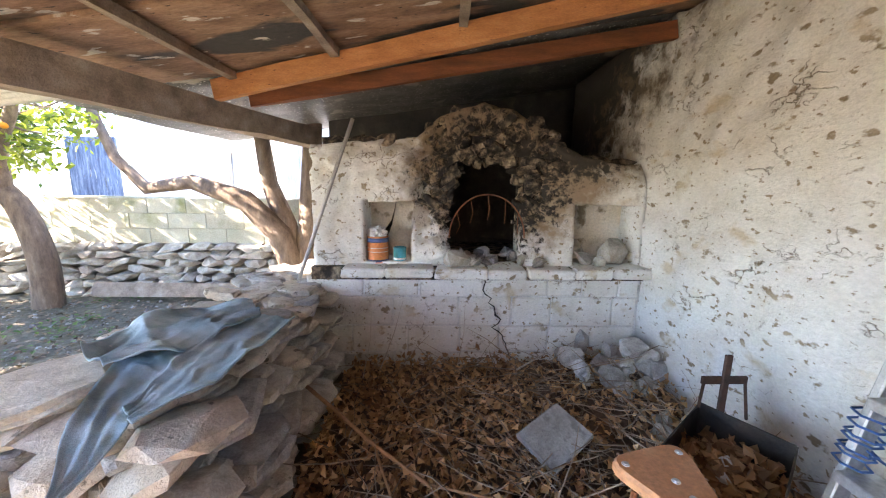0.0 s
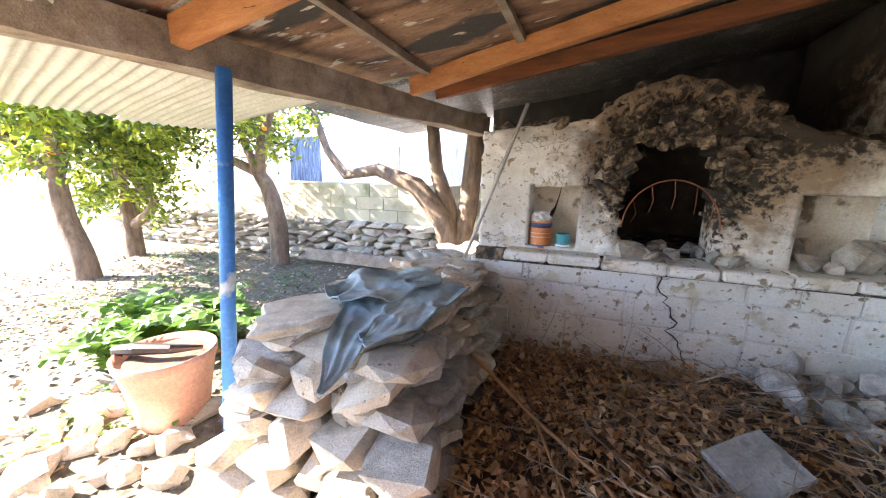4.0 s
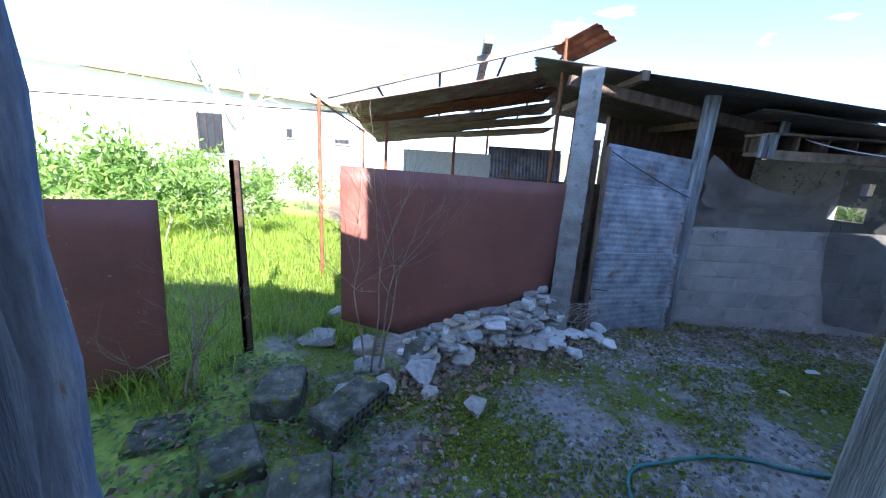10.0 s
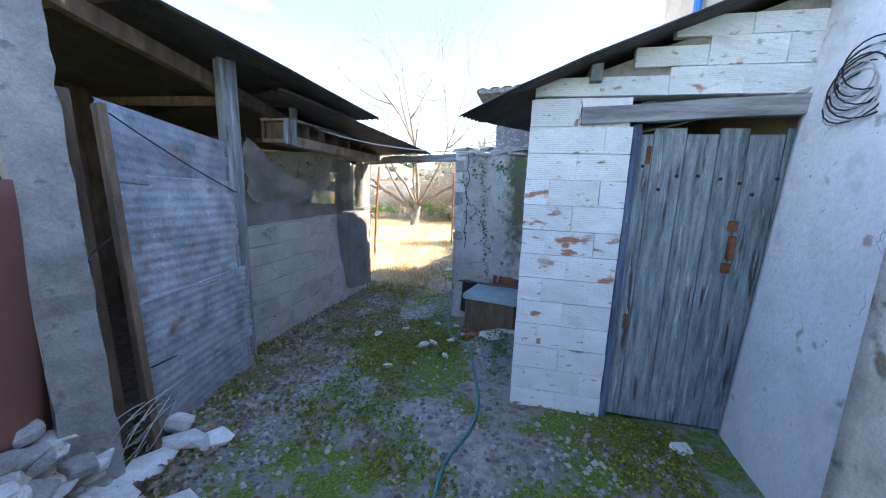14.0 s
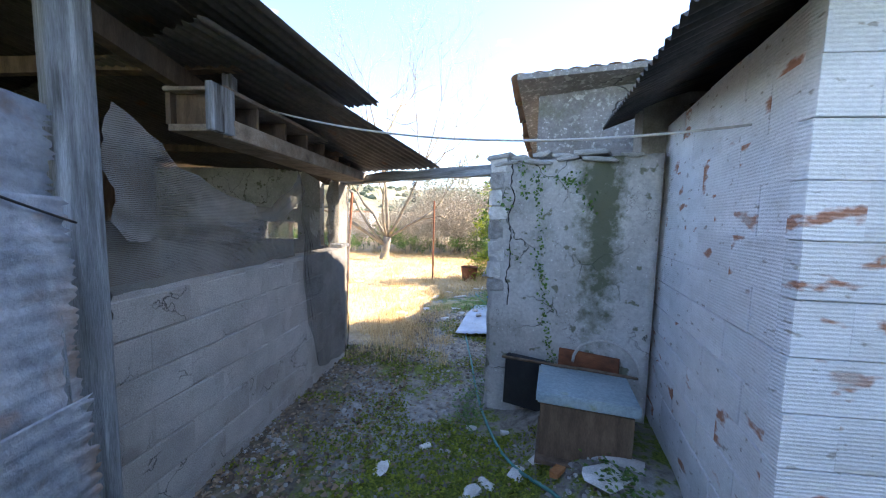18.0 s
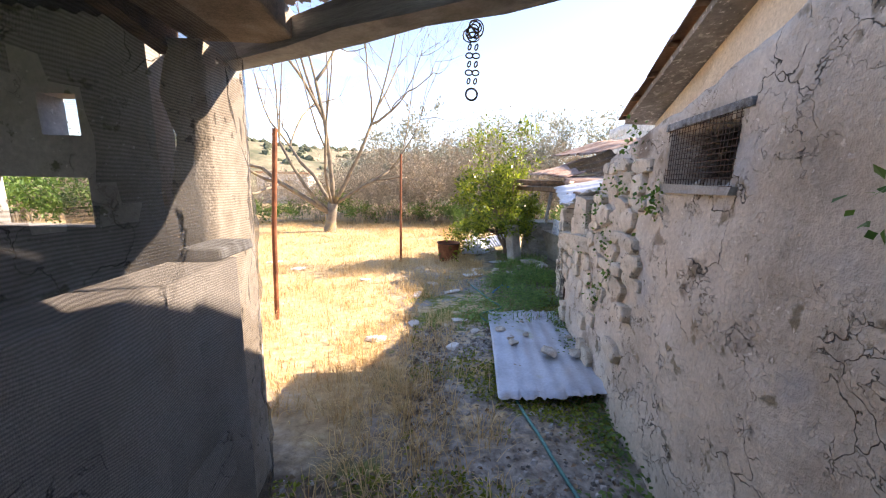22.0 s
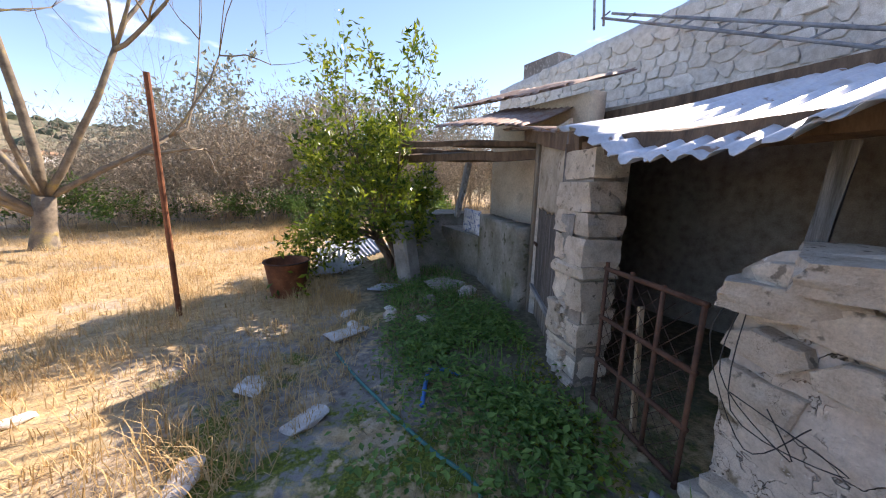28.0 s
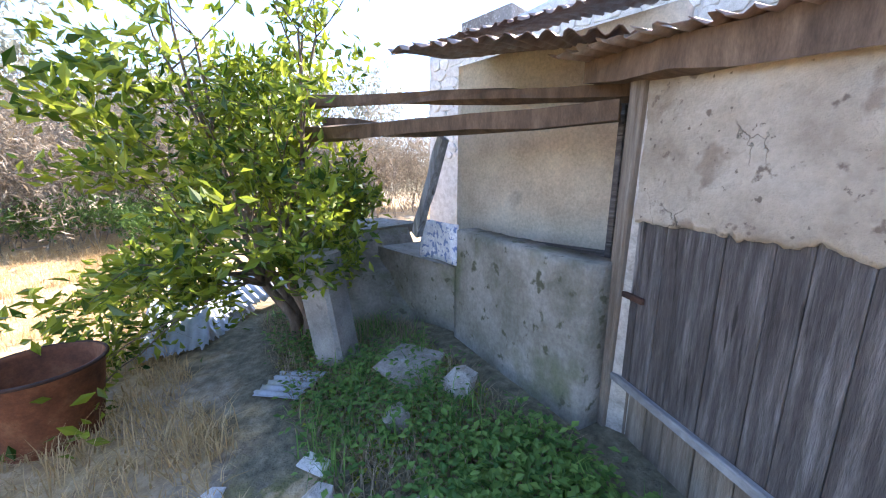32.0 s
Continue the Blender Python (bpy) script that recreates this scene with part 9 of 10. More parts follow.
wire("clothes_line", sag((5.49, -3.98, 2.0), (1.5, -2.98, 2.1), 0.32, 24), 0.006, M["pipe_grey"], "thin pale washing line stretched across the yard", "line")
wire("black_wire", [(5.3, -1.62, 0.98), (5.42, -1.72, 1.0), (5.5, -1.9, 1.08)], 0.006, M["black_plastic"], "black wire tied round the concrete post")
wire("black_wire", sag((5.36, -1.9, 0.25), (5.74, -3.12, 0.14), 0.03, 8), 0.006, M["black_plastic"], "black wire tied across the tin door")
wire("black_wire", sag((5.45, -1.9, 1.75), (5.66, -3.0, 1.3), 0.02, 8), 0.005, M["black_plastic"], "black wire tied across the tin door")
for i in range(4):
    bm = bmesh.new()
    for k in range(3):
        ring_(bm, (1.6, -2.62 + 0.03 * i, 2.02 - 0.05 * k + 0.02 * i), 0.11 + 0.02 * k, 0.004, (1, 0.2 * i, 0.15 * k), 18, 5, 0.8 + 0.1 * i)
    solid("wire_coil", bm, M["iron"] if i % 2 else M["pipe_grey"], "coil of old wire hanging on the whitewashed wall", "wire", "wall wire coils", True)
for i in range(3):
    bm = bmesh.new()
    for k in range(3):
        ring_(bm, (5.28 + 0.05 * i, -1.86 + 0.04 * k, -0.1 + 0.03 * k), 0.17 + 0.03 * k - 0.03 * i, 0.003, (0.6 + 0.2 * k, 0.5 - 0.3 * i, 0.5), 20, 4, 0.8)
    solid("wire_loop", bm, M["pipe_grey"], "loose loops of grey wire beside the post foot", "wire", "post wire loops", True)
bm = bmesh.new()
ring_(bm, (5.72, -3.12, 0.98), 0.035, 0.01, (1, 0, 0.1), 12, 6)
ring_(bm, (5.72, -3.12, 0.9), 0.035, 0.01, (1, 0, -0.1), 12, 6)
solid("iron_ring", bm, M["iron"], "two rusty iron rings nailed to the timber post", "ring", smooth=True)


# ---- yard: beehive corner ----
def beehive():
    h = thing("beehive", "old wooden beehive box with a blue-grey metal lid", "beehive")
    m = Matrix.Translation((3.42, -4.2, 0.0)) @ Matrix.Rotation(-0.2, 4, "Z")
    for nm, d in (("front_board", (-0.27, 0.27, 0.2, 0.225, -0.14, 0.2)), ("back_board", (-0.27, 0.27, -0.225, -0.2, -0.14, 0.2)), ("side_board", (-0.27, -0.245, -0.2, 0.2, -0.14, 0.2)), ("side_board", (0.245, 0.27, -0.2, 0.2, -0.14, 0.2))):
        part(nm, boxes(d, bevel=0.004, rough=0.003), M["wood_brown"], h, "dark weathered board", False, m)
    part("floor_board", boxes((-0.29, 0.29, -0.24, 0.28, -0.17, -0.14), bevel=0.004), M["wood_brown"], h, "", False, m)
    bm = boxes((-0.3, 0.3, -0.26, 0.25, 0.2, 0.27))
    bmesh.ops.bevel(bm, geom=list(bm.edges), offset=0.012, segments=2, affect="EDGES")
    part("lid", bm, M["hive_lid"], h, "blue-grey metal lid with yellow lichen", False, m @ Matrix.Rotation(0.03, 4, "X"))
    return h


beehive()


def tray():
    t = thing("plastic_tray", "black plastic tray standing against the rendered wall", "tray")
    m = quad_pose((3.72, -4.735, -0.22), (0.91, -0.41, 0), (-0.03, -0.07, 1))
    part("base", boxes((-0.2, 0.2, 0.0, 0.42, -0.01, 0.0), bevel=0.003), M["black_plastic"], t, "", False, m)
    for d in ((-0.2, -0.17, 0.0, 0.42, 0.0, 0.06), (0.17, 0.2, 0.0, 0.42, 0.0, 0.06), (-0.17, 0.17, 0.39, 0.42, 0.0, 0.06), (-0.17, 0.17, 0.0, 0.03, 0.0, 0.06)):
        part("rim", boxes(d, bevel=0.006), M["black_plastic"], t, "", False, m)
    return t


tray()
bm = bmesh.new()
tube(bm, [(3.93, -4.72, 0.22), (3.6, -4.5, 0.27), (3.3, -4.35, 0.3), (3.08, -4.2, 0.33)], [0.012, 0.011, 0.012, 0.009], 7)
solid("stick", bm, M["wood_brown"], "bare wooden stick lying over the hive and tray", "stick", smooth=True)
solid("brown_board", boxes((-0.22, 0.22, -0.012, 0.012, 0, 0.5), bevel=0.004, m=Matrix.Translation((3.3, -4.56, -0.16)) @ Euler((0.1, 0, -0.42)).to_matrix().to_4x4()), M["wood_red"], "dark brown board standing behind the hive", "board")
bm = bmesh.new()
tube(bm, [Vector((3.22 + 0.2 * math.cos(a), -4.42 - 0.09 * math.cos(a), 0.3 + 0.2 * math.sin(a))) for a in [math.pi * k / 12 for k in range(13)]], 0.011, 7)
solid("hoop", bm, M["pipe_grey"], "pale grey plastic hoop behind the hive", "hoop", smooth=True)
bm = bmesh.new()
rod(bm, (3.5, -4.06, -0.1), (3.14, -3.9, -0.1), 0.05, n=18)
solid("pipe", bm, M["pipe_grey"], "short blue-grey plastic pipe on the ground", "pipe", smooth=True)
for x, y, s, kind, a in ((3.4, -3.78, 0.3, 3, 0.4), (3.85, -4.06, 0.15, 5, 1.0), (3.72, -4.12, 0.13, 7, 0.2), (4.15, -3.87, 0.14, 1, 0.7), (3.84, -3.63, 0.13, 9, 2.0), (4.16, -4.6, 0.1, 4, 0.4), (3.9, -4.55, 0.07, 2, 0.1), (4.75, -4.0, 0.17, 6, 1.3), (4.5, -4.3, 0.09, 8, 0.5), (4.35, -3.3, 0.1, 10, 0.5), (4.05, -3.95, 0.12, 11, 2.4), (2.02, -2.75, 0.16, 3, 0.2)):
    ob = stone(None, (x, y, height(x, y) + 0.012), (s, s * 0.7, 0.035), a, M["stone_white"], "tile_shard", kind, 0.16)
    tagged(ob, "broken white stone slab piece lying on moss", "stone", "white shards")
solid("broken_board", boxes((-0.14, 0.14, -0.03, 0.03, -0.015, 0.015), rough=0.008, m=Matrix.Translation((3.6, -3.95, -0.16)) @ Euler((0.1, -0.2, 1.0)).to_matrix().to_4x4()), M["wood_orange"], "splintered piece of yellow-brown board", "board")


hose_pts = [(2.6, -1.2), (3.33, -1.3), (3.5, -1.66), (3.55, -2.15), (3.43, -2.6), (3.45, -3.1), (3.62, -3.65), (3.88, -4.16), (4.0, -4.5), (4.11, -5.07), (4.2, -6.0), (4.34, -7.4), (4.27, -8.2), (4.22, -8.7), (4.29, -9.2), (3.96, -9.42), (4.04, -9.8), (4.12, -10.2), (4.2, -10.7), (4.26, -11.2)]
wire("garden_hose", [Vector((p.x, p.y, height(p.x, p.y) + 0.016)) for p in spline([(x, y, 0) for x, y in hose_pts])], 0.012, M["hose"], "long teal garden hose lying across the yard", "hose")
blue_pts = [(3.95, -10.1), (3.8, -10.35), (3.72, -10.45), (3.6, -10.4), (3.55, -10.3)]
wire("blue_strap", [Vector((p.x, p.y, height(p.x, p.y) + 0.03 + 0.03 * math.sin(7 * p.x))) for p in spline([(x, y, 0) for x, y in blue_pts], 5)], 0.016, M["blue_paint"], "short piece of bright blue strap in the weeds", "strap")

# ---- yard: doorway side, posts and sheets ----
solid("timber_post", boxes((-0.05, 0.05, -0.05, 0.05, 0, 2.3), bevel=0.006, m=Matrix.Translation((1.72, -1.78, -0.3))), M["wood_grey"], "grey timber post beside the doorway", "post")
part_sheet = solid("tin_sheet", corrugated(1.0, 2.2, 0.076, 0.008, seed=130, warp=0.02), M["galv"], "blue-grey corrugated sheet fixed beside the doorway", "sheet", smooth=True, m=quad_pose((1.7, -1.2, 0.8), (0, -1, 0), (0, 0, 1)))
bm = boxes((-0.045, 0.045, -0.02, 0.02, 0, 1.75), (-0.045, -0.03, -0.05, 0.02, 0, 1.75), bevel=0.003)
solid("iron_post", bm, M["rust_dark"], "dark rusted iron gate post", "post", m=Matrix.Translation((4.42, 1.46, -0.3)))
bm = boxes((-0.26, 0.26, -0.006, 0.006, 0, 1.4))
bmesh.ops.subdivide_edges(bm, edges=bm.edges, cuts=6, use_grid_fill=True)
for v in bm.verts:
    v.co.y += 0.02 * noise.noise(Vector((v.co.x * 3, v.co.z * 2, 4)))
solid("brown_sheet", bm, M["red_panel"], "narrow brown metal sheet standing in the weeds", "panel", smooth=True, m=Matrix.Translation((3.84, 2.02, -0.22)) @ Euler((0, 0.04, -0.85)).to_matrix().to_4x4())

# ---- yard: rubble along the red sheet ----
M["moss_dark"] = mat("stone_mossy", [(0.3, (0.05, 0.055, 0.04)), (0.5, (0.13, 0.135, 0.11)), (0.7, (0.26, 0.26, 0.23))], 4, 50, 0.95, 0.8)
heap = thing("rubble_heap", "loose heap of pale flat stones under the metal sheet", "rubble")
a, b = Vector((4.55, 0.1, 0)), Vector((5.46, -1.52, 0))
for k in range(190):
    u = rng.random() ** 0.8
    p = a.lerp(b, u)
    off = rng.triangular(-0.2, 0.22, 0.0)
    p += Vector((-0.86, -0.5, 0)) * off
    top = (0.24 + 0.26 * u) * (1 - max(0, off) / 0.3)
    s = rng.uniform(0.1, 0.26)
    stone(heap, (p.x, p.y, height(p.x, p.y) + 0.015 + rng.random() * max(0.02, top)), (s, s * rng.uniform(0.5, 0.85), s * rng.uniform(0.16, 0.34)), rng.uniform(0, 6.3), M[("stone_slate", "stone_white", "stone_slate", "stone", "stone_lime")[k % 5]], kind=rng.randrange(44, 60), tilt=0.3)
for x, y, sx, sy, sz, mm, lab in ((5.45, -2.05, 0.3, 0.2, 0.13, "stone_white", "white broken limestone block"), (5.0, -1.98, 0.19, 0.16, 0.12, "stone_white", "small pale limestone block"), (5.2, -1.7, 0.32, 0.2, 0.1, "stone_white", "flat white limestone slab"), (5.1, -1.4, 0.46, 0.34, 0.09, "stone_white", "flat white limestone slab"), (4.95, -1.15, 0.36, 0.26, 0.12, "stone", "grey weathered boulder by the sheet"), (5.22, -1.92, 0.34, 0.2, 0.1, "stone_white", "flat white limestone slab"), (4.82, -1.55, 0.2, 0.15, 0.1, "stone_white", "small pale limestone block"),
                                  (4.74, 0.55, 0.3, 0.22, 0.18, "stone_slate", "grey weathered boulder by the sheet"), (4.35, -0.02, 0.3, 0.24, 0.16, "stone_slate", "grey weathered boulder by the sheet"), (4.78, 1.0, 0.4, 0.28, 0.12, "stone_slate", "flat grey rock in the grass edge"), (4.0, 0.45, 0.36, 0.24, 0.13, "stone_slate", "flat grey rock in the grass edge"), (4.2, 0.25, 0.3, 0.2, 0.08, "stone_slate", "flat grey rock in the grass edge"),
                                  (4.1, -0.1, 0.16, 0.13, 0.08, "stone", "small pale limestone block"), (3.95, -0.45, 0.17, 0.14, 0.1, "stone", "small grey stone on the gravel"), (4.62, 0.02, 0.36, 0.3, 0.34, "moss_dark", "dark mossy boulder under the metal sheet"), (4.4, 0.42, 0.26, 0.22, 0.16, "stone_slate", "grey weathered boulder by the sheet"), (5.35, 0.95, 0.3, 0.24, 0.2, "stone", "grey weathered boulder by the sheet")):
    ob = stone(None, (x, y, height(x, y) + sz * 0.36), (sx, sy, sz), rng.uniform(0, 6.3), M[mm], "rock", None, 0.18)
    tagged(ob, lab, "rock", "yard rocks")
M["moss_stone"] = mat("moss_stone", [(0.3, (0.03, 0.035, 0.02)), (0.5, (0.08, 0.085, 0.06)), (0.7, (0.2, 0.2, 0.17))], 4, 50, 0.95, 0.8, spots=[(3, 0.56, 0.66, (0.14, 0.16, 0.015)), (12, 0.64, 0.7, (0.28, 0.27, 0.22))])
for x, y, z, sx, sy, sz, a in ((3.12, 0.55, -0.2, 0.34, 0.3, 0.24, 0.25), (3.78, 0.45, -0.2, 0.56, 0.26, 0.24, -0.5), (3.85, 0.95, -0.14, 0.4, 0.3, 0.22, 0.2), (3.3, 1.0, -0.2, 0.36, 0.3, 0.22, 0.6), (2.75, 0.75, -0.22, 0.32, 0.26, 0.18, 0.1), (3.45, 1.5, -0.2, 0.3, 0.3, 0.18, 0.4)):
    b_ = thing("mossy_block", "dark mossy hollow block at the yard edge", "block", "mossy blocks", Matrix.Translation((x, y, z)) @ Euler((rng.uniform(-0.06, 0.06), rng.uniform(-0.06, 0.06), a)).to_matrix().to_4x4())
    part("body", boxes((-sx / 2, sx / 2, -sy / 2, sy / 2, -sz / 2, sz / 2), bevel=0.014, rough=0.006), M["moss_stone"], b_)
    # Solid black insets on the face stand for the shade in the core holes.
    me = mesh_of(boxes((-0.014, 0.014, -0.003, 0.004, -0.014, 0.014), bevel=0.003), "hole")
    me.materials.append(M["soot"])
    for k in range(int(sx / 0.055)):
        for q in range(int(sz / 0.06)):
            ob = new("core_hole", me)
            ob.parent, ob.location = b_, (-sx / 2 + 0.035 + 0.055 * k, -sy / 2 - 0.003, -sz / 2 + 0.035 + 0.06 * q)


def dead_shrub(x, y, hgt, seed, label):
    t = thing("dead_shrub", label, "shrub")
    r = random.Random(seed)
    for k in range(5):
        bm = bmesh.new()
        tips = []
        a = r.uniform(0, 6.28)
        grow(bm, r, (x + 0.05 * math.cos(a), y + 0.05 * math.sin(a), height(x, y) - 0.02), (0.16 * math.cos(a), 0.16 * math.sin(a), 1), hgt * r.uniform(0.45, 0.6), 0.009, 4, tips, 0.2, (3, 4), 0.64, 0.14, 5, 5)
        part("stem", bm, M["twig"], t, "", True)
    return t


dead_shrub(4.36, 0.4, 1.9, 61, "leafless pale twiggy shrub before the metal sheet")
dead_shrub(3.75, 1.55, 0.9, 62, "low tangle of pale dead stems at the yard edge")


# ---- rubble walls: stones, ivy, window mesh ----
def wall_stones(name, a, b, top, keep, material, label, seed, z0=-0.5, proud=0.03, hmin=0.09, hmax=0.23, lmax=0.4):
    """Squared stones standing a little out of a rendered wall, where keep(s, z) says so."""
    w = thing(name, label, "wall", kind="structure")
    r = random.Random(seed)
    a, b = Vector((*a, 0)), Vector((*b, 0))
    d = (b - a).normalized()
    n = Vector((d.y, -d.x, 0))
    turn = math.atan2(d.y, d.x)
    z = z0
    while z < 1.9:
        h = r.uniform(hmin, hmax)
        s = r.uniform(-0.1, 0.1)
        while s < (b - a).length:
            ln = r.uniform(0.16, lmax)
            c, zc = s + ln / 2, z + h / 2 + r.uniform(-0.02, 0.02)
            if zc + h * 0.4 < top(c) and 0 < c < (b - a).length and r.random() < keep(c, zc):
                hh = h * r.uniform(0.82, 1.04)
                p = a + d * c + n * (proud - 0.09 + r.uniform(-0.014, 0.014)) + Vector((0, 0, zc))
                ob = new("stone", stone_mesh(r.randrange(20, 32), material))
                ob.parent = w
                ob.matrix_basis = Matrix.LocRotScale(p, Euler((r.uniform(-0.06, 0.06), r.uniform(-0.16, 0.16), turn)), Vector((ln * r.uniform(0.96, 1.1), 0.2, hh * 1.12)))
            s += ln
        z += h
    return w


WL = 3.976
wall_stones("stone_facing", (3.2954, -8.8715), (4.06, -4.97), lambda s: rubble_top(WL - s), lambda s, z: (0.0 if (2.3 < s < 3.2 and z > 1.1) else 0.95 if s < 0.2 else (0.95 if z > 0.3 else 0.06) if s < 0.85 else 0.88 if (s < 2.15 and z > 0.1 + 0.1 * s) else 0.2 if s < 2.0 else 0.0), M["stone_lime"], "pale rubble stones showing through broken render", 71, -0.5, 0.032, 0.07, 0.19, 0.32)
def quoins():
    w = thing("quoin_stones", "pale corner stones stacked beside a dark crack", "wall", kind="structure")
    a, d, n = Vector((4.06, -4.97, 0)), Vector((-0.915, 0.402, 0)), Vector((0.402, 0.915, 0))
    z, k = 0.72, 0
    while z < 1.8:
        h, wd = rng.uniform(0.06, 0.2), rng.uniform(0.11, 0.17)
        p = a + d * (wd / 2 - 0.02) - n * 0.086 + Vector((0, 0, z + h / 2))
        stone(w, p, (wd, 0.2, h - 0.008), math.atan2(d.y, d.x), M["stone_white" if k % 3 else "stone_slate"], kind=rng.randrange(32, 40), tilt=0.04)
        z += h
        k += 1
    for j in range(3):
        bm = bmesh.new()
        tube(bm, [a + d * (0.185 + 0.05 * noise.noise(Vector((q * 0.12 + j * 2.4, 4, 0))) + 0.012 * noise.noise(Vector((q * 0.5 + j * 9, 7, 0)))) + n * 0.014 + Vector((0, 0, 0.62 + 0.4 * j + 0.02 * q)) for q in range(21)], [max(0.001, 0.005 + 0.007 * noise.noise(Vector((q * 0.5, j, 2)))) for q in range(21)], 5)
        part("crack", bm, M["soot"], w, "open dark crack beside the corner stones")
    return w


quoins()
wall_stones("capping_stones", (4.05, -4.975), (2.9, -4.465), lambda s: 1.91, lambda s, z: 1.0, M["rubble_plaster"], "thin broken stones along the top of the rubble wall", 73, 1.815, 0.02, 0.035, 0.05, 0.3)
for x, y, z, sx, sy, sz, a in ((3.42, -8.1, 0.98, 0.24, 0.2, 0.38, 0.15), (3.44, -7.95, 0.72, 0.3, 0.4, 0.16, 0.2), (3.24, -8.5, 0.7, 0.4, 0.5, 0.1, 0.3), (3.2, -8.74, 0.57, 0.4, 0.34, 0.1, 0.1), (3.22, -8.42, 0.84, 0.36, 0.3, 0.22, 0.4), (3.15, -8.3, 1.0, 0.3, 0.3, 0.18, 0.8)):
    ob = stone(None, (x, y, z), (sx, sy, sz), a, M["stone_lime"], "loose_block", rng.randrange(32, 40), 0.06)
    tagged(ob, "loose pale block lying on the broken wall end", "stone", "loose wall blocks")
for k in range(3):
    pts = spline([(3.33, -8.82, 0.62), (3.38 + 0.03 * k, -8.9 + 0.06 * k, 0.4 - 0.1 * k), (3.37 + 0.03 * k, -8.75 + 0.12 * k, 0.05 + 0.06 * k), (3.42, -8.6 - 0.1 * k, 0.25)], 6)
    wire("black_wire", pts, 0.002, M["black_plastic"], "thin black wire dangling from the broken wall", group="dangling wires")


def window_mesh():
    w = thing("mesh_window", "small wall opening covered with rusty square wire mesh", "window")
    a, d = Vector((3.28, -8.95, 0)), Vector((0.1923, 0.9813, 0))
    n = Vector((0.9813, -0.1923, 0))
    m = quad_pose(a + d * 2.755 + n * 0.035 + Vector((0, 0, 1.42)) - n * 0.03, d, (0, 0, 1))
    part("lintel", boxes((-0.33, 0.33, 0.145, 0.18, -0.16, 0.008), rough=0.006), M["wood_grey"], w, "split grey timber lintel", False, m)
    part("sill", boxes((-0.3, 0.3, -0.18, -0.14, -0.2, 0.012), rough=0.008), M["concrete"], w, "", False, m)
    # Black board added behind the mesh stands for the dark inside the opening.
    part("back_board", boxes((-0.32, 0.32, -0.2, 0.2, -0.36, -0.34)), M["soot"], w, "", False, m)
    for k in range(23):
        bm = bmesh.new()
        x = -0.29 + 0.0255 * k
        rod(bm, (x, -0.15, 0.0), (x + rng.uniform(-0.006, 0.006), 0.15, 0.0), 0.0016, n=4)
        part("mesh_wire", bm, M["rust_dark"], w, "", False, m)
    for k in range(12):
        bm = bmesh.new()
        z = -0.14 + 0.0255 * k
        rod(bm, (-0.29, z, 0.002), (0.29, z + rng.uniform(-0.006, 0.006), 0.002), 0.0016, n=4)
        part("mesh_wire", bm, M["rust_dark"], w, "", False, m)
    return w


window_mesh()
M["ivy"] = leaf_mat("ivy", (0.05, 0.12, 0.02), (0.16, 0.28, 0.05), 0.5, 0.3)


def ivy(name, pts, n, size, label, seed, spread=0.05, group="wall ferns"):
    r = random.Random(seed)
    bm = bmesh.new()
    pts = [Vector(p) for p in pts]
    tips = []
    for a, b in zip(pts, pts[1:]):
        for k in range(8):
            tips.append((a.lerp(b, k / 8), Vector((0.3, 0.4, 0.3))))
    if len(pts) == 1:
        tips = [(pts[0], Vector((0.3, 0.4, 0.5)))]
    for _ in range(n):
        p, d = r.choice(tips)
        leaf(bm, p + Vector((r.gauss(0, spread), r.gauss(0, spread * 0.5), r.gauss(0, spread))), Vector((r.gauss(0.3, 0.8), r.gauss(0.4, 0.6), r.gauss(0, 0.8))), size * r.uniform(0.5, 1.3), r, 0.8, 0.1)
    return solid(name, bm, M["ivy"], label, "plant", group, kind="stuff")


def on_north(s, z):
    return (4.06 - 0.915 * s + 0.01, -4.97 + 0.402 * s + 0.03, z)


def on_east(s, z):
    return (3.28 + 0.1923 * s + 0.05, -8.95 + 0.9813 * s - 0.01, z)


ivy("ivy_strand", [on_north(0.42, 1.75), on_north(0.4, 1.55), on_north(0.46, 1.3), on_north(0.44, 1.05)], 110, 0.026, "thin ivy strand growing down the cracked wall", 1, 0.02)
ivy("ivy_strand", [on_north(0.44, 1.05), on_north(0.5, 0.8), on_north(0.52, 0.5), on_north(0.6, 0.2)], 140, 0.028, "thin ivy strand growing down the cracked wall", 2, 0.025)
for i, (s, z, n_) in enumerate(((0.14, 1.5, 40), (0.3, 1.62, 50), (0.62, 1.68, 80), (0.72, 1.66, 60), (0.2, 1.05, 30), (0.8, 1.5, 40), (0.28, 1.78, 40))):
    ivy("wall_fern", [on_north(s, z)], n_ // 2, 0.03, "small green fern rooted in the wall crack", 10 + i, 0.035)
for i, (s, z, n_) in enumerate(((2.42, 1.24, 130), (1.9, 1.35, 60), (1.75, 0.9, 70), (1.62, 0.45, 90), (1.3, 1.1, 60), (1.05, 0.75, 50), (1.5, 1.25, 60), (2.1, 1.62, 60), (1.85, 0.7, 60), (3.7, 1.3, 60), (3.85, 1.5, 50), (3.75, 1.7, 60), (1.0, -0.42, 60), (2.4, -0.35, 70), (3.2, -0.35, 50))):
    ivy("wall_fern", [on_east(s, z), on_east(s + 0.03, z - 0.12)], n_ * 2 // 3, 0.032, "green fern hanging from the rubble wall", 30 + i, 0.045)

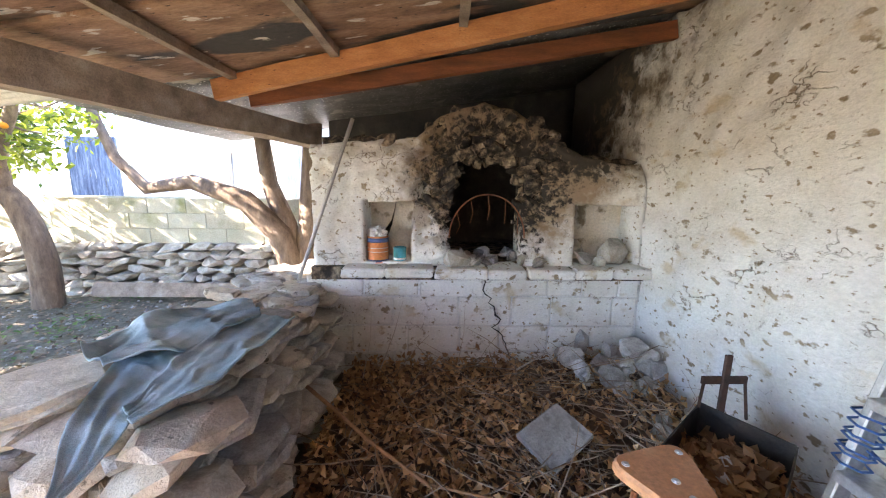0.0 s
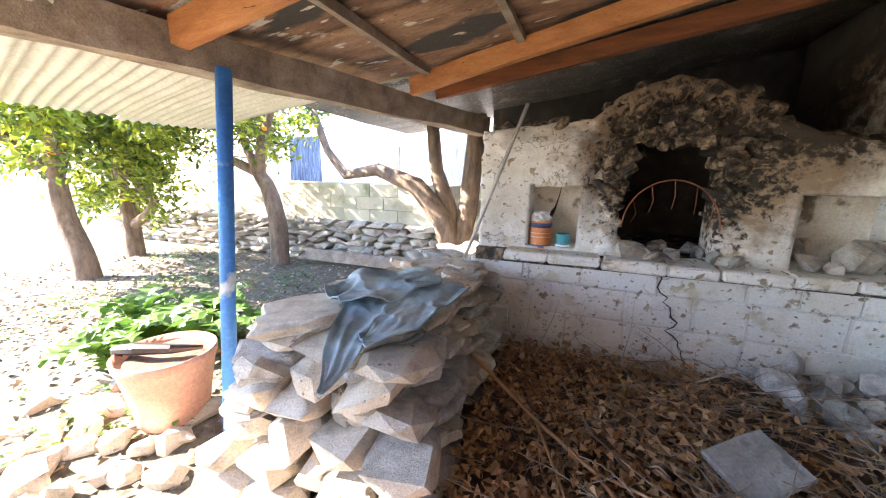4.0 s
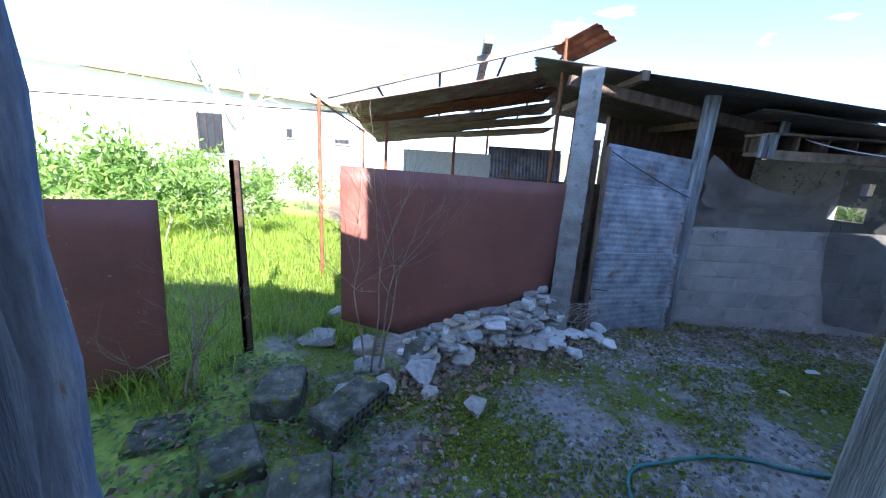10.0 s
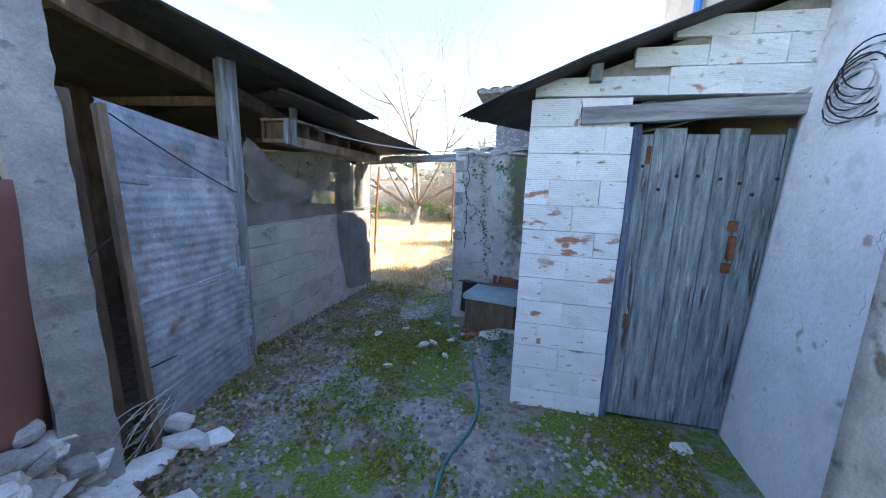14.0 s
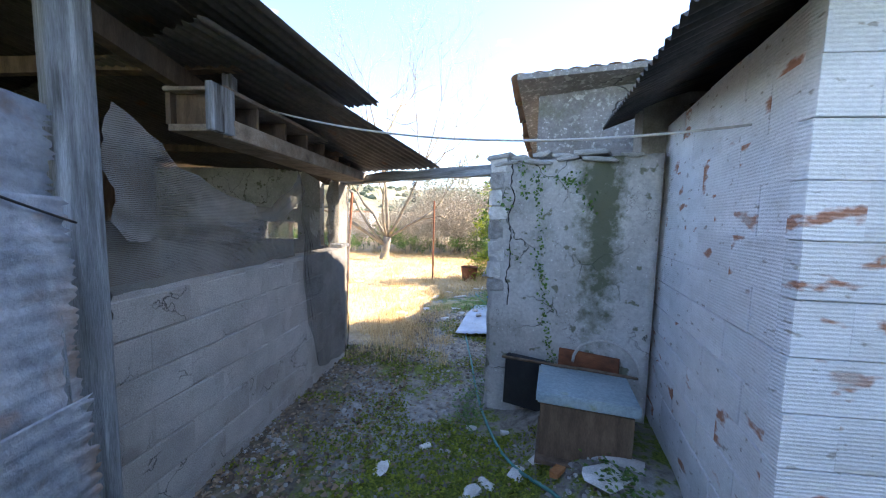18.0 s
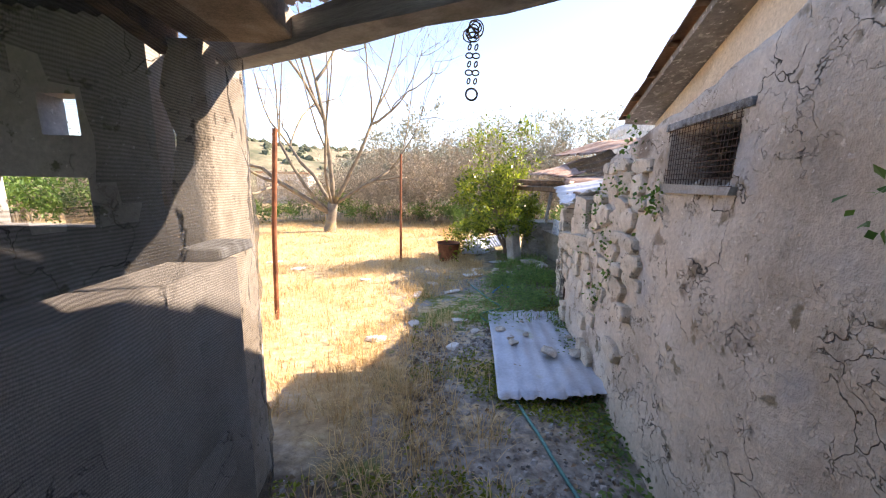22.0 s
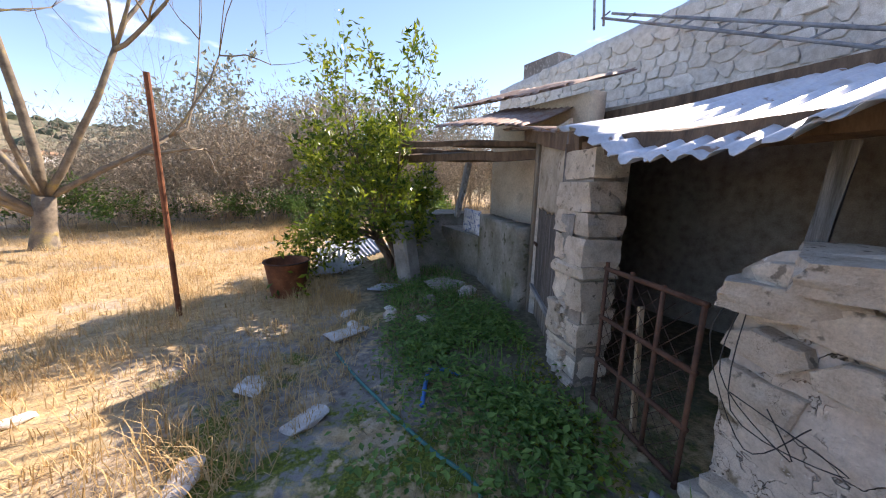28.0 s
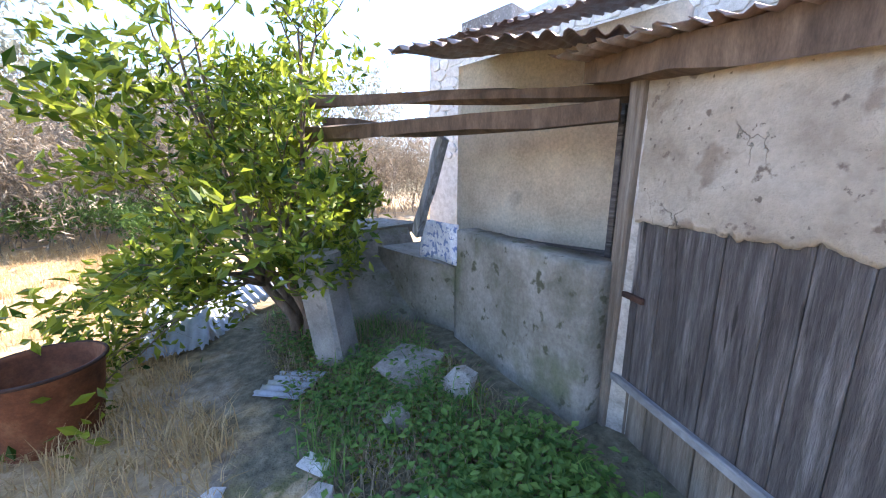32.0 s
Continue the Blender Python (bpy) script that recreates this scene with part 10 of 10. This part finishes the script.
# ---- passage and field: loose things ----
def ground_sheet():
    s = corrugated(0.9, 2.1, 0.14, 0.0035, seed=140, warp=0.09, ragged=0.06, rows=14)
    solid("tin_sheet", s, M["galv_ground"], "bent galvanised sheet lying on the ground beside the wall", "sheet", smooth=True, m=quad_pose((3.9, -8.05, height(3.9, -8.05) + 0.075), (0.985, -0.13, -0.03), (0.13, 0.985, 0.03)))


M["galv_ground"] = mat("galv_ground", [(0.3, (0.34, 0.37, 0.42)), (0.6, (0.5, 0.54, 0.6)), (0.8, (0.6, 0.62, 0.65))], 2.5, 40, 0.5, 0.15, metal=0.45, spots=[(2.0, 0.6, 0.72, (0.36, 0.36, 0.16)), (6, 0.66, 0.7, (0.25, 0.17, 0.1))], vary=0.12)
ground_sheet()
for x, y, s in ((3.85, -7.75, 0.2), (3.62, -7.7, 0.17), (3.95, -8.2, 0.08), (3.9, -8.55, 0.07), (3.55, -8.05, 0.1), (4.15, -8.0, 0.12), (4.2, -8.35, 0.13)):
    ob = stone(None, (x, y, height(x, y) + 0.12), (s, s * 0.8, s * 0.35), rng.uniform(0, 6), M["stone"], "flat_stone", None, 0.1)
    tagged(ob, "flat grey stone lying on the tin sheet", "stone", "stones on the sheet")
for x, y, s, a in ((4.1, -11.55, 0.42, 0.3), (4.9, -11.0, 0.35, 1.2), (3.96, -12.1, 0.22, 0.4), (3.98, -11.75, 0.2, 1.0), (3.5, -11.95, 0.18, 1.9), (4.6, -10.4, 0.3, 0.5), (4.6, -9.0, 0.22, 0.2), (4.75, -8.2, 0.18, 1.0), (4.45, -8.6, 0.14, 0.4), (5.2, -10.2, 0.26, 1.3), (6.2, -11.2, 0.22, 0.6), (7.8, -12.2, 0.35, 0.2), (8.6, -12.9, 0.4, 0.1), (9.6, -12.0, 0.5, 0.7), (5.6, -8.4, 0.26, 0.1), (5.2, -8.9, 0.2, 0.9)):
    ob = stone(None, (x, y, height(x, y) + 0.015), (s, s * 0.62, 0.05), a, M["stone_white"], "flat_stone", rng.randrange(12), 0.12)
    tagged(ob, "flat white stone lying in dry grass", "stone", "field stones")
for x, y, s in ((2.66, -12.25, 0.5), (2.6, -11.85, 0.3), (3.05, -11.9, 0.2), (3.35, -11.3, 0.24), (3.6, -11.7, 0.2)):
    ob = stone(None, (x, y, height(x, y) + 0.04), (s, s * 0.8, 0.14), rng.uniform(0, 6), M["stone"], "mossy_stone", rng.randrange(12), 0.1)
    tagged(ob, "grey mossy stone among green weeds", "stone", "weed stones")
for k, (x, y, w, ln, tilt, a) in enumerate(((3.35, -14.55, 0.7, 0.9, -0.5, 0.3), (3.75, -14.3, 0.5, 0.8, -0.4, -0.25), (3.05, -14.75, 0.8, 0.7, -0.3, 0.1))):
    solid("tin_scrap", corrugated(w, ln, 0.076, 0.01, seed=150 + k, warp=0.05, ragged=0.06), M["galv_ground"], "bent corrugated scrap leaning by the lemon tree", "sheet", "tin scraps", True, m=Matrix.Translation((x, y, height(x, y) + 0.14 + 0.05 * k)) @ Euler((tilt, 0.2 * (k - 1), a)).to_matrix().to_4x4())
solid("tin_scrap", corrugated(0.32, 0.4, 0.06, 0.009, seed=154, warp=0.02, ragged=0.02), M["galv_ground"], "small piece of corrugated tin in the grass", "sheet", "tin scraps", True, m=Matrix.Translation((3.32, -12.75, height(3.32, -12.75) + 0.04)) @ Euler((0.15, 0.05, 0.5)).to_matrix().to_4x4())


M["rust_brown"] = mat("rust_brown", [(0.3, (0.05, 0.025, 0.018)), (0.55, (0.14, 0.07, 0.045)), (0.8, (0.24, 0.13, 0.085))], 6, 60, 0.85, 0.35, metal=0.2)


def bar_gate():
    g = thing("iron_gate", "rusty iron bar gate closing the dark stall", "gate")
    a, b = Vector((2.96, -9.66, 0)), Vector((3.2, -9.0, 0))
    for z in (-0.42, -0.15, 0.12, 0.42):
        bm = bmesh.new()
        rod(bm, a + Vector((0, 0, z)), b + Vector((0, 0, z + 0.03)), 0.014, n=8)
        part("rail", bm, M["rust_brown"], g, "", True)
    for k in range(4):
        p = a.lerp(b, 0.02 + 0.32 * k)
        bm = bmesh.new()
        rod(bm, p + Vector((0, 0, -0.62)), p + Vector((0, 0, 0.46)), 0.012, n=8)
        part("bar", bm, M["rust_brown"], g, "", True)
    wide, z0, z1 = (b - a).length, -0.5, 0.4
    d = (b - a).normalized()
    for sign in (1, -1):
        for k in range(-8, 10):
            # a wire runs where s = sign * (z - z0) + c, kept inside the gate
            c = 0.09 * k + (0 if sign > 0 else 0.45)
            ends = sorted((max(z0, min(z1, z0 + (0.0 - c) * sign)), max(z0, min(z1, z0 + (wide - c) * sign))))
            if ends[1] - ends[0] > 0.05:
                bm = bmesh.new()
                rod(bm, *[a + d * (sign * (z - z0) + c) + Vector((0, 0, z)) for z in ends], 0.0018, n=4)
                part("mesh_wire", bm, M["rust_dark"], g)
    part("slat", boxes((-0.017, 0.017, -0.01, 0.01, 0, 0.9), bevel=0.004), M["wood_pale"], g, "pale timber slat tied to the gate", False, along(a.lerp(b, 0.52) + Vector((-0.06, 0, -0.62)), a.lerp(b, 0.4) + Vector((-0.06, 0, 0.28))))
    return g


bar_gate()
bm = boxes((0, 0.5, -0.01, 0.01, 0, 0.34))
bmesh.ops.subdivide_edges(bm, edges=bm.edges, cuts=5, use_grid_fill=True)
for v in bm.verts:
    v.co.y += 0.03 * math.sin(9 * v.co.x + 3 * v.co.z)
M["checked"] = mat("checked", [(0.4, (0.62, 0.66, 0.74)), (0.6, (0.8, 0.82, 0.86))], 14, 60, 0.9, 0.1, spots=[(24, 0.54, 0.6, (0.2, 0.28, 0.5))])
solid("cloth", bm, M["checked"], "pale blue checked cloth hanging on the pen slab", "cloth", smooth=True, m=Matrix.Translation((2.03, -12.88, 0.14)) @ Euler((0.0, 0, 1.57)).to_matrix().to_4x4())


# ---- ground cover ----
def scatter(name, label, category, material, count, place, make, seed):
    """Many small pieces in one mesh; place(r) gives a spot in plan or None."""
    r = random.Random(seed)
    verts, faces = [], []
    done = tries = 0
    while done < count and tries < count * 12:
        tries += 1
        p = place(r)
        if p is None:
            continue
        make(r, p[0], p[1], height(p[0], p[1]), verts, faces)
        done += 1
    me = bpy.data.meshes.new(name)
    me.from_pydata(verts, [], faces)
    me.materials.append(material)
    return tagged(new(name, me), label, category, kind="stuff")


def blade(length, width, lean, bend=0.5):
    def make(r, x, y, z, verts, faces):
        for _ in range(r.randint(2, 5)):
            a, ln, w = r.uniform(0, 6.28), length * r.uniform(0.4, 1.2), width * r.uniform(0.7, 1.3)
            le = lean * r.uniform(0.3, 1.3)
            dx, dy = math.cos(a), math.sin(a)
            px, py = x + r.gauss(0, length * 0.2), y + r.gauss(0, length * 0.2)
            up = ln * math.sqrt(max(0.04, 1 - min(0.98, le) ** 2))
            n0 = len(verts)
            verts.append((px - dy * w, py + dx * w, z - 0.01))
            verts.append((px + dy * w, py - dx * w, z - 0.01))
            verts.append((px + dx * ln * le * 0.45 + dy * w * 0.7, py + dy * ln * le * 0.45 - dx * w * 0.7, z + up * 0.65))
            verts.append((px + dx * ln * le * 0.45 - dy * w * 0.7, py + dy * ln * le * 0.45 + dx * w * 0.7, z + up * 0.65))
            verts.append((px + dx * ln * (le + bend * 0.3), py + dy * ln * (le + bend * 0.3), z + up * (1 - bend * 0.2)))
            faces.append((n0, n0 + 1, n0 + 2, n0 + 3))
            faces.append((n0 + 3, n0 + 2, n0 + 4))
    return make


def pebble(lo, hi):
    base = [(-0.5, -0.35, 0), (0.45, -0.4, 0), (0.5, 0.35, 0.05), (-0.4, 0.45, 0), (-0.25, -0.2, 0.4), (0.28, -0.15, 0.45), (0.2, 0.22, 0.42), (-0.2, 0.25, 0.36)]
    fs = [(4, 5, 6, 7), (0, 1, 5, 4), (1, 2, 6, 5), (2, 3, 7, 6), (3, 0, 4, 7)]

    def make(r, x, y, z, verts, faces):
        s, a = lo + (hi - lo) * r.random() ** 2.5, r.uniform(0, 6.28)
        c, d, n0 = math.cos(a), math.sin(a), len(verts)
        for bx, by, bz in base:
            bx, by, bz = bx * r.uniform(0.75, 1.2) * s, by * r.uniform(0.75, 1.2) * s, bz * r.uniform(0.7, 1.2) * s
            verts.append((x + bx * c - by * d, y + bx * d + by * c, z + bz - 0.003))
        faces.extend(tuple(n0 + k for k in f) for f in fs)
    return make


def flat_leaf(size, rise=0.02, upright=0.25):
    def make(r, x, y, z, verts, faces):
        a, s = r.uniform(0, 6.28), size * r.uniform(0.5, 1.3)
        dx, dy, n0 = math.cos(a), math.sin(a), len(verts)
        z += r.random() * rise
        t = r.uniform(-upright, upright) * s
        verts.extend(((x, y, z + 0.004), (x + dx * s * 0.5 - dy * s * 0.3, y + dy * s * 0.5 + dx * s * 0.3, z + 0.01 + abs(t)), (x + dx * s, y + dy * s, z + 0.006 + abs(t) * 0.5), (x + dx * s * 0.5 + dy * s * 0.3, y + dy * s * 0.5 - dx * s * 0.3, z + 0.012)))
        faces.append((n0, n0 + 1, n0 + 2, n0 + 3))
    return make


def weed_plant(hgt, leaf_s):
    def make(r, x, y, z, verts, faces):
        for _ in range(r.randint(5, 9)):
            a, e = r.uniform(0, 6.28), r.uniform(0.2, 1.2)
            ln = hgt * r.uniform(0.4, 1.1)
            bx, by, bz = x + math.cos(a) * math.cos(e) * ln, y + math.sin(a) * math.cos(e) * ln, z + math.sin(e) * ln
            b2, s = a + r.gauss(0, 0.7), leaf_s * r.uniform(0.6, 1.3)
            dx, dy, dz, n0 = math.cos(b2), math.sin(b2), r.uniform(-0.4, 0.5), len(verts)
            verts.extend(((bx, by, bz), (bx + dx * s * 0.5 - dy * s * 0.33, by + dy * s * 0.5 + dx * s * 0.33, bz + dz * s * 0.5 + 0.1 * s), (bx + dx * s, by + dy * s, bz + dz * s), (bx + dx * s * 0.5 + dy * s * 0.33, by + dy * s * 0.5 - dx * s * 0.33, bz + dz * s * 0.5 + 0.1 * s)))
            faces.append((n0, n0 + 1, n0 + 2, n0 + 3))
    return make


def wall_x(y):
    """Where the building line on the west of the passage stands at y."""
    if y > -3.0:
        return 1.95
    if y > -4.5:
        return 3.2
    if y > -9.0:
        return 4.06 + (y + 4.97) * 0.196
    return 3.0 + (y + 9.7) * 0.28 if y > -13 else 2.2


def in_yard(r):
    x, y = r.uniform(2.0, 5.9), r.uniform(-8.8, 0.3)
    if x < wall_x(y) + 0.05 or (y < -6.4 and x > 5.2) or (y > -0.6 and x > 4.3):
        return None
    return x, y


def patchy(r, fn, scale, lo, seed):
    p = fn(r)
    if p is None or noise.noise(Vector((p[0] * scale, p[1] * scale, seed))) + 0.45 * noise.noise(Vector((p[0] * scale * 3.7, p[1] * scale * 3.7, seed + 5))) < lo + r.uniform(-0.12, 0.12):
        return None
    return p


def in_field(r):
    x, y = 3.8 + 9.5 * r.random() ** 1.6, -6.4 - 15 * r.random() ** 1.3
    if x < 5.15 - 1.3 * smooth01(-9.5, -11.5, y) + 0.35 * noise.noise(Vector((y * 1.3, 2, 0))) or (x > 5.7 and y > -6.9):
        return None
    return x, y


def in_weeds(r):
    y = r.uniform(-14.2, -8.7)
    x = r.uniform(wall_x(y) + 0.05, 4.0 + 0.2 * (y + 12) - 0.5 * smooth01(-10.5, -11.8, y))
    if r.random() < smooth01(3.2, 4.2, x) * 0.9:
        return None
    return x, y


def in_north(r):
    x, y = r.uniform(3.6, 11), 0.6 + 6 * r.random() ** 1.3
    if y < 0.35 and x < 4.9:
        return None
    if x < 4.7 and y < 1.35 + 0.2 * r.random():
        return None
    if x > 4.4 and y < 0.66 - 2.0 * (x - 4.38):
        return None
    return x, y


M["weed_pale"] = leaf_mat("weed_pale", (0.06, 0.16, 0.03), (0.24, 0.4, 0.09), 0.5, 0.4)
M["straw_grey"] = leaf_mat("straw_grey", (0.22, 0.17, 0.1), (0.45, 0.36, 0.23), 0.85, 0.2)
M["gravel_bits"] = leaf_mat("gravel_bits", (0.13, 0.115, 0.1), (0.46, 0.44, 0.41), 0.9, 0.0)
M["moss_bits"] = leaf_mat("moss_bits", (0.08, 0.11, 0.01), (0.3, 0.33, 0.035), 0.9, 0.15)
M["leaf_grey"] = leaf_mat("leaf_grey", (0.11, 0.075, 0.05), (0.4, 0.29, 0.19), 0.85, 0.1)
scatter("gravel", "scattered grey and white gravel on the yard", "gravel", M["gravel_bits"], 5200, in_yard, pebble(0.007, 0.05), 81)
scatter("gravel", "gravel patches along the passage", "gravel", M["gravel_bits"], 8500, lambda r: patchy(r, in_yard, 1.1, 0.02, 3.0), pebble(0.008, 0.05), 82)
scatter("moss", "low green moss cushions on the yard", "moss", M["moss_bits"], 26000, lambda r: patchy(r, in_yard, 0.8, 0.05, 9.0), flat_leaf(0.028, 0.012, 0.6), 83)
scatter("dry_leaves", "brown dry leaves along the shed and the rubble", "leaves", M["leaf_grey"], 3400, lambda r: (lambda p: p if p and (p[0] > 4.85 or (p[1] > -1.6 and p[0] > 4.5)) else None)(in_yard(r)), flat_leaf(0.045, 0.02, 0.5), 84)
scatter("dry_leaves", "a few dry leaves blown over the yard", "leaves", M["leaf_grey"], 2600, in_yard, flat_leaf(0.04, 0.01, 0.4), 85)
scatter("dry_grass", "golden dry straw grass on the field", "grass", M["straw"], 15000, in_field, blade(0.13, 0.0035, 0.85), 86)
scatter("dry_grass", "taller tufts of pale straw grass", "grass", M["straw"], 5200, lambda r: patchy(r, in_field, 1.3, 0.14, 5.0), blade(0.24, 0.003, 0.7), 87)
scatter("dry_grass", "straw tufts at the mouth of the passage", "grass", M["straw"], 420, lambda r: patchy(r, lambda q: (q.uniform(4.5, 5.8), q.uniform(-9.5, -5.8)), 1.7, 0.05, 6.0), blade(0.2, 0.003, 0.75), 88)
scatter("weeds", "lush green weeds along the lean-to", "weeds", M["weed_pale"], 1500, lambda r: (lambda p: p if p and (p[1] > -11.4 or r.random() < 0.3) else None)(patchy(r, in_weeds, 1.5, -0.06, 7.0)), weed_plant(0.16, 0.045), 89)
scatter("dry_grass", "faded dry grass between the weeds", "grass", M["straw_grey"], 2400, lambda r: (lambda p: p if p and (p[1] < -11.0 or p[0] > 3.6) else None)(in_weeds(r)), blade(0.14, 0.003, 0.85), 93)
scatter("green_grass", "green grass among the weeds", "grass", M["weed_pale"], 480, lambda r: patchy(r, in_weeds, 1.9, 0.12, 4.0), blade(0.2, 0.004, 0.5), 90)
scatter("moss", "flat moss on the damp earth beside the lean-to", "moss", M["moss_bits"], 7000, lambda r: patchy(r, in_weeds, 1.2, -0.05, 2.0), flat_leaf(0.028, 0.012, 0.6), 94)
scatter("dry_leaves", "heaped brown leaves at the foot of the rubble", "leaves", M["leaf_grey"], 800, lambda r: (lambda u, o: (4.36 + 1.06 * u - 0.86 * o + r.gauss(0, 0.1), 0.25 - 1.75 * u - 0.5 * o + r.gauss(0, 0.1)))(r.random(), 0.12 + abs(r.gauss(0, 0.2))), flat_leaf(0.06, 0.03, 0.7), 95)
scatter("green_grass", "bright sunlit green grass behind the gate post", "grass", M["grass"], 13000, in_north, blade(0.22, 0.005, 0.6), 91)
scatter("weeds", "small weeds at the foot of the walls", "weeds", M["weed"], 260, lambda r: (lambda y: (wall_x(y) + 0.02 + abs(r.gauss(0, 0.1)), y))(r.uniform(-9, -3.3)), weed_plant(0.08, 0.035), 92)


def in_garden(r):
    x, y = r.uniform(-7.5, -1.75), r.uniform(-1.5, 4.4)
    return (x, y) if not (x > -2.1 and y > 3.7) else None


scatter("dry_leaves", "fallen leaves on the soil of the garden", "leaves", M["leaf_grey"], 4200, in_garden, flat_leaf(0.055, 0.01, 0.5), 96)
scatter("gravel", "small pale stones on the soil of the garden", "gravel", M["gravel_bits"], 2200, in_garden, pebble(0.012, 0.06), 97)
scatter("weeds", "patches of low green weeds in the garden", "weeds", M["weed"], 520, lambda r: patchy(r, in_garden, 0.9, 0.12, 8.0), weed_plant(0.11, 0.05), 98)
scatter("weeds", "ragged dry and green weeds at the yard edge", "weeds", M["weed"], 260, lambda r: (r.uniform(2.6, 4.3), r.uniform(0.2, 1.9)), weed_plant(0.12, 0.04), 99)
scatter("dry_leaves", "dry leaves between the mossy blocks", "leaves", M["leaf_grey"], 900, lambda r: (r.uniform(2.6, 4.4), r.uniform(-0.3, 1.6)), flat_leaf(0.055, 0.03, 0.6), 100)
